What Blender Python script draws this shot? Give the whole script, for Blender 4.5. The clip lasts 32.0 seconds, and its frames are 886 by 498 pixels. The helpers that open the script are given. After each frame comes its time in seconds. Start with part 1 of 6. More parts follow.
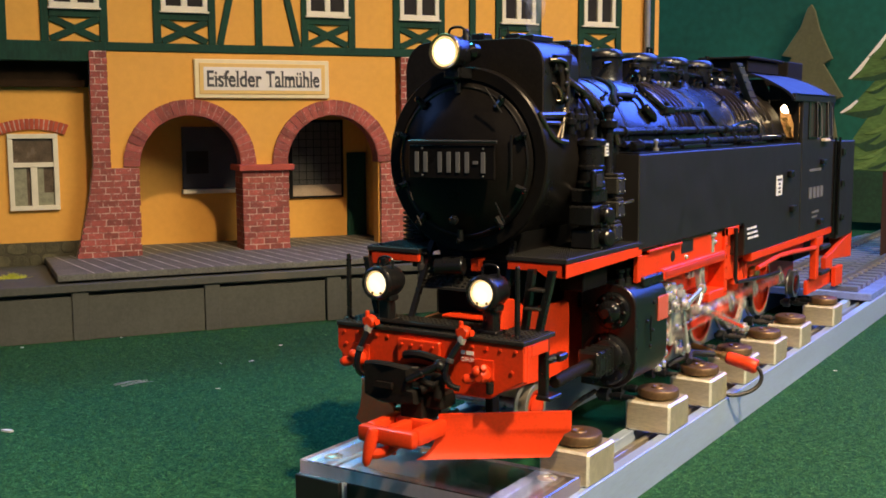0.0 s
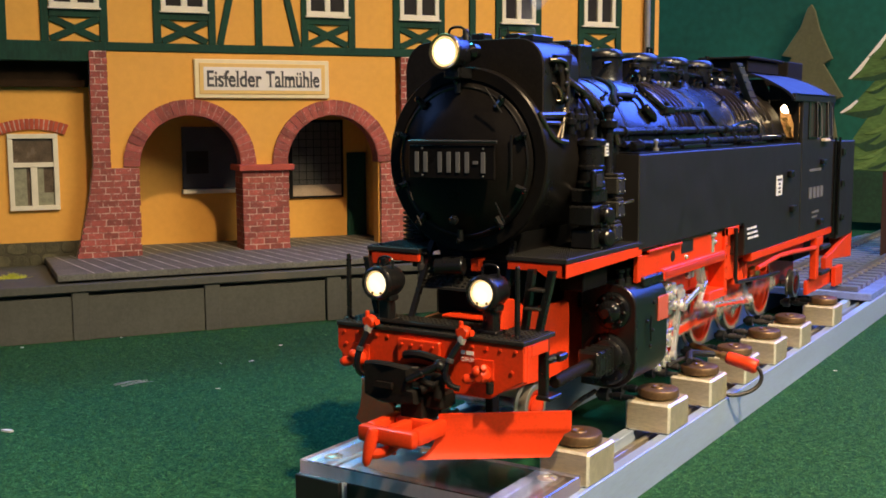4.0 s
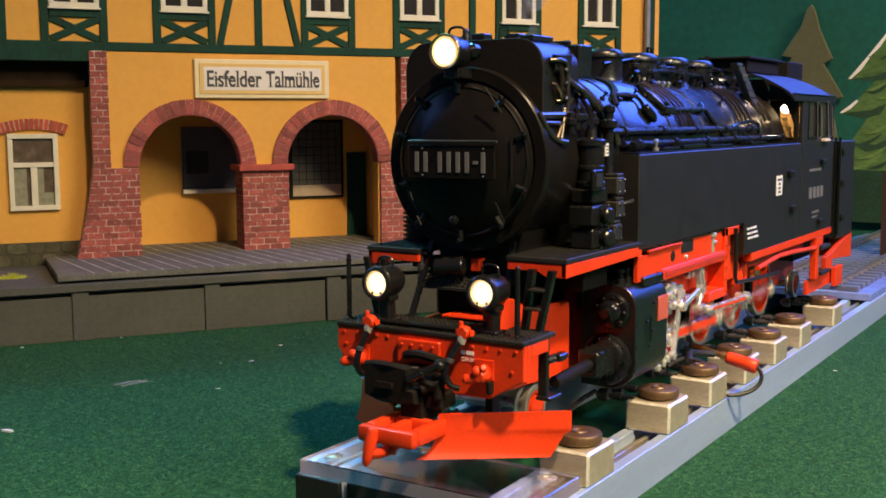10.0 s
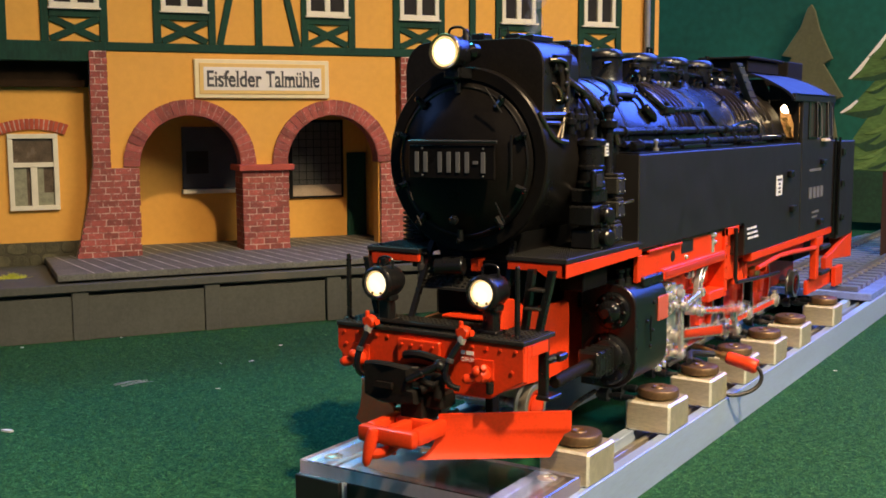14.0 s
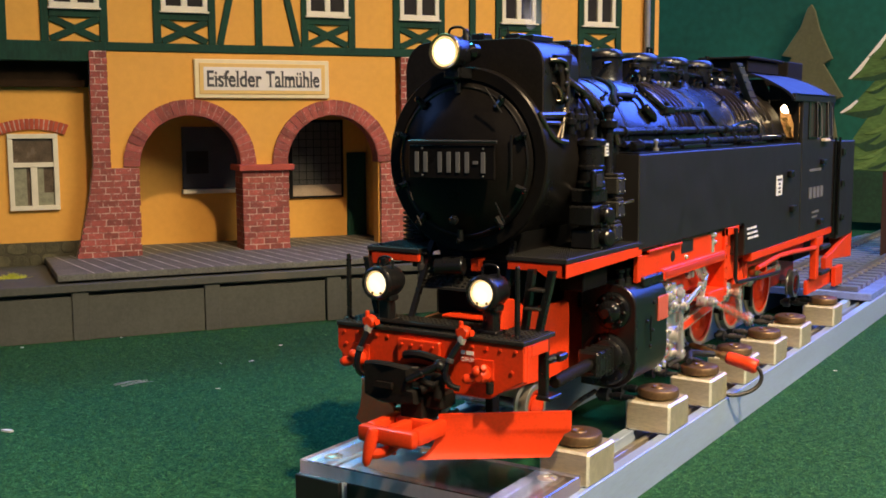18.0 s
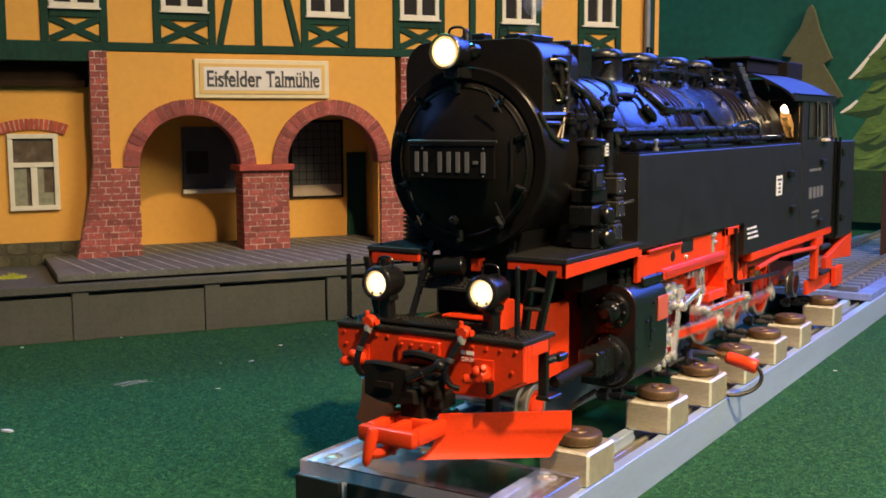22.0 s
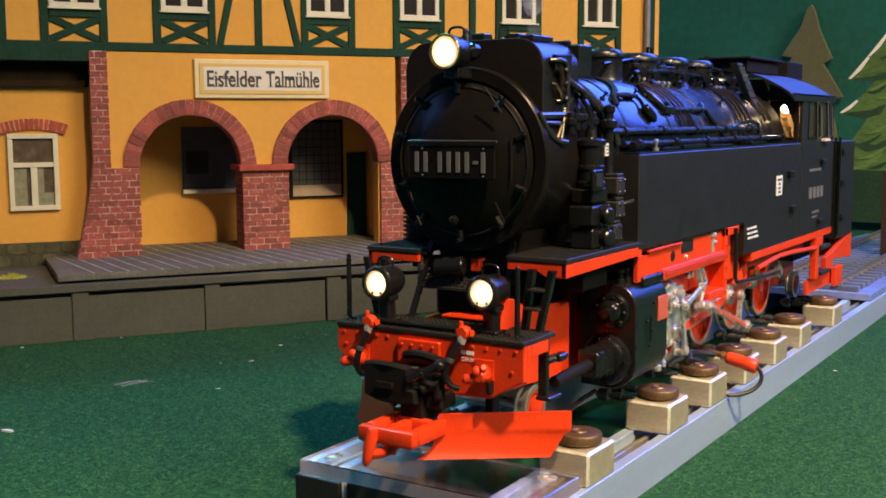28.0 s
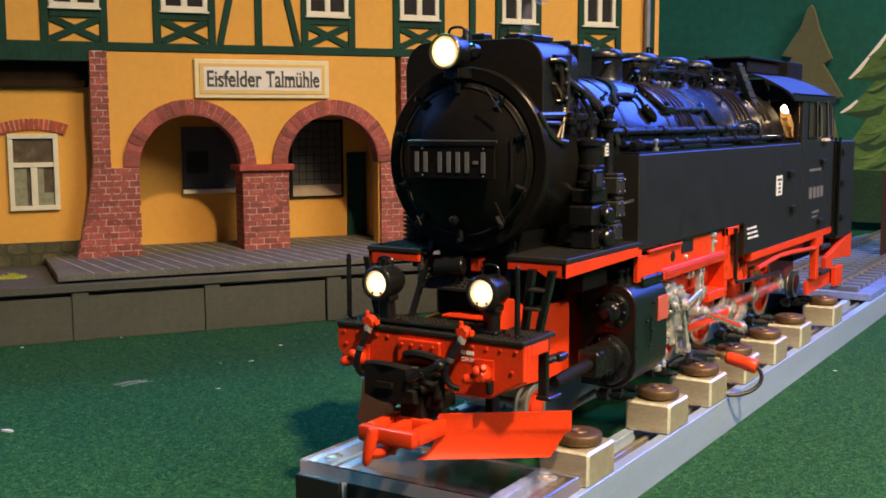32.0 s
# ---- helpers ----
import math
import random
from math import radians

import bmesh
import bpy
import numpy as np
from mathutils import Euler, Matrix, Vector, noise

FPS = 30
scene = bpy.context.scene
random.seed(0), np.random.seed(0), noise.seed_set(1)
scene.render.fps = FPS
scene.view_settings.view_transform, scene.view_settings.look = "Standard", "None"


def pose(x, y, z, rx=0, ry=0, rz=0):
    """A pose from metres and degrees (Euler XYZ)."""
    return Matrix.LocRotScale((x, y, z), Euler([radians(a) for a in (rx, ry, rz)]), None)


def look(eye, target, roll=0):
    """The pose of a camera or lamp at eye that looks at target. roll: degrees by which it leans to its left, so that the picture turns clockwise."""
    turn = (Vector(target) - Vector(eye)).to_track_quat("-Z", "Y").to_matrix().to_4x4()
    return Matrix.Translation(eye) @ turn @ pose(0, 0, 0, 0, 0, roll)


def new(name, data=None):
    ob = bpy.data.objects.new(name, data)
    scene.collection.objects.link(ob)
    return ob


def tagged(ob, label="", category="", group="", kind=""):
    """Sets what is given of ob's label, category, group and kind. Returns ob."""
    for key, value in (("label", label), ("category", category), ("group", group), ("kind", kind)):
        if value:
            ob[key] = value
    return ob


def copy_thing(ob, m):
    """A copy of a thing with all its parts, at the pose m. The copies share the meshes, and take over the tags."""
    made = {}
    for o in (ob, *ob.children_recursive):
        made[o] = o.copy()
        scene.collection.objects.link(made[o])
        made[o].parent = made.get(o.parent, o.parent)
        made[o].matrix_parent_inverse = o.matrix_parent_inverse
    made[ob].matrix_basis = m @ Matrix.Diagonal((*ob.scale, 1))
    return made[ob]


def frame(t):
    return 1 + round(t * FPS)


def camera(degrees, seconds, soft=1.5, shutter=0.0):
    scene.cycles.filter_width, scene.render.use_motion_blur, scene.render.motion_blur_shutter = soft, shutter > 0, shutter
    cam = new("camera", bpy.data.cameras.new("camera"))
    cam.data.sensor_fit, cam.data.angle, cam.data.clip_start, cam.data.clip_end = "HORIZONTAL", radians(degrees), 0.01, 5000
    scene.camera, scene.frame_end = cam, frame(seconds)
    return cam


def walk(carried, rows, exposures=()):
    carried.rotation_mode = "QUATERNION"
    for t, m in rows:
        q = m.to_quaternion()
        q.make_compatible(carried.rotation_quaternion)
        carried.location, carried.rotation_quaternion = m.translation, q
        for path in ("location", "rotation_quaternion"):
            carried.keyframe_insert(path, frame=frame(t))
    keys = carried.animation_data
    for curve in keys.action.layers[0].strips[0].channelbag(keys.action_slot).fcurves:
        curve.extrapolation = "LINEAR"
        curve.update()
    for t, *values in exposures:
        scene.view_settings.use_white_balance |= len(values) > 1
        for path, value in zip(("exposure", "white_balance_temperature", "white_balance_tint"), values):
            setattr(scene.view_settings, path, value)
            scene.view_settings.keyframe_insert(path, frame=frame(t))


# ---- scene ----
# camera: it stands still beside the buffer beam, a little above the lower lamps
LENS = 44.37
EYE = Vector((0.26626, -0.39668, 0.186))
HEADING = Vector((-0.53974, 0.83376, -0.11627))
cam = camera(LENS, 32.0, 1.7, 0.9)
STILL = look(EYE, EYE + HEADING, -0.28)
walk(cam, [(0.0, STILL), (32.0, STILL)])

# ---- world and lights ----
world = bpy.data.worlds.new("room_air")
scene.world = world
world.use_nodes = True
world.node_tree.nodes["Background"].inputs[0].default_value = (0.5, 0.55, 0.7, 1)
world.node_tree.nodes["Background"].inputs[1].default_value = 0.03


def area(name, at, aim, w, h, watts, colour):
    """A rectangular lamp: a ceiling lamp or the daylight in a window's opening."""
    d = bpy.data.lights.new(name, "AREA")
    d.shape, d.size, d.size_y, d.energy, d.color = "RECTANGLE", w, h, watts, colour
    ob = new(name, d)
    ob.matrix_world = look(at, aim)
    return ob


lamp = area("work_lamp", (1.088, -0.514, 1.806), (0.50, 0.22, 0.05), 0.095, 0.095, 15.6, (1.0, 0.71, 0.42))
lamp.data.spread = radians(68)
area("window_daylight", (0.45, 2.44, 1.35), (0.1, 0.3, 0.15), 1.8, 1.8, 190, (0.062, 0.15, 1.0))
area("side_window_daylight", (-2.44, -1.0, 1.3), (0, 0.0, 0.1), 0.8, 1.0, 12, (0.22, 0.40, 1.0))
area("skylight", (-1.30, 1.07, 2.38), (-0.2, 0.1, 0.0), 0.60, 0.60, 110, (0.07, 0.57, 0.80))
area("terrace_door_daylight", (2.44, 0.05, 1.52), (0.1, 0.2, 0.0), 1.1, 0.8, 80, (1.0, 0.88, 0.62))


# ---- materials ----
def mat(name, col, rough=0.5, metal=0.0, var=0.18, scale=70.0, bump=0.0, bscale=900.0, coat=0.0, island=0.0, rvar=0.08,
        trans=0.0, alpha=1.0, glow=0.0, glowcol=None, stretch=(1, 1, 1), spots=None, spec=0.5):
    """A procedural surface: colour that wanders at two scales, uneven gloss and a fine relief. Sizes are per metre."""
    m = bpy.data.materials.new(name)
    m.use_nodes = True
    nt = m.node_tree
    n, l = nt.nodes, nt.links
    bs = n["Principled BSDF"]
    tc = n.new("ShaderNodeTexCoord")
    mp = n.new("ShaderNodeMapping")
    mp.inputs["Scale"].default_value = stretch
    l.new(tc.outputs["Object"], mp.inputs["Vector"])
    big = n.new("ShaderNodeTexNoise")
    big.inputs["Scale"].default_value, big.inputs["Detail"].default_value = scale, 6
    fine = n.new("ShaderNodeTexNoise")
    fine.inputs["Scale"].default_value, fine.inputs["Detail"].default_value = scale * 11, 4
    for t in (big, fine):
        l.new(mp.outputs[0], t.inputs["Vector"])
    add = n.new("ShaderNodeMath")
    add.operation = "ADD"
    l.new(big.outputs["Fac"], add.inputs[0])
    l.new(fine.outputs["Fac"], add.inputs[1])
    ramp = n.new("ShaderNodeMapRange")
    ramp.inputs["From Min"].default_value, ramp.inputs["From Max"].default_value = 0.72, 1.28
    l.new(add.outputs[0], ramp.inputs["Value"])
    mix = n.new("ShaderNodeMix")
    mix.data_type = "RGBA"
    lo = [max(0, c * (1 - var)) for c in col]
    hi = [min(1, c * (1 + var)) for c in col]
    mix.inputs["A"].default_value, mix.inputs["B"].default_value = (*lo, 1), (*hi, 1)
    l.new(ramp.outputs[0], mix.inputs["Factor"])
    out = mix.outputs["Result"]
    if spots:
        sc, size, scol = spots
        sp = n.new("ShaderNodeTexNoise")
        sp.inputs["Scale"].default_value, sp.inputs["Detail"].default_value = sc, 3
        l.new(tc.outputs["Object"], sp.inputs["Vector"])
        sr = n.new("ShaderNodeMapRange")
        sr.inputs["From Min"].default_value, sr.inputs["From Max"].default_value = 1 - size, 1 - size + 0.08
        l.new(sp.outputs["Fac"], sr.inputs["Value"])
        sm = n.new("ShaderNodeMix")
        sm.data_type = "RGBA"
        sm.inputs["B"].default_value = (*scol, 1)
        l.new(sr.outputs[0], sm.inputs["Factor"])
        l.new(out, sm.inputs["A"])
        out = sm.outputs["Result"]
    if island:
        info = n.new("ShaderNodeObjectInfo")
        hsv = n.new("ShaderNodeHueSaturation")
        mr = n.new("ShaderNodeMapRange")
        mr.inputs["To Min"].default_value, mr.inputs["To Max"].default_value = 1 - island, 1 + island
        l.new(info.outputs["Random"], mr.inputs["Value"])
        l.new(mr.outputs[0], hsv.inputs["Value"])
        l.new(out, hsv.inputs["Color"])
        out = hsv.outputs["Color"]
    l.new(out, bs.inputs["Base Color"])
    rr = n.new("ShaderNodeMapRange")
    rr.inputs["To Min"].default_value, rr.inputs["To Max"].default_value = max(0.02, rough - rvar), min(1, rough + rvar)
    l.new(big.outputs["Fac"], rr.inputs["Value"])
    l.new(rr.outputs[0], bs.inputs["Roughness"])
    bs.inputs["Metallic"].default_value = metal
    bs.inputs["Specular IOR Level"].default_value = spec
    bs.inputs["Coat Weight"].default_value = coat
    bs.inputs["Transmission Weight"].default_value = trans
    bs.inputs["Alpha"].default_value = alpha
    if glow:
        bs.inputs["Emission Color"].default_value = (*(glowcol or col), 1)
        bs.inputs["Emission Strength"].default_value = glow
    if bump:
        bt = n.new("ShaderNodeTexNoise")
        bt.inputs["Scale"].default_value, bt.inputs["Detail"].default_value = bscale, 5
        l.new(mp.outputs[0], bt.inputs["Vector"])
        bn = n.new("ShaderNodeBump")
        bn.inputs["Strength"].default_value, bn.inputs["Distance"].default_value = bump, 0.0006
        l.new(bt.outputs["Fac"], bn.inputs["Height"])
        l.new(bn.outputs[0], bs.inputs["Normal"])
    return m


BLACK = mat("black_lacquer", (0.008, 0.008, 0.0085), 0.28, var=0.3, bump=0.06, bscale=700)
BLACK_GLOSS = mat("black_gloss_lacquer", (0.006, 0.0063, 0.007), 0.13, spec=0.55, var=0.25, bump=0.04, bscale=400)
BOILER = mat("blued_black_boiler_lacquer", (0.006, 0.0065, 0.008), 0.26, var=0.25, bump=0.05, bscale=300, coat=0.1)
ROOFBLACK = mat("satin_black_roof_lacquer", (0.011, 0.012, 0.015), 0.40, var=0.2, spec=0.6)
DOORBLACK = mat("dull_black_door_lacquer", (0.0085, 0.0075, 0.007), 0.30, spec=0.13, var=0.25, bump=0.04, bscale=500)
BLACK_MATT = mat("matt_black_lacquer", (0.0105, 0.009, 0.008), 0.62, var=0.3, bump=0.1, spec=0.12)
TANK = mat("satin_black_tank_lacquer", (0.0125, 0.0115, 0.0108), 0.45, var=0.15, bump=0.05, bscale=1200)
TREAD = mat("black_tread_plate", (0.018, 0.018, 0.016), 0.55, spec=0.3, var=0.35, bump=0.6, bscale=1500)
RED = mat("signal_red_lacquer", (0.68, 0.046, 0.009), 0.36, var=0.12, bump=0.05, bscale=900, spec=0.3)
RED_DARK = mat("red_wheel_lacquer", (0.46, 0.034, 0.012), 0.4, var=0.2)
GREENBLACK = mat("dark_green_black_cylinder_lacquer", (0.006, 0.0105, 0.0078), 0.33, var=0.2, bump=0.04)
STEEL = mat("polished_steel", (0.72, 0.70, 0.66), 0.27, 0.72, var=0.1)
PIPE = mat("blackened_steel_pipe", (0.15, 0.12, 0.09), 0.24, 0.9, var=0.3)
DARKSTEEL = mat("dark_steel", (0.09, 0.09, 0.095), 0.35, 0.6, var=0.2)
NICKEL = mat("worn_nickel_tyre", (0.50, 0.48, 0.42), 0.3, 0.8, var=0.2)
BRASSY = mat("brass", (0.62, 0.45, 0.19), 0.3, 1.0)
BRONZE = mat("patinated_bronze", (0.17, 0.105, 0.055), 0.42, 0.6, var=0.25, bump=0.1, bscale=1500)
ALU = mat("brushed_aluminium", (0.40, 0.51, 0.68), 0.38, 0.4, var=0.08, scale=120, bump=0.15, bscale=2500, stretch=(1, 0.08, 1))
ALUBLOCK = mat("sawn_aluminium", (0.60, 0.53, 0.36), 0.36, 0.6, var=0.2, scale=200, bump=0.3, bscale=2500, stretch=(0.15, 1, 1))
ALUWORN = mat("bright_worn_aluminium", (0.80, 0.77, 0.68), 0.35, 0.4, var=0.2, scale=300)
# lacquer of the slanting casing, with the window's blue light in its colour
BLUELITBLACK = mat("grey_blue_lacquer", (0.035, 0.04, 0.06), 0.4, var=0.15)
ALUSLOT = mat("aluminium_slot", (0.50, 0.46, 0.38), 0.4, 0.8, var=0.15)
ACRYLIC = mat("clear_acrylic", (0.80, 0.75, 0.92), 0.05, trans=1.0, var=0.02)
ACRYLICEDGE = mat("sawn_acrylic_edge", (0.36, 0.34, 0.40), 0.5, trans=0.6, var=0.12, scale=400, bump=0.3, bscale=2000, stretch=(1, 1, 0.1))
RUBBER = mat("black_rubber", (0.012, 0.012, 0.012), 0.5, var=0.3)
REDPLASTIC = mat("orange_red_plug_plastic", (0.75, 0.055, 0.012), 0.35, var=0.06)
WHITE = mat("white_print", (0.75, 0.75, 0.73), 0.5, var=0.05)
GREYPRINT = mat("grey_print", (0.13, 0.13, 0.135), 0.5, var=0.05)
SALMON = mat("salmon_plate_lacquer", (0.50, 0.10, 0.065), 0.4, var=0.1)
LAMPGLASS = mat("lit_headlamp", (0.9, 0.7, 0.45), 0.2, glow=0.85, glowcol=(1.0, 0.60, 0.24), var=0.3, scale=300)
FILAMENT = mat("lamp_filament", (1.0, 0.9, 0.7), 0.3, glow=9, glowcol=(1.0, 0.76, 0.42), var=0.05)
LOWGLASS = mat("lit_lower_lamp_glass", (0.9, 0.8, 0.6), 0.2, glow=1.5, glowcol=(1.0, 0.86, 0.58), var=0.5, scale=160, spots=(230, 0.40, (0.5, 0.3, 0.12)))
# nearly black brown: the overhang's shadow is put into this colour
SOFFITSHADE = mat("brown_soffit_board", (0.030, 0.017, 0.009), 0.9, var=0.25, spec=0.1)
BULB = mat("lit_cab_bulb", (1.0, 0.8, 0.5), 0.3, glow=55, glowcol=(1.0, 0.72, 0.38))
WARMCAB = mat("brown_cab_lining", (0.50, 0.29, 0.12), 0.6)
OCHRE = mat("ochre_plaster", (0.70, 0.362, 0.072), 0.85, var=0.045, scale=16, bump=0.15, bscale=500)
TIMBER = mat("dark_green_timber", (0.006, 0.040, 0.026), 0.7, var=0.3, scale=40, bump=0.3, stretch=(1, 1, 0.3), spec=0.25)
BRICK = mat("red_brick", (0.285, 0.064, 0.052), 0.75, var=0.40, scale=190, bump=0.7, bscale=900, island=0.34, spots=(420, 0.37, (0.46, 0.27, 0.24)))
ARCHJOINT = mat("reddish_arch_mortar", (0.40, 0.22, 0.19), 0.9, var=0.3, scale=150, bump=0.4)
BROWNPANE = mat("brownish_window_pane", (0.105, 0.078, 0.055), 0.25, var=0.45, scale=90)
BRICK_BRIGHT = mat("orange_red_brick", (0.44, 0.075, 0.035), 0.75, var=0.25, scale=120, bump=0.5, bscale=700, island=0.18)
MORTAR = mat("greyish_red_mortar", (0.57, 0.43, 0.38), 0.7, var=0.3, scale=150, bump=0.4, spots=(170, 0.51, (0.27, 0.11, 0.095)))
CAPRED = mat("red_cap_stone", (0.36, 0.06, 0.04), 0.7, var=0.2, bump=0.3)
WINWHITE = mat("cream_window_paint", (0.70, 0.66, 0.55), 0.5, var=0.06)
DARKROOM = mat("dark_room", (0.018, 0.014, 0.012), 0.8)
BLUEGREY = mat("dark_blue_grey_paint", (0.060, 0.064, 0.082), 0.6, var=0.2)
GLASS = mat("window_glass", (0.032, 0.028, 0.026), 0.12, var=0.1)
CURTAIN = mat("grey_green_curtain", (0.24, 0.24, 0.17), 0.9, var=0.3, scale=200)
POSTER = mat("dark_timetable_board", (0.080, 0.074, 0.060), 0.6, var=0.3)
BEIGE = mat("beige_paper", (0.36, 0.28, 0.20), 0.8, var=0.15)
SIGNCREAM = mat("cream_sign_frame", (0.74, 0.64, 0.42), 0.5, var=0.06)
SIGNYELLOW = mat("yellow_sign_moulding", (0.70, 0.47, 0.16), 0.5, var=0.06)
SIGNWHITE = mat("white_sign_enamel", (0.74, 0.70, 0.68), 0.4, var=0.04)
INK = mat("dark_grey_lettering", (0.05, 0.05, 0.06), 0.6)
FIELDSTONE = mat("mossy_field_stone", (0.085, 0.080, 0.046), 0.9, var=0.4, scale=100, bump=0.6, bscale=500, island=0.3)
STONEJOINT = mat("dark_stone_joint", (0.060, 0.055, 0.034), 0.95, var=0.3)
CONCRETE = mat("dark_grey_concrete", (0.064, 0.068, 0.061), 0.8, var=0.16, scale=30, bump=0.3, bscale=600, spots=(14, 0.38, (0.09, 0.085, 0.07)))
SLAB = mat("grey_platform_paving", (0.104, 0.107, 0.094), 0.75, var=0.4, scale=60, bump=0.6, spots=(420, 0.36, (0.175, 0.178, 0.165)))
STRIPE = mat("pale_joint_paint", (0.40, 0.39, 0.38), 0.85, var=0.5, scale=130)
FELT = mat("green_felt", (0.014, 0.066, 0.032), 0.95, var=0.35, scale=120, bump=1.0, bscale=1500, spec=0.06, spots=(900, 0.44, (0.010, 0.040, 0.020)))
FIBRE = mat("green_felt_fibre", (0.043, 0.138, 0.050), 0.9, var=0.65, scale=260, spec=0.06)
STRAND = mat("pale_green_strand", (0.10, 0.23, 0.085), 0.8, var=0.4, scale=40, spec=0.1)
MOSS = mat("yellow_green_moss", (0.50, 0.55, 0.06), 0.9, var=0.4, scale=300)
BACKGREEN = mat("dark_green_backdrop_paint", (0.007, 0.108, 0.082), 0.85, var=0.18, scale=9, bump=0.2, bscale=300)
TREEBROWN = mat("olive_brown_tree_paint", (0.13, 0.125, 0.065), 0.85, var=0.15, scale=20)
TREEGREEN = mat("leaf_green_tree_paint", (0.066, 0.140, 0.040), 0.85, var=0.42, scale=22, stretch=(0.5, 1, 1.8))
TREELIGHT = mat("pale_leaf_green_tree_paint", (0.105, 0.200, 0.056), 0.85, var=0.35, scale=60, stretch=(0.4, 1, 2))
TREEDARK = mat("dark_green_tree_paint", (0.012, 0.050, 0.025), 0.85, var=0.3, scale=20)
SNOW = mat("white_snow_paint", (0.78, 0.80, 0.82), 0.8, var=0.08)
TRUNK = mat("brown_trunk_paint", (0.035, 0.014, 0.012), 0.85, var=0.2)
SLEEPER = mat("dark_plastic_sleeper", (0.13, 0.14, 0.22), 0.30, var=0.25, bump=0.2)
RAIL = mat("dull_tarnished_rail", (0.22, 0.22, 0.25), 0.35, 0.6, var=0.2)
BASEPLATE = mat("blue_grey_baseplate", (0.19, 0.25, 0.60), 0.22, var=0.2)
PLASTER = mat("grey_brown_room_wall", (0.16, 0.15, 0.14), 0.9, var=0.06, scale=3)
ENDCAP = mat("black_end_cap", (0.012, 0.012, 0.013), 0.5)
PAPER = mat("white_paper_scrap", (0.75, 0.75, 0.72), 0.9, var=0.1)
TWIG = mat("pale_grey_fluff", (0.30, 0.33, 0.30), 0.9, var=0.3)


# ---- shapes, in millimetres ----
MM = 0.001
BASE = {}


def B():
    return bmesh.new()


def box(bm, x0, x1, y0, y1, z0, z1, bev=0.0, seg=1):
    c = [(x, y, z) for z in (z0, z1) for y in (y0, y1) for x in (x0, x1)]
    v = [bm.verts.new(p) for p in c]
    fs = [bm.faces.new([v[i] for i in f]) for f in ((0, 2, 3, 1), (4, 5, 7, 6), (0, 1, 5, 4), (2, 6, 7, 3), (0, 4, 6, 2), (1, 3, 7, 5))]
    if bev:
        es = list({e for f in fs for e in f.edges})
        bmesh.ops.bevel(bm, geom=es, offset=bev, segments=seg, affect="EDGES", profile=0.5)
    return bm


def prism(bm, poly, axis, a, b, bev=0.0):
    """A polygon drawn in the two other axes (in the order x, y, z), drawn out along axis from a to b."""
    def at(p, s):
        q = list(p)
        q.insert("xyz".index(axis), s)
        return q
    lo = [bm.verts.new(at(p, a)) for p in poly]
    hi = [bm.verts.new(at(p, b)) for p in poly]
    k = len(poly)
    fs = [bm.faces.new(lo[::-1]), bm.faces.new(hi)]
    fs += [bm.faces.new((lo[i], lo[(i + 1) % k], hi[(i + 1) % k], hi[i])) for i in range(k)]
    bmesh.ops.recalc_face_normals(bm, faces=fs)
    if bev:
        es = list(set(fs[0].edges) | set(fs[1].edges))
        bmesh.ops.bevel(bm, geom=es, offset=bev, segments=1, affect="EDGES", profile=0.5)
    return bm


def ring(c, d, r, seg):
    d = Vector(d).normalized()
    s = d.orthogonal().normalized()
    if abs(d.x) > 0.99:
        s = Vector((0, 1, 0))
    elif abs(d.z) > 0.99 or abs(d.y) > 0.99:
        s = Vector((1, 0, 0))
    t = d.cross(s)
    return [Vector(c) + r * (math.cos(2 * math.pi * i / seg) * s + math.sin(2 * math.pi * i / seg) * t) for i in range(seg)]


def lathe(bm, at, d, prof, seg=24, shut=True):
    """Rings of radius r at height h along d: prof holds (r, h)."""
    d = Vector(d).normalized()
    rows = []
    for r, h in prof:
        rows.append([bm.verts.new(p) for p in ring(Vector(at) + d * h, d, max(r, 0.01), seg)])
    fs = []
    for a, b in zip(rows, rows[1:]):
        fs += [bm.faces.new((a[i], a[(i + 1) % seg], b[(i + 1) % seg], b[i])) for i in range(seg)]
    if shut:
        fs += [bm.faces.new(rows[0][::-1]), bm.faces.new(rows[-1])]
    bmesh.ops.recalc_face_normals(bm, faces=fs)
    return bm


def cyl(bm, p, q, r, seg=20, bev=0.0):
    p, q = Vector(p), Vector(q)
    h = (q - p).length
    prof = [(r - bev, 0), (r, bev), (r, h - bev), (r - bev, h)] if bev else [(r, 0), (r, h)]
    return lathe(bm, p, q - p, prof, seg)


def tube(bm, pts, r, seg=8, smooth=0):
    """A round bar or pipe along points; smooth rounds its bends."""
    pts = [Vector(p) for p in pts]
    for _ in range(smooth):
        out = [pts[0]]
        for a, b in zip(pts, pts[1:]):
            out += [a.lerp(b, 0.25), a.lerp(b, 0.75)]
        pts = out + [pts[-1]]
    rows = []
    up = None
    for i, p in enumerate(pts):
        d = (pts[min(i + 1, len(pts) - 1)] - pts[max(i - 1, 0)]).normalized()
        if up is None:
            up = d.orthogonal().normalized()
        up = (up - d * up.dot(d)).normalized()
        s = d.cross(up)
        rows.append([bm.verts.new(p + r * (math.cos(2 * math.pi * k / seg) * up + math.sin(2 * math.pi * k / seg) * s)) for k in range(seg)])
    fs = []
    for a, b in zip(rows, rows[1:]):
        fs += [bm.faces.new((a[i], a[(i + 1) % seg], b[(i + 1) % seg], b[i])) for i in range(seg)]
    fs += [bm.faces.new(rows[0][::-1]), bm.faces.new(rows[-1])]
    bmesh.ops.recalc_face_normals(bm, faces=fs)
    return bm


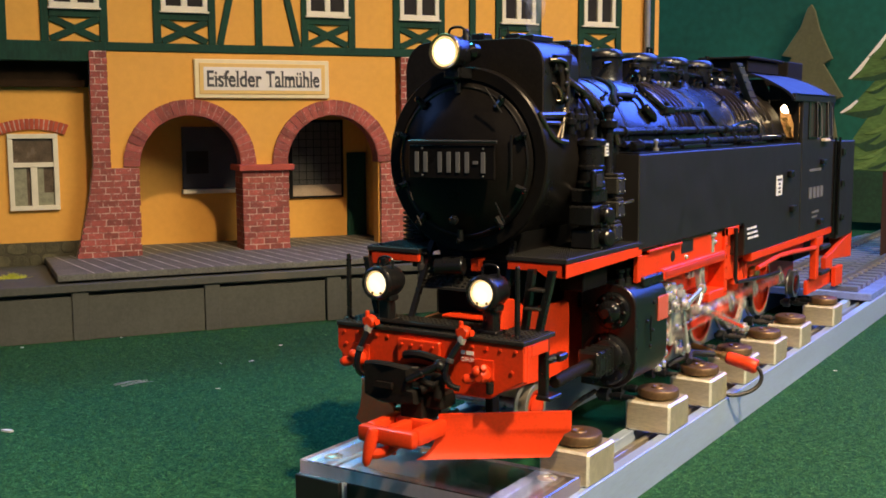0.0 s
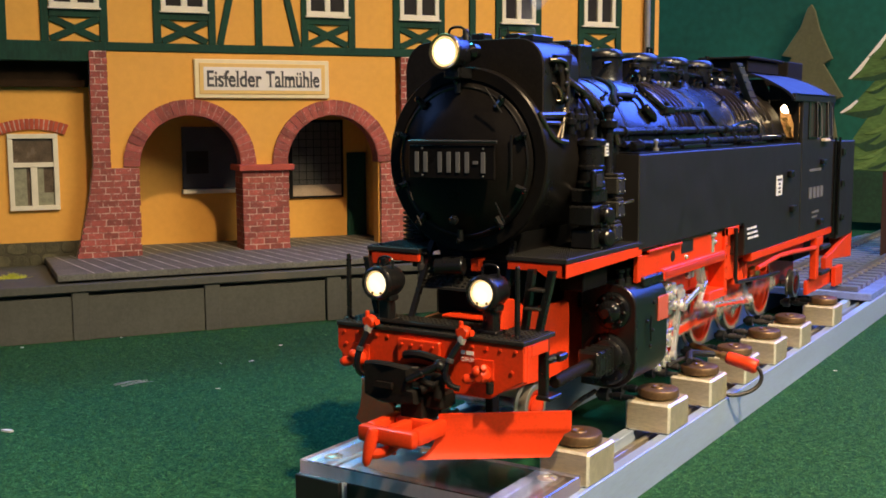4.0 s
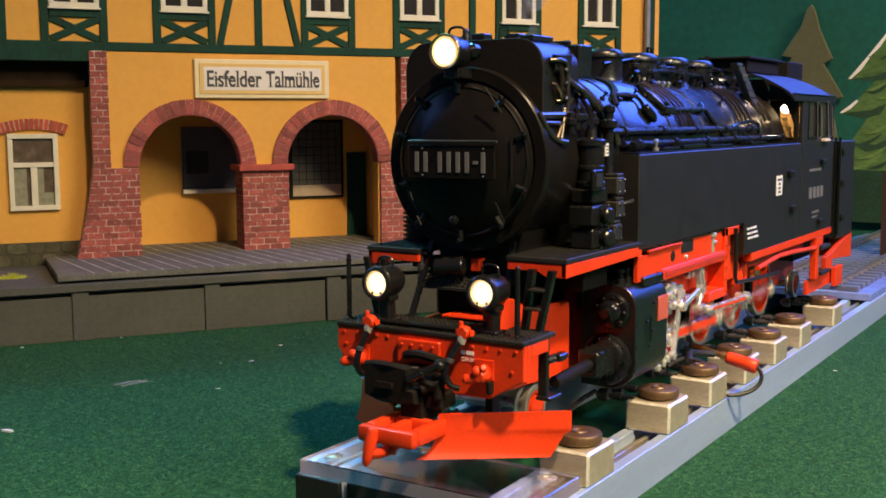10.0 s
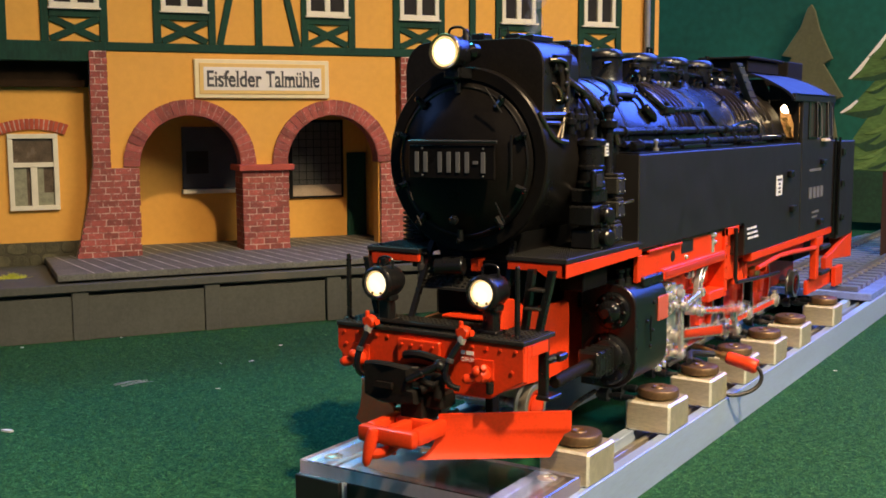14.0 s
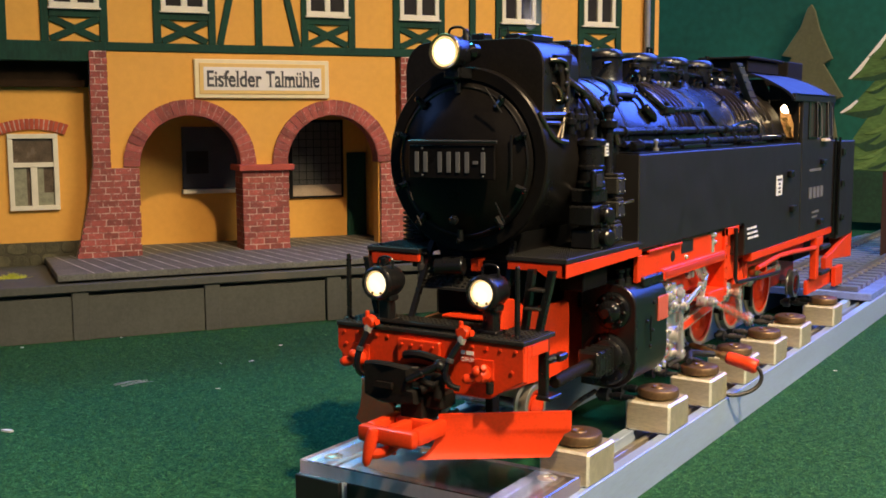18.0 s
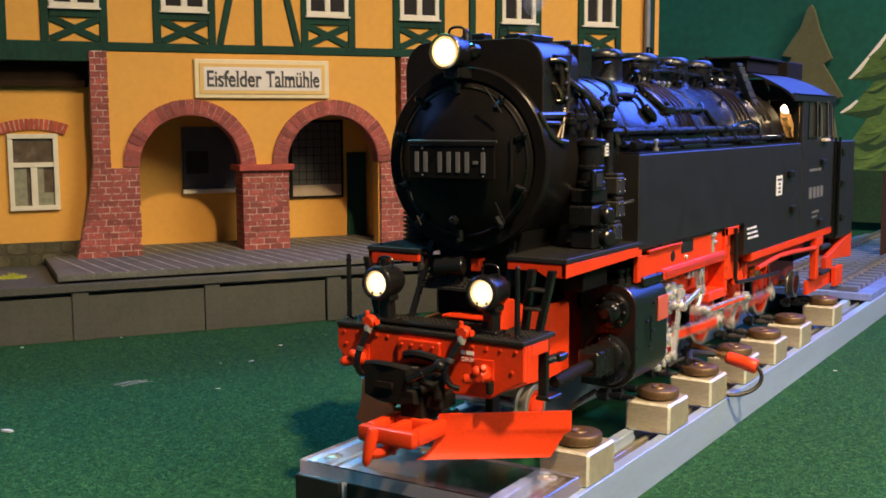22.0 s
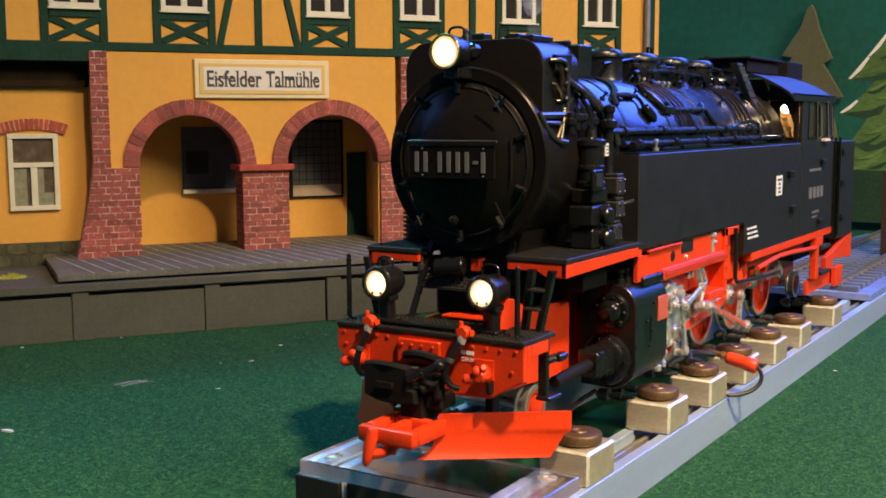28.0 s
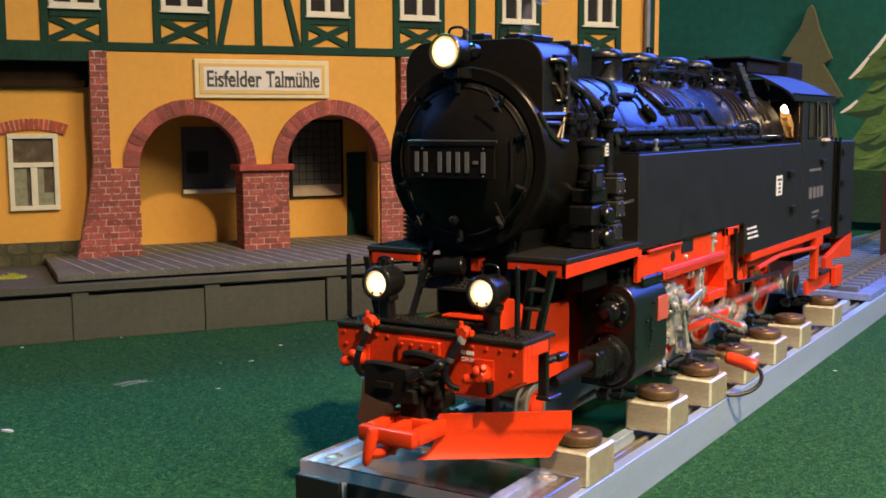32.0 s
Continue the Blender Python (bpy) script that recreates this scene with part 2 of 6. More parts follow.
def ball(bm, c, r, seg=12):
    return lathe(bm, Vector(c) - Vector((0, 0, r)), (0, 0, 1), [(r * math.sin(math.pi * i / 8), r - r * math.cos(math.pi * i / 8)) for i in range(9)], seg)


def mesh_of(name, bm, material, off=(0, 0, 0), sharp=32):
    me = bpy.data.meshes.new(name)
    bm.to_mesh(me)
    bm.free()
    me.transform(Matrix.Scale(MM, 4) @ Matrix.Translation(-Vector(off)))
    for p in me.polygons:
        p.use_smooth = True
    me.set_sharp_from_angle(angle=radians(sharp))
    me.materials.append(material)
    return me


def thing(name, label, category, at=(0, 0, 0), rz=0.0, group="", kind="", own=False):
    """An empty at the thing's base. Its parts are written in the same millimetres as at; with own=True, from its own base."""
    ob = new(name)
    ob.empty_display_size = 0.01
    ob.matrix_basis = pose(at[0] * MM, at[1] * MM, at[2] * MM, 0, 0, rz)
    BASE[ob.name] = (0, 0, 0) if own else at
    return tagged(ob, label, category, group, kind)


def part(name, bm, material, parent, label="", sharp=32):
    off = BASE.get(parent.name, (0, 0, 0))
    ob = new(name, mesh_of(name, bm, material, off, sharp))
    ob.parent = parent
    BASE[ob.name] = off
    if label:
        ob["label"] = label
    return ob


def twin(ob, m, parent=None):
    """The same mesh once more, as a part of its own, moved by m (a matrix in metres)."""
    o = new(ob.name.split(".")[0], ob.data)
    o.parent = parent or ob.parent
    o.matrix_basis = m
    BASE[o.name] = BASE.get(ob.name, (0, 0, 0))
    if ob.get("label"):
        o["label"] = ob["label"]
    return o


def solo(name, bm, material, label, category, group="", kind="", at=(0, 0, 0), rz=0.0):
    """A thing of one mesh, written from its own base."""
    ob = new(name, mesh_of(name, bm, material))
    ob.matrix_basis = pose(at[0] * MM, at[1] * MM, at[2] * MM, 0, 0, rz)
    return tagged(ob, label, category, group, kind)


def text_bm(words, size, wide, tall=None, thick=0.25, bold=0.0):
    """Letters as a mesh in the x-z plane, centred, facing -y, wide mm across."""
    cu = bpy.data.curves.new("letters", "FONT")
    cu.body, cu.size, cu.extrude, cu.offset = words, size, thick, size * bold
    cu.align_x, cu.align_y = "CENTER", "CENTER"
    ob = bpy.data.objects.new("letters", cu)
    scene.collection.objects.link(ob)
    me = bpy.data.meshes.new_from_object(ob.evaluated_get(bpy.context.evaluated_depsgraph_get()))
    bpy.data.objects.remove(ob)
    bm = B()
    bm.from_mesh(me)
    bpy.data.meshes.remove(me)
    xs = [v.co.x for v in bm.verts]
    ys = [v.co.y for v in bm.verts]
    kx = wide / (max(xs) - min(xs))
    ky = (tall / (max(ys) - min(ys))) if tall else kx
    mx, my = (max(xs) + min(xs)) / 2, (max(ys) + min(ys)) / 2
    for v in bm.verts:
        x, y, z = v.co
        v.co = ((x - mx) * kx, -z, (y - my) * ky)
    bmesh.ops.recalc_face_normals(bm, faces=bm.faces)
    return bm


def moved(bm, x, y, z, rz=0.0):
    bm.transform(Matrix.Translation((x, y, z)) @ Matrix.Rotation(radians(rz), 4, "Z"))
    return bm


# ---- ground, room and backdrop ----
g = B()
box(g, -2500, 2500, -2500, 2500, -30, 0)
tagged(new("ground", mesh_of("ground", g, FELT)), "green needle-felt mat covering the layout table", "ground", kind="structure")


def felt_fibres():
    """Short loose fibres that stand out of the felt near the camera."""
    rng = np.random.default_rng(5)
    n = 900000
    x, y = rng.uniform(-0.56, 0.36, n), -0.14 + 1.0 * rng.uniform(0, 1, n) ** 1.2
    keep = (np.abs(x) > 0.064) & (0.83 * (x + 0.50) - 0.55 * (y - 0.195) > -0.01)
    x, y = x[keep], y[keep]
    n = len(x)
    a, ln, h = rng.uniform(0, 6.283, n), rng.uniform(0.0010, 0.0036, n), rng.uniform(0.0003, 0.0013, n)
    w = rng.uniform(0.00014, 0.00034, n)
    dx, dy = np.cos(a), np.sin(a)
    tip = h * rng.uniform(0.2, 1.2, n)
    low = np.full(n, 0.0001)
    vs = np.stack([np.stack([x - dy * w, y + dx * w, low], 1), np.stack([x + dy * w, y - dx * w, low], 1),
                   np.stack([x + dx * ln, y + dy * ln, tip], 1)], 1).reshape(-1, 3)
    me = bpy.data.meshes.new("felt_fibres")
    me.from_pydata(vs.tolist(), [], np.arange(3 * n).reshape(-1, 3).tolist())
    me.materials.append(FIBRE)
    m = 2600
    sx, sy = rng.uniform(-0.5, 0.34, m), rng.uniform(-0.12, 0.5, m)
    out = (np.abs(sx) > 0.07) & (0.83 * (sx + 0.50) - 0.55 * (sy - 0.195) > 0.0)
    verts, faces = [], []
    for x0, y0 in zip(sx[out], sy[out]):
        turn, bend, w = rng.uniform(0, 6.283), rng.uniform(-0.5, 0.5), 0.00008
        x1, y1, z1 = x0, y0, 0.0004
        k = len(verts)
        for q in range(5):
            nx, ny = -math.sin(turn), math.cos(turn)
            verts += [(x1 + nx * w, y1 + ny * w, z1), (x1 - nx * w, y1 - ny * w, z1 + 0.0001)]
            step = rng.uniform(0.0009, 0.0018)
            x1, y1 = x1 + step * math.cos(turn), y1 + step * math.sin(turn)
            z1 = 0.0007 + 0.0009 * math.sin(math.pi * (q + 1) / 4.5)
            turn += bend * 0.5
            if q:
                faces.append((k + 2 * q - 2, k + 2 * q - 1, k + 2 * q + 1, k + 2 * q))
    loose = bpy.data.meshes.new("loose_strands")
    loose.from_pydata(verts, [], faces)
    loose.materials.append(STRAND)
    tagged(new("loose_strands", loose), "pale green curled strands lying loose on the felt", "felt", kind="stuff")
    return tagged(new("felt_fibres", me), "short loose green fibres of the felt mat", "felt", kind="stuff")


felt_fibres()


def wall(name, x0, x1, y0, y1, z0, z1, m, label):
    b = B()
    box(b, x0, x1, y0, y1, z0, z1)
    return tagged(new(name, mesh_of(name, b, m)), label, "wall", kind="structure")


wall("wall_south", -2500, 2500, -2600, -2500, 0, 2400, PLASTER, "plain warm white room wall")
wall("wall_east", 2500, 2600, -2600, 2600, 0, 2400, PLASTER, "plain warm white room wall")
wall("wall_west", -2600, -2500, -2600, 2600, 0, 2400, PLASTER, "plain warm white room wall")
wall("wall_north", -2500, 2500, 2500, 2600, 0, 2400, PLASTER, "plain warm white room wall")
cb = B()
box(cb, -2600, 2600, -2600, 2600, 2400, 2450)
tagged(new("ceiling", mesh_of("ceiling", cb, PLASTER)), "plain white room ceiling", "ceiling", kind="structure")
wall("backdrop", -900, 1500, 1200, 1212, 0, 374, BACKGREEN, "dark green painted backdrop board behind the layout")

# an added strip darkens the backdrop's foot, where shade was taken to fall
wall("backdrop_skirting", -900, 1500, 1188, 1199, 44, 118, TREEDARK, "very dark green strip added along the foot of the backdrop for a dark area")


def tree_board(name, outline, m, at, label, group="painted trees"):
    """A tree sawn out of board: a flat outline drawn in x and z, eight millimetres thick."""
    t = thing(name, label, "tree", at, own=True, group=group)
    b = B()
    prism(b, outline, "y", 0, 8, 0.6)
    part("crown", b, m, t)
    return t


# a fir silhouette in olive brown on the backdrop, and a nearer one in greens with snow on its boughs
far = tree_board("fir_cutout", [(-16, 0), (-16, 40), (-84, 45), (-58, 110), (-72, 112), (-46, 166), (-66, 170), (-42, 218), (-58, 222), (-26, 274), (-40, 277), (-15, 316), (-6, 342), (-1, 347), (4, 338), (11, 312), (30, 271), (18, 264), (46, 218), (30, 212), (40, 160), (28, 156), (40, 104), (26, 100), (40, 45), (16, 40), (16, 0)],
                 TREEBROWN, (-141, 1186, 0), "olive brown fir tree silhouette sawn from board")
b = B()
box(b, -14, 14, -3, -0.1, 0, 60, 0.4)
part("trunk", b, TRUNK, far)
near = tree_board("fir_cutout", [(-9, 128), (-60, 129), (-72, 126), (-52, 160), (-34, 188), (-50, 190), (-64, 194), (-46, 208), (-25, 232), (-40, 231), (-56, 232), (-36, 256), (-17, 281), (-8, 302), (0, 322), (9, 300), (18, 280), (40, 252), (58, 230), (28, 231), (66, 192), (36, 188), (78, 126), (9, 128)],
                  TREEGREEN, (32, 900, 0), "leaf green fir tree sawn from board with painted snow")
b = B()
box(b, -15, 7, 1, 7, 0, 128.2, 0.4)
part("trunk", b, TRUNK, near, "dark brown painted trunk")
for p, q, w in (((-64, 194), (-46, 208.5), 3.0), ((-56, 232), (-36, 256.5), 3.4), ((-36, 256.5), (-17, 281.5), 3.2), ((-17, 281.5), (-8, 303), 3.0), ((-72, 126), (-62, 144), 2.0)):
    d = (Vector(q) - Vector(p)).normalized()
    nn = Vector((d.y, -d.x)) * w
    b = B()
    prism(b, [p, q, tuple(Vector(q) + nn * 0.8), tuple((Vector(p) + Vector(q)) / 2 + nn * 1.3), tuple(Vector(p) + nn * 0.7 + d * 2)], "y", -1.6, -0.2)
    part("snow", b, SNOW, near, "white painted snow on the bough edge")
rnd = random.Random(31)
for z0, half, n in ((246, 26, 6), (206, 38, 8), (160, 46, 9), (136, 52, 9)):
    # brush strokes that sweep down and out from the trunk, in two greens
    for k in range(n):
        side_ = -1 if k % 2 else 1
        x0, z1 = side_ * rnd.uniform(2, half * 0.4), z0 + rnd.uniform(6, 26)
        ln, w = rnd.uniform(0.45, 0.8) * half, rnd.uniform(1.2, 2.6)
        up, lo = [], []
        for q in range(6):
            u = q / 5
            x, z = x0 + side_ * ln * u, z1 - ln * (0.9 * u - 0.45 * u * u)
            t = w * math.sin(math.pi * (0.12 + 0.82 * u))
            up.append((x, z + t))
            lo.append((x, z - t))
        b = B()
        d = 0.5 + 0.05 * k
        prism(b, up + lo[::-1], "y", -d, -d + 0.3)
        part("brush_stroke", b, TREELIGHT if k % 3 else TREEDARK, near)
for pts in ([(-64, 193.5), (-30, 197), (-14, 204), (-20, 192), (-38, 187)], [(-56, 231.5), (-28, 235), (-10, 241), (-14, 231), (-30, 229)], [(-50, 160), (-24, 158), (-6, 168), (-10, 156), (-34, 150)]):
    b = B()
    prism(b, pts, "y", -0.35, -0.1)
    part("bough_shadow", b, TREEDARK, near, "dark green painted hollow under a bough")

# ---- the platform and the station, in the station's own axes: x along the front, y into it ----
STATION = (-532.5, 152.8, 0)
TURN = 56.58
plat = thing("platform", "dark grey concrete station platform with panelled edge wall", "platform", STATION, TURN, own=True)
b = B()
box(b, -320, 420, 9, 330, 0, 40.8, 0.3)
part("edge_wall", b, CONCRETE, plat)
b = B()
box(b, -320, 420, -2.2, 330, 42.3, 49.6, 0.8)
part("coping", b, CONCRETE, plat)
b = B()
prism(b, [(48.5, 2.5), (420, 2.5), (420, 232), (46, 232)], "z", 51.6, 57.4, 0.7)
part("paving", b, SLAB, plat, "grey paving with pale joints")
# the bed is black: shade of the gap below the slab is in its colour
b = B()
prism(b, [(58, 9), (420, 9), (420, 230), (52, 230)], "z", 49.2, 51.5)
part("paving_bed", b, BLACK_MATT, plat, "recessed bed under the paving, coloured black for the shadow gap")
post = None
for u in (-54, 59, 172.5, 287, 401):
    if post is None:
        b = B()
        box(b, 0, 13.5, 0, 9.2, 0, 42.4, 0.5)
        post = part("post", b, CONCRETE, plat)
        post.matrix_basis = pose(u * MM, 0, 0)
    else:
        twin(post, pose(u * MM, 0, 0))
panel = None
for u in (-40, 73.3, 186.8, 301.3):
    if panel is None:
        b = B()
        box(b, -0.9, 98.8, 1.8, 6, 0, 38.4, 0.4)
        panel = part("panel", b, CONCRETE, plat)
        panel.matrix_basis = pose(u * MM, 0, 0)
    else:
        twin(panel, pose(u * MM, 0, 0))
# slanting pale joints in the paving
st = None
rnd = random.Random(3)
for i in range(24):
    u = 78 + i * 14.7
    if st is None:
        b = B()
        prism(b, [(0, 5.2), (1.4, 5.2), (-31.8, 208), (-33, 208)], "z", 57.2, 57.62)
        st = part("paving_joint", b, STRIPE, plat)
        st.matrix_basis = pose(u * MM, 0, 0)
    else:
        twin(st, pose(u * MM, 0, rnd.uniform(0, 0.00005)))

house = thing("station_building", "ochre half-timbered model railway station with brick arcade", "building", (-532.5, 152.8, 0), TURN, own=True)
FRONT, BACK, LEFTWALL = 122.0, 212.0, 147.0


ARCHES = ((186.5, 50.3), (334.0, 50.0))
ZC = 144.0


def arcade_wall():
    """The plastered front with two round-headed openings, built in upright strips."""
    bm = B()
    y0, y1 = FRONT, FRONT + 14
    xs = sorted({110.0, 405.0, 284.0, 236.9, 136.2, 384.0} | {cx - r * math.cos(math.pi * i / 24) for cx, r in ARCHES for i in range(25)})
    for a, c in zip(xs, xs[1:]):
        if c - a < 0.05:
            continue
        lo = [143.2, 143.2] if 236 < (a + c) / 2 < 285 else [56.5, 56.5]
        for cx, r in ARCHES:
            if cx - r - 0.01 <= a and c <= cx + r + 0.01:
                lo = [ZC + math.sqrt(max(0, r * r - (x - cx) ** 2)) for x in (a, c)]
        prism(bm, [(a, lo[0]), (c, lo[1]), (c, 255), (a, 255)], "y", y0, y1)
    bmesh.ops.remove_doubles(bm, verts=bm.verts, dist=0.01)
    return bm


for p in part("arcade_wall", arcade_wall(), OCHRE, house).data.polygons:
    p.use_smooth = False
b = B()
box(b, 96, 640, BACK, BACK + 10, 48.9, 255)
part("porch_back_wall", b, OCHRE, house)
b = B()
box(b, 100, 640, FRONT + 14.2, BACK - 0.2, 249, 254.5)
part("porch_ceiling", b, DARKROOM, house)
b = B()
box(b, 96, 102, FRONT + 14, BACK - 0.2, 48.9, 249)
part("porch_side_wall", b, OCHRE, house)
b = B()
box(b, 404, 409, FRONT + 14, BACK - 0.2, 48.9, 249)
part("porch_side_wall", b, OCHRE, house)
b = B()
box(b, -320, 95.5, LEFTWALL, LEFTWALL + 10, 48.9, 254)
part("side_wall", b, OCHRE, house)
b = B()
box(b, 410, 740, FRONT + 1, FRONT + 12, 48.9, 255)
part("goods_wall", b, OCHRE, house)
b = B()
box(b, -320, 740, FRONT + 1.5, FRONT + 14, 263, 420)
part("upper_wall", b, OCHRE, house)
b = B()
box(b, 728, 740, FRONT + 14.2, 330, 48.9, 420)
part("gable_wall", b, OCHRE, house)
b = B()
box(b, -330, 760, 96, 330, 420, 432)
part("roof_slab", b, TIMBER, house)

# timber frame: sill beam, posts, crosses and braces, each a piece of its own
b = B()
box(b, 108, 738, FRONT - 1.5, FRONT + 10, 254.8, 263.2, 0.6)
part("sill_beam", b, TIMBER, house)
b = B()
box(b, -320, 109.5, FRONT - 2.5, FRONT + 10, 244.5, 263.2, 0.6)
part("sill_beam", b, TIMBER, house, "deep dark green beam over the recessed wall")
# added board; its dark colour carries the shadow below the beam
b = B()
box(b, -320, 94, LEFTWALL - 7, LEFTWALL - 0.2, 221, 245)
part("soffit_board", b, SOFFITSHADE, house, "dark brown board under the overhanging storey, shade put into its colour")


def slat(name, p, q, w, y0, y1, m, parent, bev=0.3):
    """A straight timber from p to q in the plane of the front (x, z), w wide."""
    p, q = Vector(p), Vector(q)
    d = (q - p).normalized()
    nn = Vector((-d.y, d.x)) * w / 2
    bm = B()
    prism(bm, [tuple(p + nn), tuple(p - nn), tuple(q - nn), tuple(q + nn)], "y", y0, y1, bev)
    return part(name, bm, m, parent)


WINDOWS = (82.3, 184.6, 330.6, 433.0, 552.5, 657.0)
for x in (18.5, 55.3, 108.5, 158.2, 211.3, 258.3, 306.3, 357.0, 407.0, 459.0, 496.0, 528.0, 577.5, 633.0, 683.0, 729):
    slat("post", (x, 263), (x, 420), 7.4, FRONT - 1.2, FRONT + 2, TIMBER, house)
for u in WINDOWS:
    slat("window_rail", (u - 23, 289.5), (u + 23, 289.5), 7.6, FRONT - 1.1, FRONT + 2, TIMBER, house)
    slat("cross_brace", (u - 22, 265), (u + 22, 285), 6.6, FRONT - 0.7, FRONT + 2, TIMBER, house)
    slat("cross_brace", (u - 22, 285), (u + 22, 265), 6.6, FRONT - 0.5, FRONT + 2, TIMBER, house)
slat("brace", (219, 263), (246, 380), 7.0, FRONT - 0.9, FRONT + 2, TIMBER, house)
slat("brace", (299, 263), (272, 380), 7.0, FRONT - 0.9, FRONT + 2, TIMBER, house)


def window_sash(u, w, z0, z1, y, cross, glass, parent):
    """A framed casement: outer frame, mullion, rails and panes."""
    f = 4.6
    bm = B()
    box(bm, u - w / 2, u + w / 2, y - 2, y + 3, z0, z0 + f, 0.4)
    box(bm, u - w / 2, u + w / 2, y - 2, y + 3, z1 - f, z1, 0.4)
    box(bm, u - w / 2, u - w / 2 + f, y - 2, y + 3, z0 + f, z1 - f, 0.4)
    box(bm, u + w / 2 - f, u + w / 2, y - 2, y + 3, z0 + f, z1 - f, 0.4)
    fr = part("window", bm, WINWHITE, parent, "cream painted wooden window")
    bm = B()
    top = z1 - f if not cross else cross
    box(bm, u - 3.0, u + 3.0, y - 1.6, y + 2.6, z0 + f, top, 0.4)
    part("mullion", bm, WINWHITE, fr)
    if cross:
        bm = B()
        box(bm, u - w / 2 + f, u + w / 2 - f, y - 1.7, y + 2.6, cross, cross + 4.6, 0.4)
        part("transom", bm, WINWHITE, fr)
    for s in (-1, 1):
        bm = B()
        a, c = sorted((u + s * 3.0, u + s * (w / 2 - f)))
        box(bm, a, c, y + 1.2, y + 1.6, z0 + f, top)
        part("pane", bm, glass, fr)
    if cross:
        bm = B()
        box(bm, u - w / 2 + f, u + w / 2 - f, y + 1.2, y + 1.6, cross + 4.6, z1 - f)
        part("pane", bm, glass, fr)
    return fr


for u in WINDOWS:
    window_sash(u, 45.0 if u < 500 else 42, 294.5, 370, FRONT - 0.2, 340, GLASS, house)
    b = B()
    box(b, u - 24, u + 24, FRONT - 4.5, FRONT + 1, 292.6, 294.4, 0.4)
    part("window_sill", b, WINWHITE, house)
# the low window in the recessed wall, with a curtain behind one pane and brick head
window_sash(41.2, 45.4, 103.2, 176.5, LEFTWALL - 2.6, 144.5, BROWNPANE, house)
b = B()
box(b, 22.6, 34.6, LEFTWALL - 1.75, LEFTWALL - 1.45, 108, 144)
part("curtain", b, CURTAIN, house)
b = B()
box(b, 44.4, 50, LEFTWALL - 1.75, LEFTWALL - 1.45, 108, 144)
part("curtain", b, CURTAIN, house)
b = B()
box(b, 50, 59.6, LEFTWALL - 1.75, LEFTWALL - 1.45, 108, 120)
part("curtain", b, CURTAIN, house)
seg = None
for i in range(15):
    a = radians(-21 + 42 * i / 14)
    m = pose((41.2 + 78 * math.sin(a)) * MM, (LEFTWALL - 3) * MM, (108 + 72.5 * math.cos(a)) * MM, 0, math.degrees(a), 0)
    if seg is None:
        b = B()
        prism(b, [(-1.55, 0), (1.55, 0), (1.72, 10.5), (-1.72, 10.5)], "y", 0, 4, 0.25)
        seg = part("brick", b, BRICK_BRIGHT, house)
        seg.matrix_basis = m
    else:
        twin(seg, m)
hp = [(41.2 + 78 * math.sin(radians(a)), 108 + 73 * math.cos(radians(a))) for a in range(-22, 23, 4)]
ht = [(41.2 + 78 * 1.13 * math.sin(radians(a)), 108 + 82.4 * math.cos(radians(a))) for a in range(22, -23, -4)]
b = B()
prism(b, hp + ht, "y", LEFTWALL - 2.2, LEFTWALL - 0.1)
part("mortar_bed", b, MORTAR, house)

# field-stone plinth under the recessed wall
b = B()
box(b, -320, 84, LEFTWALL - 2.5, LEFTWALL - 0.1, 48.9, 72)
part("plinth", b, STONEJOINT, house)
rnd = random.Random(11)
for row, (z0, z1) in enumerate(((49.1, 60.6), (60.9, 72.2))):
    x = -60.0 - row * 5
    while x < 80:
        w = rnd.uniform(11, 21)
        b = B()
        h = z1 - z0
        pts = []
        for k in range(9):
            a = 2 * math.pi * k / 9
            pts.append((x + w / 2 + math.copysign(abs(math.cos(a)) ** 0.7, math.cos(a)) * w / 2 * rnd.uniform(0.86, 0.99), (z0 + z1) / 2 + math.copysign(abs(math.sin(a)) ** 0.7, math.sin(a)) * h / 2 * rnd.uniform(0.86, 1.02)))
        prism(b, pts, "y", LEFTWALL - 3.0 - rnd.uniform(0, 0.6), LEFTWALL - 2.3, 0.4)
        part("field_stone", b, FIELDSTONE, house)
        x += w + 0.5


def brick_face(x_at, z0, z1, rows, pitch_w, y0, y1, parent, rnd):
    """Courses of single bricks between two slanting edges: x_at(z) gives left and right."""
    h = (z1 - z0) / rows
    for i in range(rows):
        za, zb = z0 + i * h + 0.5, z0 + (i + 1) * h - 0.5
        zm = (za + zb) / 2
        la, ra = x_at(zm)
        x = la - (pitch_w * 0.5 if i % 2 else 0) - rnd.uniform(0, 1.5)
        while x < ra - 0.6:
            a, c = max(la, x + 0.5), min(ra, x + pitch_w - 0.5)
            if c - a > 1.2:
                y = y0 - rnd.uniform(0.0, 0.4)
                bm = B()
                box(bm, a, c, y, y1, za, zb)
                for v in bm.verts:
                    v.co.x += rnd.uniform(-0.12, 0.12)
                    v.co.z += rnd.uniform(-0.14, 0.14)
                part("brick", bm, BRICK, parent)
            x += pitch_w


rnd = random.Random(21)


def outer_pier(z):
    t = max(0, min(1, (143 - z) / 88.0))
    return 92.5 - 18.5 * t ** 1.25, 135.8


def pilaster(z):
    return 93.2, 109.6


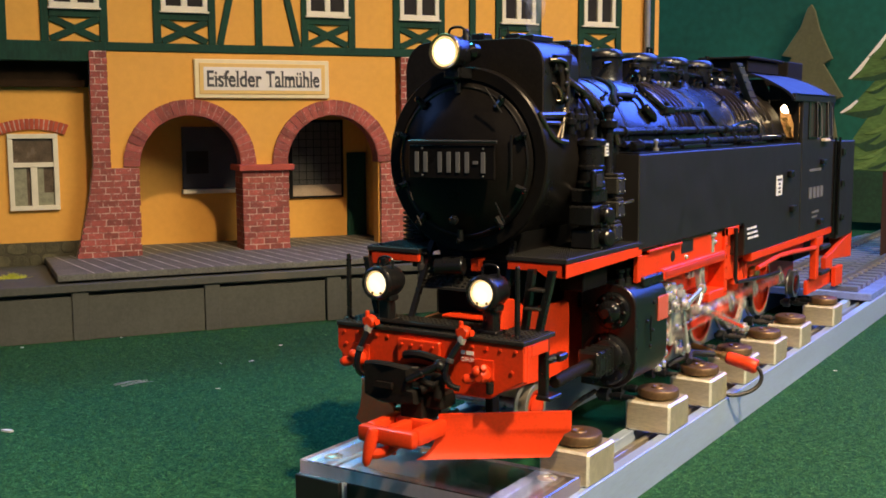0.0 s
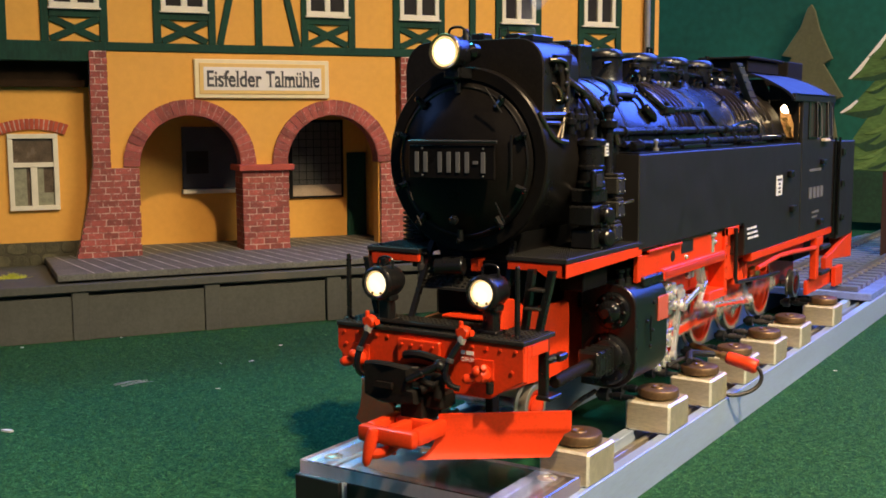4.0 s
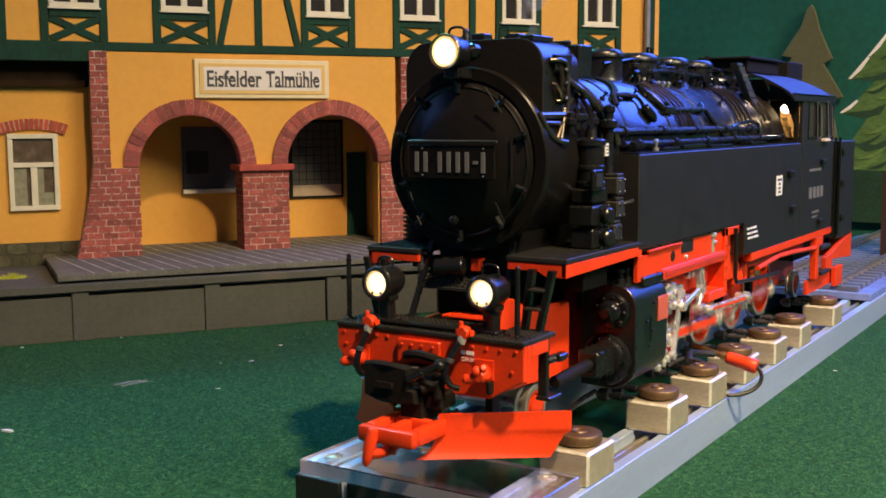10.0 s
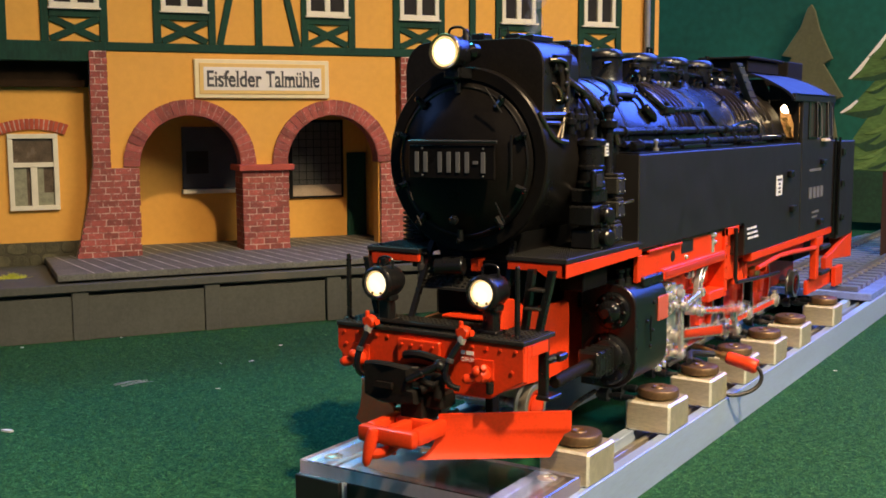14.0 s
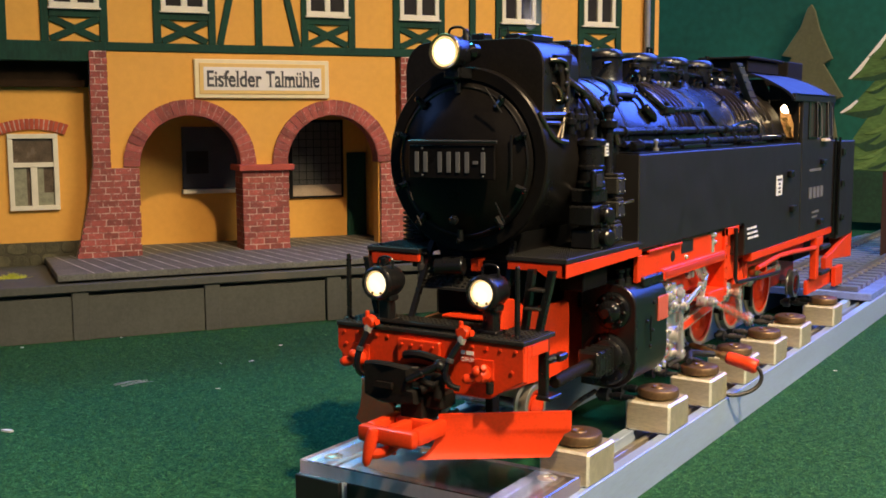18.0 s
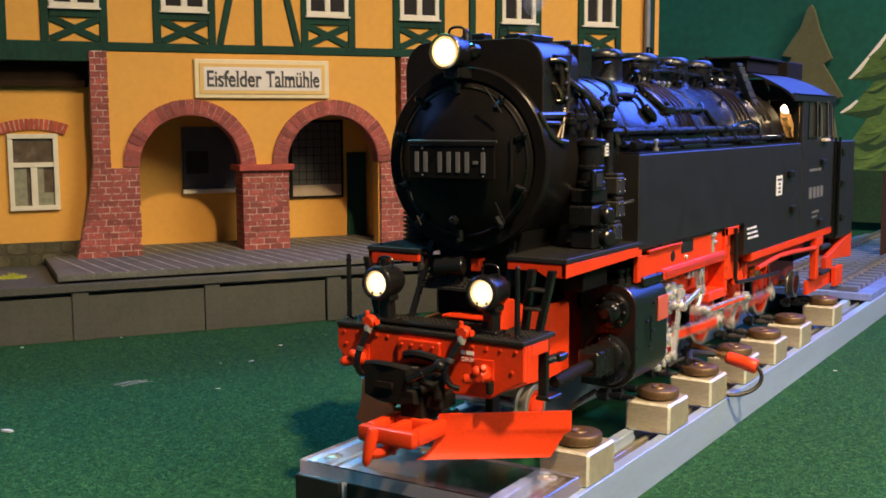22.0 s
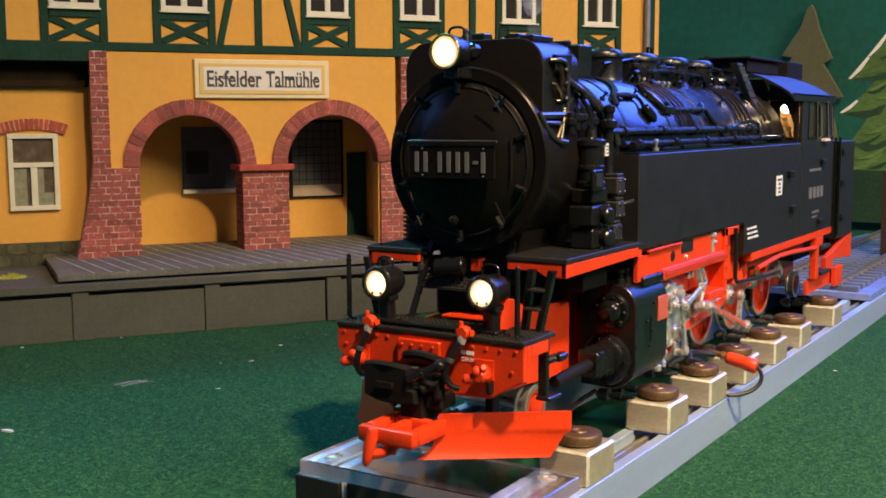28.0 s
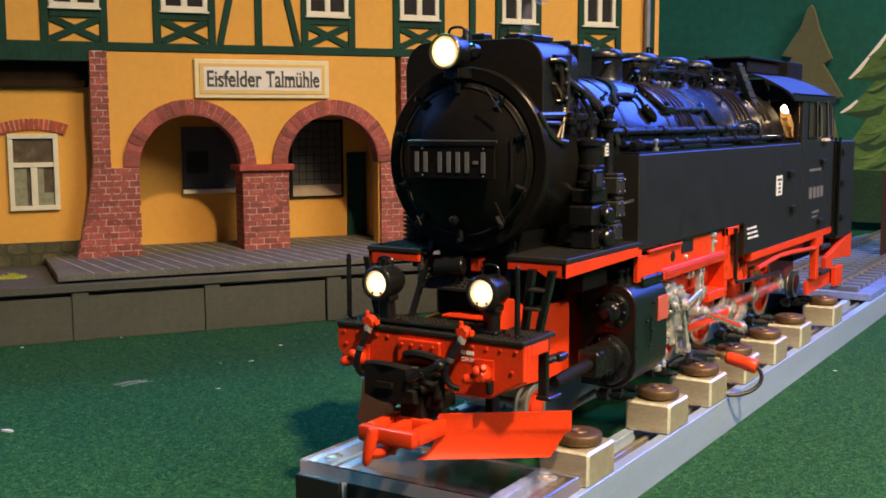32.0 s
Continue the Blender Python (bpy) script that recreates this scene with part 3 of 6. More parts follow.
# flared outer pier, pilaster above it, square middle pier and right pier, each over a mortar core
b = B()
prism(b, [(75.5, 56.6), (134.8, 56.6), (134.8, 143), (93.3, 143), (90, 120), (83, 85)], "y", FRONT - 6, FRONT + 13.5)
part("pier_core", b, MORTAR, house)
brick_face(outer_pier, 56.6, 143.2, 14, 14.2, FRONT - 6.35, FRONT - 5.8, house, rnd)
b = B()
box(b, 94, 109, FRONT - 5, FRONT + 13, 143.1, 254.5)
part("pilaster_core", b, MORTAR, house)
brick_face(pilaster, 143.2, 254, 18, 11.5, FRONT - 5.35, FRONT - 4.8, house, rnd)
b = B()
box(b, 237.4, 284.2, FRONT - 6, FRONT + 26, 56.6, 137.5)
part("pier_core", b, MORTAR, house)
brick_face(lambda z: (236.9, 284.6), 56.6, 137.4, 13, 13.8, FRONT - 6.35, FRONT - 5.8, house, rnd)
# the shaded flank of the middle pier
h = (137.4 - 56.6) / 13
for i in range(13):
    for k in range(2):
        b = B()
        y0 = FRONT - 5.6 + k * 16
        box(b, 236.7 - rnd.uniform(0, 0.3), 237.5, y0 + 0.4, y0 + 15.4, 56.6 + i * h + 0.35, 56.6 + (i + 1) * h - 0.35)
        part("brick", b, BRICK, house)
b = B()
box(b, 232.5, 289.5, FRONT - 11, FRONT + 30, 137.6, 144.0, 0.8)
part("pier_cap", b, CAPRED, house, "red stone cap on the middle pier")
b = B()
box(b, 386.2, 430, FRONT - 5, FRONT + 13, 56.6, 143)
part("pier_core", b, MORTAR, house)
brick_face(lambda z: (385.4, 431), 56.6, 143, 14, 13.8, FRONT - 5.35, FRONT - 4.8, house, rnd)
b = B()
box(b, 410, 425, FRONT - 5, FRONT + 13, 143.1, 254.5)
part("pilaster_core", b, MORTAR, house)
brick_face(lambda z: (409.4, 425.5), 143.2, 254, 18, 11.5, FRONT - 5.35, FRONT - 4.8, house, rnd)
# arch rings of wedge bricks on a mortar bed
for cx, r in ARCHES:
    n = 25
    bed = B()
    inner = [(cx - (r + 0.4) * math.cos(math.pi * i / 40), ZC + (r + 0.4) * math.sin(math.pi * i / 40)) for i in range(41)]
    outer = [(cx - (r + 14.6) * math.cos(math.pi * i / 40), ZC + (r + 14.6) * math.sin(math.pi * i / 40)) for i in range(40, -1, -1)]
    prism(bed, inner + outer, "y", FRONT - 3.2, FRONT - 0.1)
    part("arch_mortar", bed, ARCHJOINT, house)
    for i in range(n):
        a0, a1 = math.pi * (i + 0.05) / n, math.pi * (i + 0.95) / n
        b = B()
        j = rnd.uniform(-0.3, 0.3)
        prism(b, [(cx - rr * math.cos(a), ZC + rr * math.sin(a)) for rr, a in ((r, a0), (r + 15 + j, a0), (r + 15 + j, (a0 + a1) / 2), (r + 15 + j, a1), (r, a1), (r, (a0 + a1) / 2))], "y", FRONT - 3.7 - rnd.uniform(0, 0.4), FRONT - 3.0)
        part("brick", b, BRICK, house)
    # soffit of the arch
    sof = B()
    inn = [(cx - (r - 0.8) * math.cos(math.pi * i / 40), ZC + (r - 0.8) * math.sin(math.pi * i / 40)) for i in range(41)]
    out2 = [(cx - (r + 0.2) * math.cos(math.pi * i / 40), ZC + (r + 0.2) * math.sin(math.pi * i / 40)) for i in range(40, -1, -1)]
    prism(sof, inn + out2, "y", FRONT - 2.8, FRONT + 14)
    part("arch_soffit", sof, BRICK, house)

# porch: booking window, timetable board, green door
b = B()
box(b, 194, 254, BACK - 3, BACK - 0.1, 115.5, 182, 0.4)
bw = part("booking_window", b, BLUEGREY, house, "dark blue-grey booking window with open hatch")
b = B()
box(b, 198, 221.5, BACK - 3.6, BACK - 3.05, 132, 156)
part("hatch", b, DARKROOM, bw)
b = B()
box(b, 193, 256, BACK - 7, BACK - 0.1, 110.5, 115.3, 0.5)
part("window_sill", b, WINWHITE, house)
b = B()
box(b, 311, 374.5, BACK - 3.2, BACK - 0.1, 101.5, 189, 0.3)
tb = part("timetable_board", b, BLACK_MATT, house, "black framed timetable board")
b = B()
box(b, 315, 371.5, BACK - 3.7, BACK - 3.25, 117, 186)
part("poster", b, POSTER, tb)
b = B()
box(b, 315, 371.5, BACK - 3.7, BACK - 3.25, 104, 116.5)
part("poster", b, BEIGE, tb, "beige paper strip")
for k in range(7):
    b = B()
    box(b, 316, 370.5, BACK - 4.0, BACK - 3.72, 122 + k * 9, 122.6 + k * 9)
    part("ruled_line", b, BLACK_MATT, tb)
for k in range(6):
    b = B()
    box(b, 322 + k * 8.6, 322.6 + k * 8.6, BACK - 4.0, BACK - 3.72, 118, 185)
    part("ruled_line", b, BLACK_MATT, tb)
b = B()
box(b, 379, 402, BACK - 2.4, BACK - 0.1, 57, 152, 0.4)
dr = part("door", b, TIMBER, house, "dark green panelled porch door")
for z0, z1 in ((62, 100), (106, 146)):
    b = B()
    box(b, 382.5, 398.5, BACK - 3.0, BACK - 2.45, z0, z1, 0.25)
    part("door_panel", b, TIMBER, dr)
# rain pipe at the gable corner
b = B()
cyl(b, (720, FRONT - 4, 58), (720, FRONT - 4, 420), 3.6, 14)
part("rain_pipe", b, mat("grey_zinc", (0.25, 0.25, 0.27), 0.45, 0.6), house)

# the station sign
sign = thing("station_sign", "white enamel station name sign with cream frame", "sign", (0, 0, 0), own=True)
sign.matrix_basis = house.matrix_basis @ pose(261 * MM, (FRONT - 4.2) * MM, 229.6 * MM)
b = B()
box(b, -69, 69, 0, 3.9, -19.2, 19.2, 0.7)
part("frame", b, SIGNCREAM, sign)
b = B()
box(b, -64.5, 64.5, -0.9, 0.1, -15.2, 15.2, 0.4)
part("moulding", b, SIGNYELLOW, sign, "yellow inner moulding")
b = B()
box(b, -60.3, 60.3, -1.1, -0.5, -11.4, 11.4, 0.15)
part("board", b, SIGNWHITE, sign)
b = B()
for word, wide, x0 in (("Eisfelder", 55.0, -29.6), ("Talmühle", 56.0, 30.2)):
    w = text_bm(word, 10, wide, 16.4, 0.02, 0.016)
    feet = []
    for e in w.edges:
        p, q = e.verts[0].co, e.verts[1].co
        if abs(p.z - q.z) < 0.05 and 0.5 < abs(p.x - q.x) < 3.0 and p.y < 0 and q.y < 0:
            seen, todo = set(), [e.verts[0]]
            while todo:
                v = todo.pop()
                if v not in seen:
                    seen.add(v)
                    todo += [k.other_vert(v) for k in v.link_edges]
            zs = [v.co.z for v in seen]
            if max(zs) - min(zs) > 5:
                feet.append(((p.x + q.x) / 2, p.z, abs(p.x - q.x)))
    low = min(v.co.z for v in w.verts)
    for x, z, k in feet:
        if z > low + 6.5:
            box(w, x - k / 2 - 1.1, x + k / 2 + 0.2, -0.02, 0.02, z - 0.9, z)
        elif z < low + 0.8:
            box(w, x - k / 2 - 0.9, x + k / 2 + 0.9, -0.02, 0.02, z, z + 0.85)
    moved(w, x0, 0, 0)
    me = bpy.data.meshes.new("word")
    w.to_mesh(me)
    w.free()
    b.from_mesh(me)
    bpy.data.meshes.remove(me)
for v in b.verts:
    v.co.y = v.co.y * 6 - 1.35
part("lettering", b, INK, sign)

# moss by the platform's end and litter on the felt
rnd = random.Random(8)
vs, fs = [], []
for i in range(420):
    a, rr = rnd.uniform(0, 6.283), abs(rnd.gauss(0, 1))
    x, y = rr * 0.009 * math.cos(a), rr * 0.004 * math.sin(a)
    h = max(0.001, 0.006 - rr * 0.002) * rnd.uniform(0.5, 1.2)
    k = len(vs)
    t = rnd.uniform(0, 6.283)
    vs += [(x - 0.0005 * math.cos(t), y - 0.0005 * math.sin(t), 0), (x + 0.0005 * math.cos(t), y + 0.0005 * math.sin(t), 0), (x + rnd.gauss(0, 0.0015), y + rnd.gauss(0, 0.0015), h)]
    fs.append((k, k + 1, k + 2))
me = bpy.data.meshes.new("moss_tuft")
me.from_pydata(vs, [], fs)
me.materials.append(MOSS)
moss = tagged(new("moss_tuft", me), "small yellow-green tuft of moss on the platform", "plant", kind="stuff")
moss.matrix_basis = plat.matrix_basis @ pose(14 * MM, 60 * MM, 48.8 * MM)
# ---- the locomotive: x across, y from the buffer beam back, z up, in millimetres ----
AXLES = (148.5, 213.0, 277.5, 342.0, 406.5)
AZ, RT = 65.0, 24.0
CRANK = 12.0
LEAD, TRAIL = 50.0, 504.0
loco = thing("steam_locomotive", "black narrow-gauge tank locomotive model with red underframe running on rollers", "locomotive", (0, 290, 41))


def side(bm, s):
    if s < 0:
        for v in bm.verts:
            v.co.x = -v.co.x
        bmesh.ops.reverse_faces(bm, faces=bm.faces)
    return bm


def lp(name, bm, m, label="", parent=None, sharp=32):
    return part(name, bm, m, parent or loco, label, sharp)


def bolts(name, pts, d, r, h, m, parent, seg=6):
    for p in pts:
        b = B()
        lathe(b, p, d, [(r, 0), (r, h * 0.7), (r * 0.6, h)], seg)
        part(name, b, m, parent)


# front: buffer beam, deck, side plates
b = B()
prism(b, [(-50, 91.2), (-50, 80.5), (-40.5, 71), (-33, 66.5), (33, 66.5), (40.5, 71), (50, 76), (50, 91.2)], "y", 0, 3, 0.5)
beam = lp("buffer_beam", b, RED)
bolts("rivet", [(x, 0, z) for x in (-46, -38, -27, -21, 17, 24.5, 31.5, 38.5, 46) for z in (88.6,)] + [(44, 0, 79.5), (-45, 0, 83), (24, 0, 76)], (0, -1, 0), 0.95, 0.55, RED, beam, 8)
b = B()
box(b, -14, 8.5, -2.2, -0.05, 78.5, 89, 0.4)
cp = lp("coupler_plate", b, RED)
bolts("rivet", [(x, -2.2, 86.6) for x in (-11.5, -6.2, -0.8, 5)], (0, -1, 0), 0.8, 0.8, RED, cp, 8)
for s in (-1, 1):
    b = side(B(), 1)
    box(b, 47.4, 50, 3.1, 7, 74.5, 91.2, 0.3)
    box(b, 47.4, 50, 7, 22.5, 85.5, 91.2, 0.3)
    lp("beam_side_plate", side(b, s), RED)
    b = B()
    box(b, 44.6, 49, 22.6, 25.4, 64, 91.2, 0.4)
    box(b, 44.8, 52, 20, 32, 63.4, 65.2, 0.4)
    cyl(b, (47, 25, 80.5), (50, 32, 81.2), 1.9, 10, 0.3)
    lp("step_hanger", side(b, s), BLACK)
    b = B()
    box(b, 48.0, 52.5, 29, 37, 79.6, 82.8, 0.6)
    lp("step_knob", side(b, s), BLACK)
b = B()
box(b, -50.4, 50.4, -0.6, 28.5, 91.3, 93.4, 0.4)
lp("front_deck", b, TREAD)
for x in (-48.0, 43.0):
    b = B()
    lathe(b, (x, 6.8, 93.4), (0, 0, 1), [(2.6, 0), (2.6, 0.7), (1.25, 1.2), (1.1, 30.5), (0.7, 31)], 10)
    lp("handrail_post", b, BLACK)

# lower lamps
for s in (-1, 1):
    b = B()
    lathe(b, (s * 28.2, 2.0, 112.4), (0, 1, 0), [(7.4, 0), (7.9, 0.6), (7.9, 2.4), (7.3, 3.0), (7.1, 11.5), (6.2, 14), (3.5, 15.5), (0.1, 16)], 28, False)
    lamp = lp("headlamp", b, BLACK)
    b = B()
    lathe(b, (s * 28.2, 1.2, 112.4), (0, 1, 0), [(4.2, 1.5), (6.2, 0.3), (6.4, 1.8)], 28, False)
    part("reflector", b, LAMPGLASS, lamp, "warm lit reflector")
    b = B()
    lathe(b, (s * 28.2, 1.5, 112.4), (0, 1, 0), [(0.1, 0.0), (2.6, 0.15), (4.9, 0.6), (5.0, 1.6)], 28)
    part("lamp_glass", b, LOWGLASS, lamp, "lit warm white lamp glass")
    bolts("reflector_clip", [(s * 28.2 + 5 * math.cos(radians(q)), 1.6, 112.4 + 5 * math.sin(radians(q))) for q in (245, 300)], (0, -1, 0), 0.7, 0.5, BRASSY, lamp)
    b = B()
    lathe(b, (s * 28.2, 1.3, 112.4), (0, 1, 0), [(5.7, 1.0), (6.0, -0.7), (6.7, -1.1), (7.6, -0.6), (7.9, 0.8)], 28, False)
    part("lamp_rim", b, BLACK, lamp)
    b = B()
    box(b, s * 28.2 - 3.2, s * 28.2 + 3.2, 7, 13, 93.4, 106.5, 0.8)
    box(b, s * 28.2 - 5.2, s * 28.2 + 5.2, 5.5, 14, 93.4, 95.0, 0.4)
    box(b, s * 28.2 - 4.6, s * 28.2 + 4.6, 6.5, 13.5, 103.4, 106.2, 0.6)
    part("lamp_bracket", b, BLACK, lamp)
    b = B()
    tube(b, [(s * 28.2 - 4, 9, 118.6), (s * 28.2 - 4.2, 9, 124), (s * 28.2 + 4.2, 9, 124), (s * 28.2 + 4, 9, 118.6)], 0.6, 8, 2)
    part("lamp_handle", b, BLACK, lamp)
b = B()
lathe(b, (0, 16.5, 217.2), (0, 1, 0), [(7.4, 0), (7.9, 0.6), (7.9, 2.4), (7.3, 3.0), (7.0, 12), (6.0, 15.5), (3.5, 17.5), (0.1, 18)], 28, False)
lamp = lp("headlamp", b, BLACK)
b = B()
lathe(b, (0, 15.7, 217.2), (0, 1, 0), [(4.8, 1.2), (6.6, 0.7), (7.0, 1.6)], 28, False)
part("reflector", b, LAMPGLASS, lamp, "warm lit reflector")
b = B()
lathe(b, (0, 15.7, 217.2), (0, 1, 0), [(0.1, 0.0), (3.5, 0.2), (5.3, 0.8), (5.4, 1.6)], 28)
part("lamp_glass", b, FILAMENT, lamp, "lit warm white lamp glass")
b = B()
lathe(b, (0, 15.8, 217.2), (0, 1, 0), [(6.8, 0.4), (7.7, 0.0), (8.0, 0.8), (7.5, 1.4)], 28, False)
part("lamp_rim", b, BRASSY, lamp, "brass lamp rim")
b = B()
tube(b, [(-4.0, 27, 222.5), (-4.4, 27, 228.6), (4.4, 27, 228.6), (4.0, 27, 222.5)], 0.6, 8, 2)
part("lamp_handle", b, BLACK_MATT, lamp)
b = B()
lathe(b, (5.6, 31, 217.5), (0.35, 0.8, 0.1), [(0.2, -4), (3.2, -2.5), (4.2, 0), (3.2, 3), (0.2, 4)], 14)
part("lamp_chimney", b, BLACK_GLOSS, lamp)
b = B()
box(b, -4, 4, 22, 40, 205.5, 210.5, 0.4)
part("lamp_bracket", b, BLACK, lamp)

# cow-catcher ploughs and the tow coupling
for s in (-1, 1):
    # a curved sheet, swept back to the side
    b = B()
    prof = [(19.5, 5.0, 0, -2.2), (17.4, 5.4, 0, -2.2), (15, 5.4, 0, -2.2), (12.5, 5.2, 0, -2.2), (10.1, 4.8, 0, -2.2), (9.2, 4.6, 0, -4.8), (6.5, 3.9, 0.3, -6.2), (4, 2.9, 1.0, -7.3), (2, 1.7, 2.4, -8.2), (0.0, 0.0, 5.2, -9.0)]
    cols = [[(10.0 + 0.12 * h - 0.78 * toe, -13.8 + d_ - 0.62 * toe, 39.5 + h) for h, d_, toe, cut in prof],
            [(59.0 + 0.78 * (cut if s > 0 else 1.5), 25.4 + d_ + 0.62 * (cut if s > 0 else 1.5), 38.5 + h) for h, d_, toe, cut in prof]]
    va, vb = ([b.verts.new(p) for p in c] for c in cols)
    va2, vb2 = ([b.verts.new((p[0], p[1] + 1.8, p[2])) for p in c] for c in cols)
    for k in range(len(prof) - 1):
        b.faces.new((va[k], va[k + 1], vb[k + 1], vb[k]))
        b.faces.new((va2[k], vb2[k], vb2[k + 1], va2[k + 1]))
        b.faces.new((va[k], va2[k], va2[k + 1], va[k + 1]))
        b.faces.new((vb[k], vb[k + 1], vb2[k + 1], vb2[k]))
    b.faces.new((va[0], vb[0], vb2[0], va2[0]))
    b.faces.new((va[-1], va2[-1], vb2[-1], vb[-1]))
    bmesh.ops.recalc_face_normals(b, faces=b.faces)
    plough = lp("plough_blade", side(b, s), RED, "curved red snow plough blade", sharp=70)
    b = B()
    box(b, 26, 30, 8, 14, 52, 70, 0.4)
    part("blade_stay", side(b, s), BLACK_MATT, plough)
b = B()
for x0, x1, y0, y1 in ((-13.4, 15.4, -33.6, -28.4), (-13.2, -8.2, -28.3, -6), (10.2, 15.2, -28.3, -6), (-8.1, 10.1, -13.4, -8.6), (-2.4, 2.2, -28.3, -13.5)):
    box(b, x0, x1, y0, y1, 49.3, 56.5, 1.3, 2)
tow = lp("tow_coupling", b, RED, "red loop coupling frame")
b = B()
lathe(b, (-4.4, -33.8, 56.0), (-0.13, -0.2, -1), [(1.2, -0.4), (2.3, 0.4), (2.8, 3.5), (2.8, 8), (2.4, 12), (1.8, 15), (0.7, 16.4)], 14)
tube(b, [(-5.6, -35.6, 45.6), (-2.5, -32.6, 45.0), (1, -29, 46.6), (3.4, -26.5, 49.5)], 2.3, 10, 1)
part("hook", b, RED, tow, "red coupling hook")
# black instead of red: shadow under the coupler is put into this colour
b = B()
box(b, -6, 6, -12, 4, 54.5, 66, 0.6)
part("drawbar", b, BLACK_MATT, tow)

# centre buffer, screw link and brake hoses
b = B()
prism(b, [(-26, 62), (-26, 76.8), (-20, 78.0), (-12, 78.3), (-5, 77.6), (-1, 76.5), (-1, 67.5), (1.5, 67), (2, 65), (2, 60.5), (-8, 60.2), (-16, 60.4)], "y", -16, -11.5, 0.9)
for v in b.verts:
    v.co.y -= 3.0 * (1 - ((v.co.x + 12) / 14) ** 2)
cpl = lp("centre_coupler", b, BLACK_MATT, "black cast centre coupler head")
cpl.matrix_basis = pose(3 * MM, 0, 3 * MM)
b = B()
box(b, -17, -8.5, -19.2, -17.5, 67.0, 69.6)
part("coupler_slot", b, BLACK_MATT, cpl)
b = B()
prism(b, [(-16, -11.4), (-8, -11.4), (2, 0), (-10, 0)], "z", 66, 75, 0.5)
part("coupler_shank", b, BLACK, cpl)
b = B()
lathe(b, (-0.5, -17.5, 72.0), (11, 5.5, 6.0), [(1.0, -1.2), (1.9, -0.4), (1.9, 5.5), (2.3, 5.8), (2.3, 7.0), (1.7, 7.3), (1.7, 13.5)], 14)
part("screw_link", b, BLACK_GLOSS, cpl)
b = B()
ball(b, (11, -10.5, 78.0), 2.9)
part("link_eye", b, BLACK, cpl)
b = B()
box(b, 1, 8, -12, -3, 66, 73, 0.8)
cyl(b, (3, -13.5, 67), (13, -5, 72), 2.4, 12, 0.4)
cyl(b, (-2, -14, 73.5), (9, -12, 69), 1.6, 10, 0.3)
lathe(b, (10, -9, 66), (0, -0.3, -1), [(2.2, -3), (2.6, 0), (2.2, 3), (1.2, 4)], 12)
# this black block also fills the shadow under the coupling parts
box(b, -1, 12, -10, 2, 58, 65.5, 1.0)
part("screw_coupling", b, BLACK_MATT, cpl)
b = B()
tube(b, [(-12, -3, 79), (-6, -5, 80.5), (2, -5, 80.2), (10, -2, 77)], 2.0, 8, 1)
part("coupler_spring", b, BLACK_MATT, cpl)
for x in (-28.2, 22.3):
    b = B()
    lathe(b, (x, -1, 95.4), (0, -1, 0), [(2.6, 0), (3.1, 1), (3.1, 3.4), (2.4, 4.6)], 14)
    hose = lp("brake_hose", b, RED, "red tap with black brake hose")
    b = B()
    box(b, x - 2.2, x - 0.6, -4.6, -2.6, 95.0, 100.4, 0.4)
    box(b, x - 3.6, x - 1.8, -4.8, -3.2, 94.0, 96.9, 0.3)
    part("tap_lever", b, RED, hose)
    b = B()
    lathe(b, (x - 0.6, -4, 92.8), (-0.1, -0.25, -1), [(2.0, -1), (2.2, 0), (1.6, 2.6)], 10)
    part("hose_collar", b, STEEL, hose)
    b = B()
    ball(b, (x + 1.4, -4.4, 96.6), 1.2)
    lathe(b, (x + 2.2, -2.6, 95.4), (1, -0.3, 0), [(1.0, 0), (1.0, 1.0), (1.5, 1.1), (1.5, 1.8)], 8)
    part("tap_boss", b, RED, hose)
    b = B()
    lathe(b, (x - 3.6 * (0.5 if x < 0 else 1.0), -8.6, 84.5), (-0.2, -0.3, -1), [(1.5, 0), (1.75, 0.3), (1.75, 1.8), (1.5, 2.1)], 10)
    part("hose_clip", b, DARKSTEEL, hose)
    b = B()
    k = 0.5 if x < 0 else 1.0
    tube(b, [(x - 0.6, -4.4, 91.6), (x - 3.0 * k, -7, 87), (x - 5.4 * k, -9.5, 81), (x - 5.6 * k, -10.5, 76), (x - 2.6 * k, -10, 72.5), (x + 0.5, -8, 71.5)], 1.45, 10, 2)
    part("hose", b, BLACK_GLOSS, hose)
b = B()
tube(b, [(-28, 2, 95.2), (16, 2, 95.2)], 1.3, 8)
lp("front_pipe", b, BLACK_MATT)
for x in (-35.5, 31):
    b = B()
    lathe(b, (x, -0.2, 77.5), (0, -1, 0), [(4.3, 0), (4.3, 1), (3.4, 1.3), (3.6, 3.2), (2.8, 5), (2.2, 6)], 18)
    tap = lp("hose_valve", b, RED)
    b = B()
    box(b, x - 5, x + 4.6, -1.0, -0.1, 75, 84, 0.3)
    part("valve_flange", b, RED, tap)
    b = B()
    lathe(b, (x - 4, -4.5, 76), (-1, -0.35, -0.15), [(1.8, -2), (2.3, 0), (2.3, 3), (1.3, 4.4)], 12)
    ball(b, (x - 1.2, -5.4, 79.6), 2.3)
    lathe(b, (x + 1.4, -4.2, 80.6), (0.5, -0.6, 0.5), [(1.6, 0), (1.6, 1.8), (1.0, 2.2)], 8)
    part("valve_nozzle", b, RED, tap)
    # stem coloured black, not red, to carry the buffer beam's shadow
    b = B()
    lathe(b, (x + 3.4, -2, 74.5), (0, 0, -1), [(1.7, 0), (1.7, 4.5), (1.2, 5)], 10)
    part("valve_stem", b, BLACK_MATT, tap)
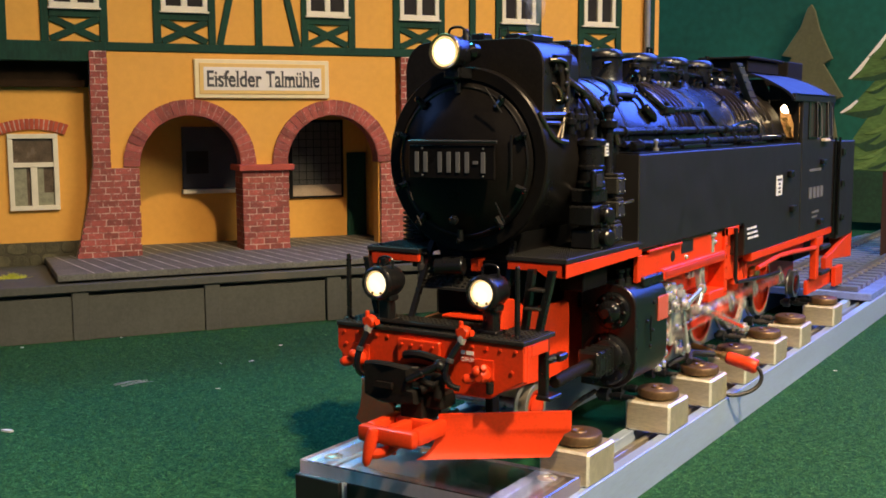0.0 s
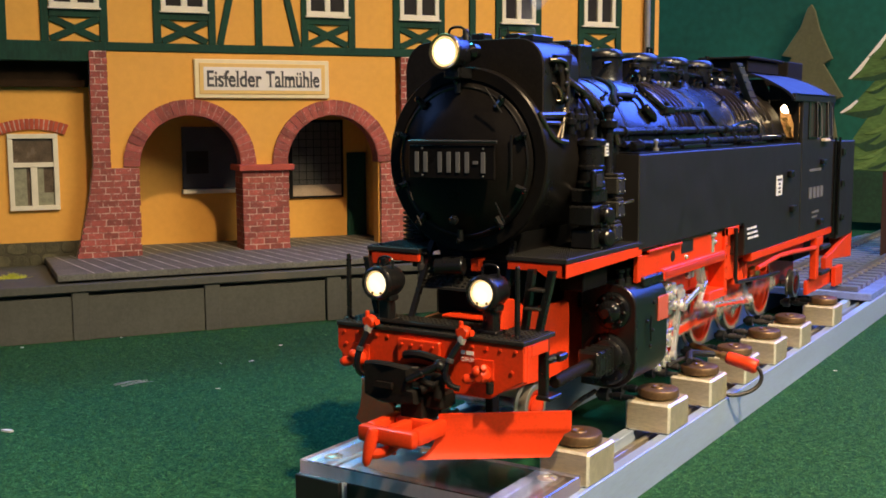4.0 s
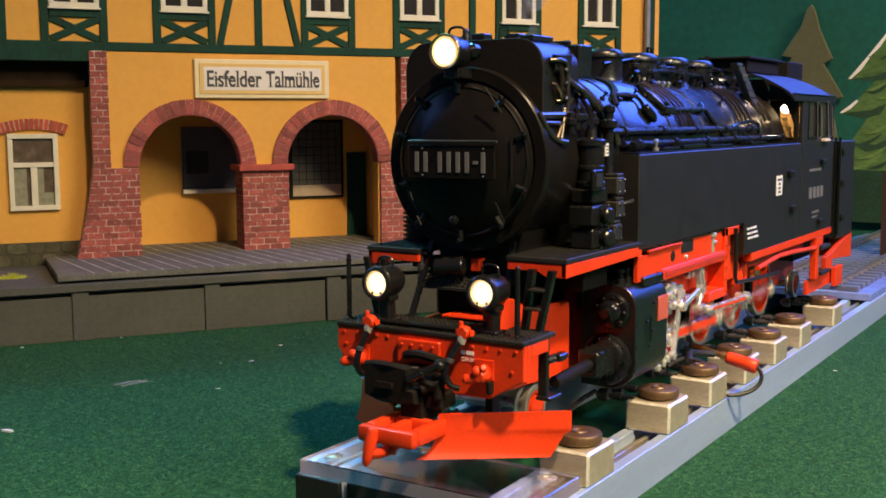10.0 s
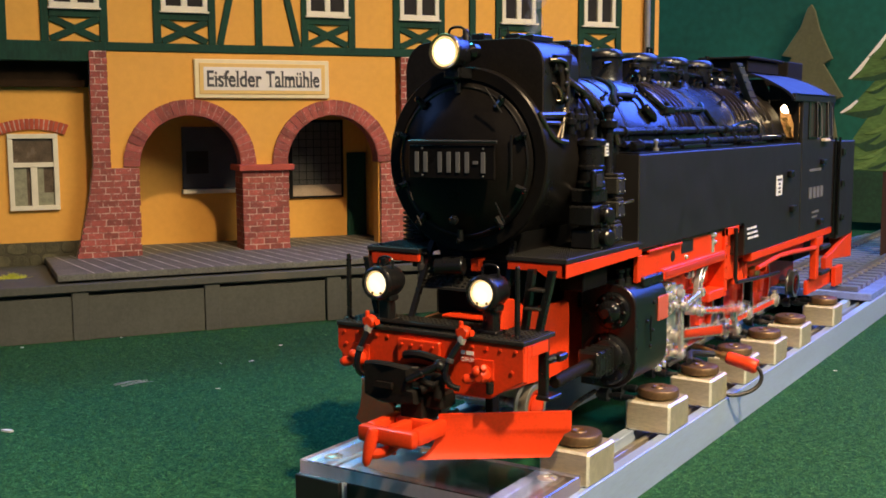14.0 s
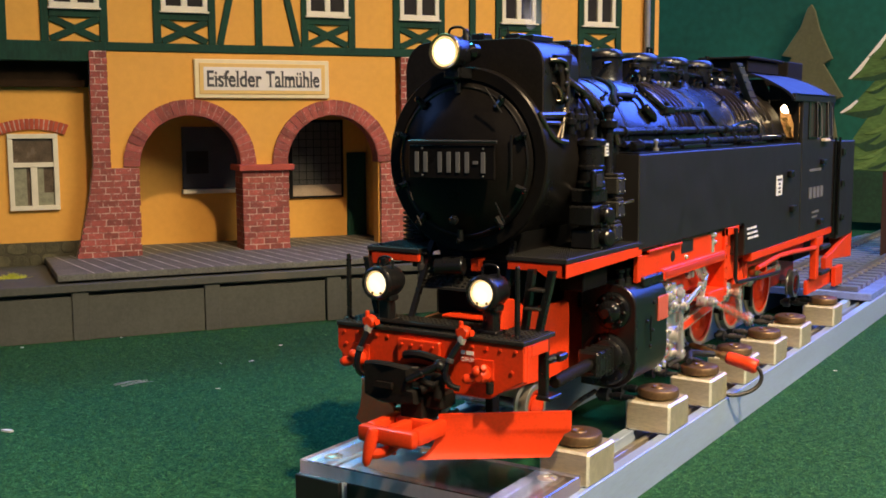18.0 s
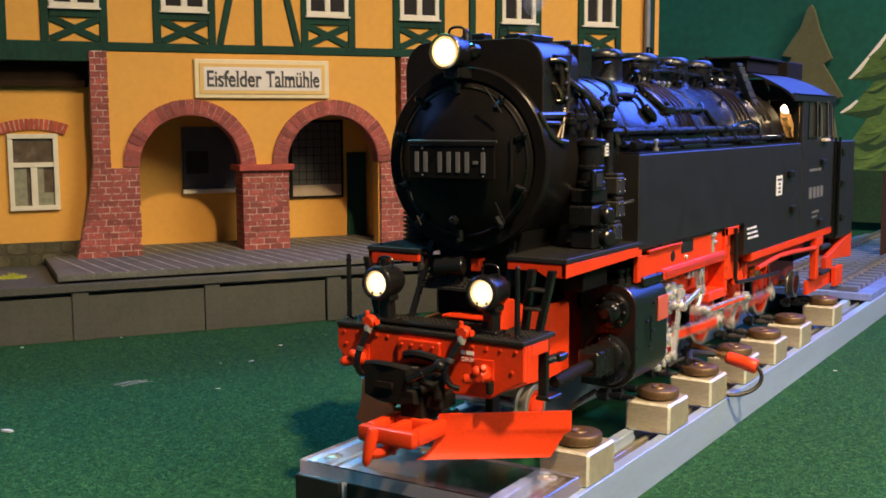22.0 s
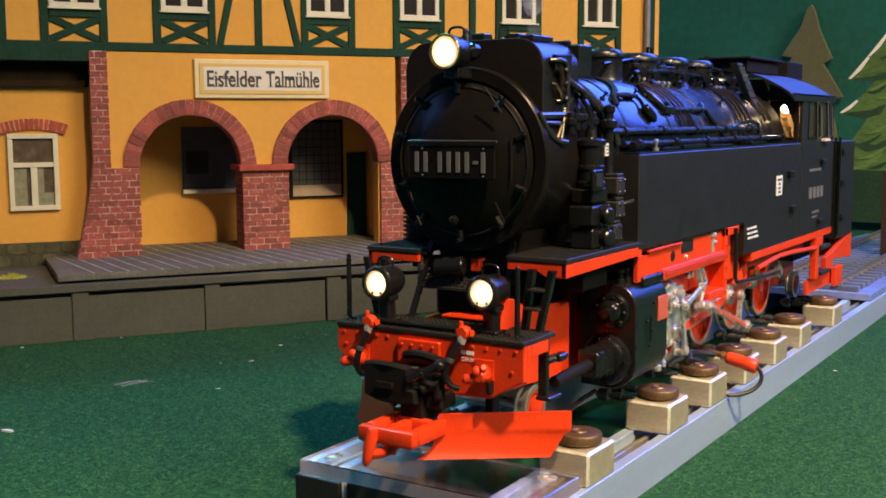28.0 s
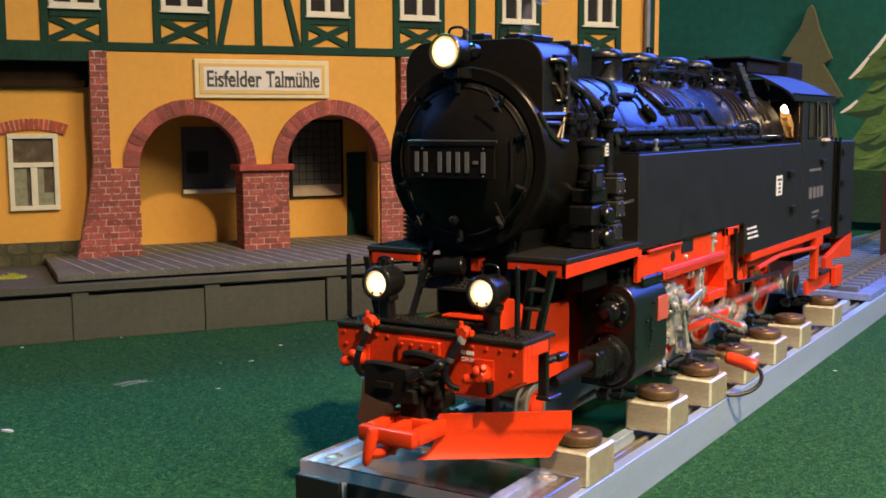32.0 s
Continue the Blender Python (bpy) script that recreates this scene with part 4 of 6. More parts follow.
b = text_bm("12.04.00", 3, 6.4, 1.9, 0.01)
for v in b.verts:
    v.co.y = v.co.y * 5 - 0.35
lp("painted_date", moved(b, 22.0, 0, 83.0), WHITE)
for x0, x1 in ((18.8, 20.6), (21.4, 25.2)):
    b = B()
    box(b, x0, x1, -0.3, -0.05, 85.0, 86.7)
    lp("printed_bar", b, WHITE)

# red frame plates, saddle, dark inner works
for s in (-1, 1):
    b = B()
    horn = [(40, 99.5), (30, 106), (17, 108), (14.5, 92)] if s > 0 else [(40, 90)]
    prism(b, [(5, 66), (83, 62), (83, 97), (78, 98.5 if s > 0 else 92), *horn, (5, 90.4)], "x", 27.5, 30.2, 0.4)
    lp("front_frame_plate", side(b, s), RED)
    b = B()
    prism(b, [(84, 52), (540, 52), (540, 100), (84, 104)], "x", 14, 17, 0.3)
    lp("main_frame_plate", side(b, s), RED_DARK)
b = B()
box(b, -27, 27, 4, 60, 80, 90.8, 0.4)
lp("pilot_floor", b, BLACK_MATT)
b = B()
prism(b, [(30.5, 107), (39.5, 112), (39.5, 113.3), (30.5, 108.3)], "x", -23.5, 23.5, 0.2)
tread = lp("step_tread", b, TREAD)
b = B()
for k in range(15):
    for q in range(4):
        x, y = -22.4 + k * 3.1, 31.2 + q * 2.1
        box(b, x, x + 1.6, y, y + 1.1, 106.0 + (y - 30.5) * 0.556 + 2.2, 106.0 + (y - 30.5) * 0.556 + 3.3)
part("tread_studs", b, TREAD, tread)
b = B()
box(b, -9, 14, 27, 40, 94.6, 95.9, 0.4)
lp("red_step_panel", b, RED)
# added black panel standing for the dark void behind the tread
b = B()
prism(b, [(41, 93.5), (43, 93.5), (43, 124), (40.5, 112)], "x", -20, 23.5, 0.3)
lp("step_riser", b, BLACK_MATT)
b = B()
for k in range(40):
    for q in range(9):
        x, y = -49.2 + k * 2.46, 0.4 + q * 3.1
        box(b, x, x + 1.3, y, y + 1.7, 93.3, 93.75)
lp("deck_studs", b, TREAD)
b = B()
cyl(b, (-14, 30, 118), (0, 33, 119), 4.4, 18, 0.6)
lp("condensate_drum", b, BLACK)
b = B()
lathe(b, (-25, 34, 109), (0, 0, 1), [(2.0, 0), (2.0, 3), (1.2, 3.2), (1.2, 6), (2.0, 6.2), (2.0, 9), (1.2, 9.2), (1.2, 13)], 12)
lp("drain_cock", b, DARKSTEEL)
b = B()
box(b, -32, -20, 36, 43, 116, 122, 0.5)
lp("exhaust_flange", b, BLACK)
b = B()
box(b, 1.5, 6, 36, 43.8, 116, 122, 0.5)
lp("red_web", b, RED)
b = B()
prism(b, [(-17, 90), (17, 90), (17, 112), (25, 132), (25, 142), (-25, 142), (-25, 132), (-17, 112)], "y", 44, 104, 0.8)
lp("smokebox_saddle", b, BLACK_MATT)
for s in (-1, 1):
    b = B()
    tube(b, [(s * 25, 25, 93.4), (s * 22, 41, 131)], 1.7, 4)
    lp("smokebox_stay", b, BLACK)
    for x0, x1 in ((35.3, 40.7), (42.6, 50.8)):
        b = B()
        prism(b, [(x0, 93.4), (x0 + 3.2, 93.4), (x1 + 1.4, 121), (x1 - 2.0, 121)], "y", 23, 26.5, 0.3)
        lp("step_side", side(b, s), BLACK)
    for z, w in ((103, 0), (111.5, 2.0)):
        b = B()
        box(b, 38.5 + w, 46 + w, 20.5, 27.5, z, z + 1.3, 0.3)
        lp("step_tread", side(b, s), TREAD)
    # footplate with red valance
    b = B()
    prism(b, [(24, 30.2), (54.6, 30.2), (54.6, 116), (24, 116)], "z", 123.2, 125.6, 0.4)
    lp("footplate", side(b, s), TREAD)
    b = B()
    prism(b, [(24.5, 119.2), (40, 119.2), (44, 117), (54.2, 117), (54.2, 123.1), (24.5, 123.1)], "y", 30.6, 33, 0.3)
    lp("valance", side(b, s), RED)
    b = B()
    prism(b, [(30.6, 117), (36, 117), (116, 118.5), (116, 123.1), (30.6, 123.1)], "x", 51.8, 54.3, 0.3)
    lp("valance", side(b, s), RED)
    # rows of studs on the footplate
    b = B()
    for k in range(34):
        for q in range(13):
            x, yy = 25.2 + q * 2.28, 31.2 + k * 2.48
            box(b, x, x + 1.1, yy, yy + 1.3, 125.5, 126.0)
    lp("tread_studs", side(b, s), TREAD)
    b = B()
    box(b, 31, 44, 70, 97, 105, 116.8, 0.6)
    lp("steam_chest_casing", side(b, s), BLACK_MATT)
b = B()
box(b, -24, 24, 40, 116, 117.5, 121, 0.4)
lp("smokebox_floor", b, BLACK_MATT)

# smokebox and boiler
BZ, BR = 168.2, 42.0
b = B()
lathe(b, (0, 33.6, BZ), (0, 1, 0), [(36.5, 0.6), (37, 0), (42.2, 0), (42.9, 0.8), (42.9, 4.2), (41.6, 5.0), (41.6, 62), (42.4, 63), (42.4, 66), (41.6, 67)], 64)
smokebox = lp("smokebox", b, DOORBLACK)
b = B()
lathe(b, (0, 33.5, BZ - 0.6), (0, -1, 0), [(36.0, -0.2), (36.2, 0.6), (35.2, 1.6), (32.5, 2.4), (28.5, 5.2), (20, 7.8), (10, 9.3), (0.05, 9.8)], 64)
door = lp("smokebox_door", b, DOORBLACK, "domed black smokebox door", sharp=40)
b = B()
lathe(b, (0, 31.7, BZ - 0.6), (0, -1, 0), [(34.5, -0.4), (34.9, 0.2), (34.2, 0.7), (33.4, 0.2), (33.4, -0.4)], 64, False)
part("door_ring", b, BLACK, door)
for a in (20, 52, 92, 128, 160, 200, 232, 270, 308, 340):
    b = B()
    ca, sa = math.cos(radians(a)), math.sin(radians(a))
    p = Vector((36.6 * ca, 29.8, BZ - 0.6 + 36.6 * sa))
    q = Vector((31.5 * ca, 29.6, BZ - 0.6 + 31.5 * sa))
    tube(b, [p, q], 1.5, 6)
    clamp = part("door_clamp", b, BLACK, door)
    b = B()
    lathe(b, p + Vector((0, -1.2, 0)), (0, -1, 0), [(1.5, 0), (1.5, 1.0), (0.8, 1.6)], 6)
    part("clamp_nut", b, BLACK_GLOSS, clamp)
for p, q in (((17.5, 22.5, 201), (25, 24.2, 190)), ((-26.2, 24.4, 158), (-22.5, 23.4, 149.5)), ((-20, 23, 142.5), (-17.2, 22.6, 138)), ((22.3, 23.4, 150), (26.2, 24.6, 141.5)), ((28.5, 27, 180), (28.5, 27, 160))):
    b = B()
    tube(b, [p, q], 0.42, 6)
    part("door_rail", b, BLACK, door)
b = B()
tube(b, [(-22.8, 20.6, 177.2), (24.5, 20.9, 177.2)], 0.62, 8)
part("door_rail", b, DARKSTEEL, door)
b = B()
box(b, -23, 23, 21.2, 22.6, 160.2, 175.4, 0.3)
plate = part("number_plate", b, DOORBLACK, door, "black plate with grey raised figures shown as bars")
xs = -20.4
for w in (4.4, 4.4, 0, 4.4, 4.4, 4.4, 4.4, 3.2, 4.4):
    if w == 0:
        xs += 3.0
        continue
    b = B()
    if w == 3.2:
        box(b, xs + 0.4, xs + 3.0, 20.7, 21.1, 167.0, 168.5)
    else:
        box(b, xs + 0.9, xs + 3.2, 20.7, 21.1, 163.0, 172.4, 0.15)
    part("printed_bar", b, GREYPRINT, door)
    xs += w + 0.45
bolts("plate_screw", [(-15.4, 21.2, 174), (-15.4, 21.2, 161.6), (17.3, 21.2, 174), (17.3, 21.2, 161.6)], (0, -1, 0), 0.55, 0.4, GREYPRINT, door)
b = B()
lathe(b, (0, 24.5, 141), (0, -1, 0), [(2.2, 0), (2.2, 1.6), (1.2, 2.2)], 10)
part("door_boss", b, BLACK, door)
b = B()
lathe(b, (0, 100.8, BZ), (0, 1, 0), [(41.0, 0), (41.8, 0.5), (BR, 1), (BR, 309), (BR - 1, 311)], 64)
boiler = lp("boiler", b, BOILER, "glossy black boiler barrel")
for y in (128, 188, 246, 305, 362):
    b = B()
    lathe(b, (0, y, BZ), (0, 1, 0), [(BR, 0), (BR + 0.45, 0.3), (BR + 0.45, 3.2), (BR, 3.5)], 64, False)
    part("boiler_band", b, BOILER, boiler)


def rounded(hw, z0, z1, r, n=7):
    return [(-hw, z0), (hw, z0)] + [(hw - r + r * math.cos(math.pi / 2 * i / n), z1 - r + r * math.sin(math.pi / 2 * i / n)) for i in range(n + 1)] + \
           [(-hw + r - r * math.sin(math.pi / 2 * i / n), z1 - r + r * math.cos(math.pi / 2 * i / n)) for i in range(n + 1)]


# feed-water heater across the smokebox top
b = B()
prism(b, rounded(37.3, 170, 223.6, 13), "y", 40, 41.6, 0.4)
heater = lp("feedwater_heater", b, BLACK_MATT, "black box heater with rounded shoulders across the smokebox")
b = B()
prism(b, rounded(36.6, 170, 223.2, 13), "y", 41.7, 78, 0.5)
part("heater_drum", b, BLACK, heater, sharp=40)
for x0, x1, y0, y1, z1 in ((12, 19, 50, 58, 226.5), (-4, 3, 46, 54, 227), (22, 29, 46, 66, 225.2), (-20, -12, 48, 60, 226)):
    b = B()
    box(b, x0, x1, y0, y1, 222.6, z1, 0.4)
    part("heater_lid", b, BLACK, heater)
b = B()
tube(b, [(8, 52, 223), (8, 52, 229.5), (12.5, 52, 229.5), (12.5, 52, 223)], 0.5, 6)
part("heater_handle", b, BLACK, heater)
b = B()
lathe(b, (-7.5, 47, 222), (0, 0, 1), [(2.2, 0), (2.4, 3), (1.5, 5), (1.6, 6.4), (0.6, 7.6)], 12)
part("heater_valve", b, BLACK, heater)
b = B()
prism(b, [(36.7, 216.5), (38.8, 213), (38.8, 209), (36.7, 207)], "y", 50, 62, 0.4)
part("heater_flange", b, BLACK, heater)
for pts, r in (([(37, 47, 213.5), (39.5, 50, 213.6), (40, 57, 213.2), (40, 58.8, 210), (40, 59, 196), (40, 58.6, 189), (40, 52, 182), (40, 48.5, 177)], 1.15),
               ([(38.5, 34.8, 190), (40, 35.8, 185.8), (40.4, 41, 180.4), (41, 47, 177.2), (42.5, 54, 176.4)], 1.2),
               ([(39.5, 57, 192), (40.4, 54, 184), (41, 51, 178)], 1.0),
               ([(38.6, 34.6, 188.6), (39.4, 50, 188.8), (39.4, 68, 188.8)], 1.7),
               ([(39.4, 36, 185.4), (40, 52, 185.2), (40.4, 66, 185.0)], 1.0),
               ([(34, 64, 207), (38.6, 69, 203), (40.2, 80, 198), (40.6, 88, 193), (41, 94, 188), (42, 96, 182)], 1.75),
               ([(37.2, 49, 203), (39.2, 50, 202), (39.4, 54, 199), (38.6, 56, 196), (37, 54, 195)], 0.9)):
    b = B()
    tube(b, pts, r, 10, 2)
    part("heater_pipe", b, PIPE, heater)
b = B()
prism(b, [(49, 216), (66, 217), (63, 208), (62, 199), (55, 199), (54, 207)], "x", 36.7, 39.4, 0.6)
part("heater_casting", b, BLACK_MATT, heater)
for z in (209, 203, 196, 189):
    b = B()
    lathe(b, (36.6, 58, z), (1, 0, 0), [(2.6, 0), (2.6, 1.6), (1.6, 2.4), (1.6, 3.8), (0.8, 4.4)], 10)
    part("heater_cock", b, BLACK, heater)
b = B()
box(b, 20, 36.4, 79, 93, 206.5, 222.5, 0.8)
lp("lubricator_box", b, BLACK)
b = B()
box(b, 21, 30, 80, 83, 222.5, 224.5, 0.4)
lp("box_lid", b, BLACK)
b = B()
lathe(b, (0, 99, 206.0), (0, 0, 1), [(9.5, -4), (9.5, 18), (10.6, 18.8), (10.6, 20.6), (8.4, 21.2), (8.4, 16)], 28)
chim = lp("chimney", b, BLACK_GLOSS, "short black chimney with rolled rim")


def dome(y, r, z0, z1, r2=None):
    b = B()
    lathe(b, (0, y, z0), (0, 0, 1), [(r + 3.5, 0), (r + 1, 5), (r, 8), (r, z1 - z0 - 5.4), (r + 0.8, z1 - z0 - 5.0), (r + 0.8, z1 - z0 - 3.0), (r - 0.6, z1 - z0 - 1.0), (r - 3.2, z1 - z0), (0.05, z1 - z0 + 0.3)], 36)
    return lp("steam_dome" if r > 10.2 else "sand_dome", b, BLACK, sharp=40)


dome(183.5, 11.6, 203, 226.8)
dome(227.5, 14.6, 205, 226.4)
dome(280.5, 14.4, 204, 226.4)
dome(330, 13.4, 205, 226.6)
b = B()
tube(b, [(2, 246, 222), (2, 246, 231), (2, 252, 231), (2, 252, 222)], 0.9, 6)
tube(b, [(2, 352, 222), (2, 352, 230.5), (2, 358, 230.5), (2, 358, 222)], 0.7, 6)
lp("lifting_handle", b, BLACK_GLOSS)
b = B()
box(b, -6, 14, 238, 262, 206, 219.5, 0.6)
lp("valve_block", b, BLACK)
for y, x in ((224, 17.6), (233.5, 17), (243, 16.5), (329, 17), (338.5, 16.4), (348, 15.9)):
    b = B()
    lathe(b, (x, y, 205.6), (0.3, 0, 1), [(1.0, 0), (1.0, 2.2), (1.3, 2.4), (1.3, 3.6), (0.6, 4.2)], 10)
    lp("feed_valve", b, NICKEL)


# fittings crowded between the domes
for k, (x, y, z, h) in enumerate(((12, 203, 207, 15), (16, 214, 206, 12), (10, 250, 209, 14), (16, 262, 206, 14), (14, 304, 207, 13), (10, 314, 209, 12), (15, 322, 206, 13), (10, 362, 209, 11), (16, 370, 206, 12), (13, 380, 207, 13))):
    b = B()
    lathe(b, (x, y, z), (0, 0, 1), [(2.6, 0), (2.6, h * 0.3), (1.6, h * 0.34), (1.6, h * 0.62), (2.9, h * 0.66), (2.9, h * 0.8), (1.2, h * 0.84), (1.2, h)], 12)
    fit = lp("boiler_fitting", b, BLACK)
    b = B()
    lathe(b, (x + 2, y, z + h * 0.45), (0.9, -0.4, 0.1), [(0.8, 0), (0.8, 3.5), (2.8, 3.7), (2.8, 4.5), (1.4, 4.7)], 12)
    part("hand_wheel", b, BLACK_GLOSS, fit)
b = B()
tube(b, [(14, 196, 214), (16, 240, 216), (15, 300, 215), (14, 372, 214)], 1.5, 8)
lp("top_pipe", b, BLACK_GLOSS)
b = B()
tube(b, [(8, 168, 218), (10, 205, 222), (9, 262, 222), (9, 330, 222), (8, 398, 221)], 1.0, 8)
lp("whistle_rod", b, BLACK_GLOSS)
b = B()
tube(b, [(22, 184, 206), (26.6, 181, 202.6), (31, 183, 199), (36, 188, 193)], 1.6, 8, 1)
lp("steam_pipe", b, BLACK_GLOSS)
b = B()
box(b, 34, 38.5, 187, 200, 189.5, 194.5, 0.8)
box(b, 35, 37.4, 191, 194, 194.4, 197.0, 0.4)
lp("pipe_manifold", b, BLACK)


def around(y, a0, a1, r, rad, m, dy=0.0, name="boiler_pipe"):
    """A pipe bent round the boiler from angle a0 to a1 (0 is the side, 90 the top)."""
    b = B()
    n = 14
    tube(b, [((r) * math.cos(radians(a0 + (a1 - a0) * i / n)), y + dy * i / n, BZ + r * math.sin(radians(a0 + (a1 - a0) * i / n))) for i in range(n + 1)], rad, 8)
    return lp(name, b, m)


for k in range(4):
    around(200 + k * 7, 68, 17, BR + 1.0, 0.8, PIPE, 6)
for k in range(4):
    around(318 + k * 8.5, 67, 20, BR + 1.0, 0.9, PIPE, -6)
for k in range(2):
    around(366 + k * 12, 58, 24, BR + 1.4, 1.3, PIPE, 4)
# added matt sleeve that keeps the boiler end dark beside the cab lamp
b = B()
lathe(b, (0, 384, BZ), (0, 1, 0), [(BR, 0), (BR + 0.7, 0.4), (BR + 0.7, 25.6), (BR, 26)], 64, False)
lp("firebox_wrapper", b, BLACK_MATT)
around(99, 62, 8, BR + 1.8, 1.7, PIPE, 10)
around(88, 60, 10, BR + 1.8, 1.5, PIPE, 12)
around(150, 74, 52, BR + 0.8, 0.9, BLACK, -4)
# clack valve on the flank, oil lines and rods along the boiler
b = B()
lathe(b, (36.0, 158.5, 193.8), (0.42, 0.55, -0.72), [(1.6, 0), (2.9, 1), (3.3, 3), (3.2, 6), (2.6, 9), (1.4, 11), (0.5, 11.4)], 16)
lp("clack_valve", b, BLACK_GLOSS)
b = B()
tube(b, [(30.6, 131, 199.4), (29.8, 146, 200.2), (29.8, 158, 200.2), (33, 161, 197.5), (36.2, 159, 193.4)], 1.1, 8, 1)
lp("feed_pipe", b, BLACK_GLOSS)
for x, z, y0, y1, r in ((42.5, 180.6, 100, 338, 1.9), (44.5, 174.2, 114, 402, 1.6)):
    b = B()
    tube(b, [(x, y0, z), (x, y1, z)], r, 10)
    pipe = lp("side_pipe", b, BLACK)
    for y in np.arange(y0 + 16, y1, 52):
        b = B()
        lathe(b, (x, y, z), (0, 1, 0), [(r, 0), (r + 1.0, 0.3), (r + 1.0, 2.6), (r, 3)], 12)
        part("pipe_clip", b, BLACK, pipe)
b = B()
tube(b, [(36.4, 192, 192), (36.6, 222, 192.6), (37, 252, 192.6), (39.4, 257, 187), (43.2, 281, 172)], 1.5, 8)
tube(b, [(32.6, 257.5, 196.6), (37, 252.5, 192.4)], 1.1, 8)
lp("reversing_rod", b, BLACK)
b = B()
tube(b, [(43.5, 286, 177), (43.2, 287, 183.5), (43, 340, 186), (43, 344, 177)], 1.2, 8, 1)
lp("tank_handrail", b, BLACK_GLOSS)
b = B()
prism(b, [(331, 224.5), (343, 224.5), (388, 194), (376, 192)], "x", 26, 31, 0.4)
inj = lp("injector_casing", b, BLUELITBLACK)
for k in range(6):
    b = B()
    u = 0.08 + k * 0.16
    box(b, 25.4, 31.6, 331 + 45 * u, 332.6 + 45 * u + 11, 224.3 - 32 * u, 225.2 - 32 * u, 0.2)
    part("casing_rib", b, BLACK, inj)
for y, x, h in ((118, 30, 4), (132, 32, 3), (161, 28, 4), (300, 30, 4)):
    b = B()
    z = BZ + math.sqrt(BR * BR - x * x)
    lathe(b, (x, y, z - 0.8), (0.6, 0, 0.8), [(1.6, 0), (1.6, 1.4), (0.7, 2), (0.7, h), (1.2, h + 0.3), (1.2, h + 1.2)], 8)
    lp("washout_plug", b, BLACK)
b = B()
tube(b, [(19, 150, 207), (26, 143, 203), (32, 129, 198.4), (34.6, 126, 194)], 1.5, 8)
box(b, 28.5, 32.5, 131, 160, 198.6, 200.4, 0.4)
lp("step_plate", b, BLACK_MATT)

# air pump on the footplate
b = B()
lathe(b, (45, 74, 155), (0, 0, 1), [(6.8, 0), (7.2, 0.8), (7.2, 2.4), (6.4, 3), (6.4, 8), (7.0, 8.4), (7.0, 10), (6.4, 10.4), (6.4, 19), (7.4, 19.6), (7.4, 22), (6.6, 22.6), (3, 23.4), (2.4, 27)], 28)
pump = lp("air_pump", b, BLACK, "black ribbed air pump beside the smokebox")
b = B()
box(b, 38.5, 50.5, 66, 82, 126, 135.5, 0.8)
box(b, 38, 51, 64.5, 83.5, 137, 146.5, 0.8)
box(b, 38.5, 50.5, 66, 82, 147.5, 154.5, 0.8)
part("pump_cylinder", b, BLACK, pump)
for z in (131, 141.5):
    b = B()
    lathe(b, (50.5, 76, z), (0.9, -0.25, 0), [(4.8, 0), (4.8, 1.0), (3.9, 1.2), (3.9, 4.6), (3.2, 5.4), (1.4, 5.8)], 18)
    part("pump_cover", b, BLACK, pump)
    bolts("cover_bolt", [(51.5, 76 + 4.4 * c, z + 4.4 * d) for c in (-1, 1) for d in (-1, 1)], (1, 0, 0), 0.8, 1.0, BLACK_GLOSS, pump)
for z, y in ((128, 84), (139, 87), (150.5, 87)):
    b = B()
    box(b, 45, 53.5, y, y + 9, z, z + 8.6, 0.8)
    box(b, 46, 53.0, y + 1, y + 8, z + 8.7, z + 10.4, 0.5)
    part("valve_box", b, TREAD, pump, "worn grey-black valve box")
    bolts("box_bolt", [(53.5, y + q, z + w) for q in (1.6, 7.4) for w in (1.6, 7)], (1, 0, 0), 0.7, 0.7, BLACK_GLOSS, pump)
b = B()
lathe(b, (46, 92, 126), (0, 0, 1), [(3.0, 0), (3.0, 26), (2.3, 28), (2.3, 56), (4.2, 57), (4.2, 60), (2.4, 61), (2.4, 64), (3.2, 64.5), (3.2, 67), (1, 68)], 16)
part("pump_column", b, BLACK, pump)
b = B()
box(b, 51.6, 52.2, 75.2, 78.6, 169.6, 175.6)
lab = part("printed_label", b, WHITE, pump, "small white printed label")
for z in (171.0, 172.7, 174.2):
    b = B()
    box(b, 52.22, 52.4, 75.7, 78.1, z - 0.4, z + 0.3)
    part("printed_bar", b, GREYPRINT, lab)
b = B()
box(b, 50.2, 52.2, 62.5, 73, 153.5, 163.5, 0.5)
pl = part("pump_plate", b, BLACK, pump)
b = B()
box(b, 52.25, 52.7, 64.5, 71, 155.4, 161.6, 0.2)
part("plate_face", b, TREAD, pl, "dull grey-black inset plate")
b = B()
tube(b, [(45, 74, 181), (44, 76, 190), (38, 78, 198), (32, 80, 201)], 1.5, 8, 2)
part("pump_pipe", b, BLACK_GLOSS, pump)
for y, z in ((58, 184), (64, 186), (70, 186), (82, 184)):
    b = B()
    lathe(b, (42.5, y, z - 4), (0, 0, 1), [(1.8, 0), (1.8, 4), (2.8, 4.5), (2.8, 7), (1.5, 7.5), (1.5, 10), (0.6, 10.5)], 10)
    part("pump_cock", b, BLACK, pump)
b = B()
tube(b, [(53, 94, 146), (54, 104, 147)], 0.8, 6)
part("pump_pipe", b, BRASSY, pump)
# a smaller tank on the other footplate, seen past the smokebox
b = B()
lathe(b, (-44, 62, 126), (0, 0, 1), [(7.6, 0), (7.6, 30), (6, 34)], 20)
cooler = lp("ribbed_cooler", b, BLACK)
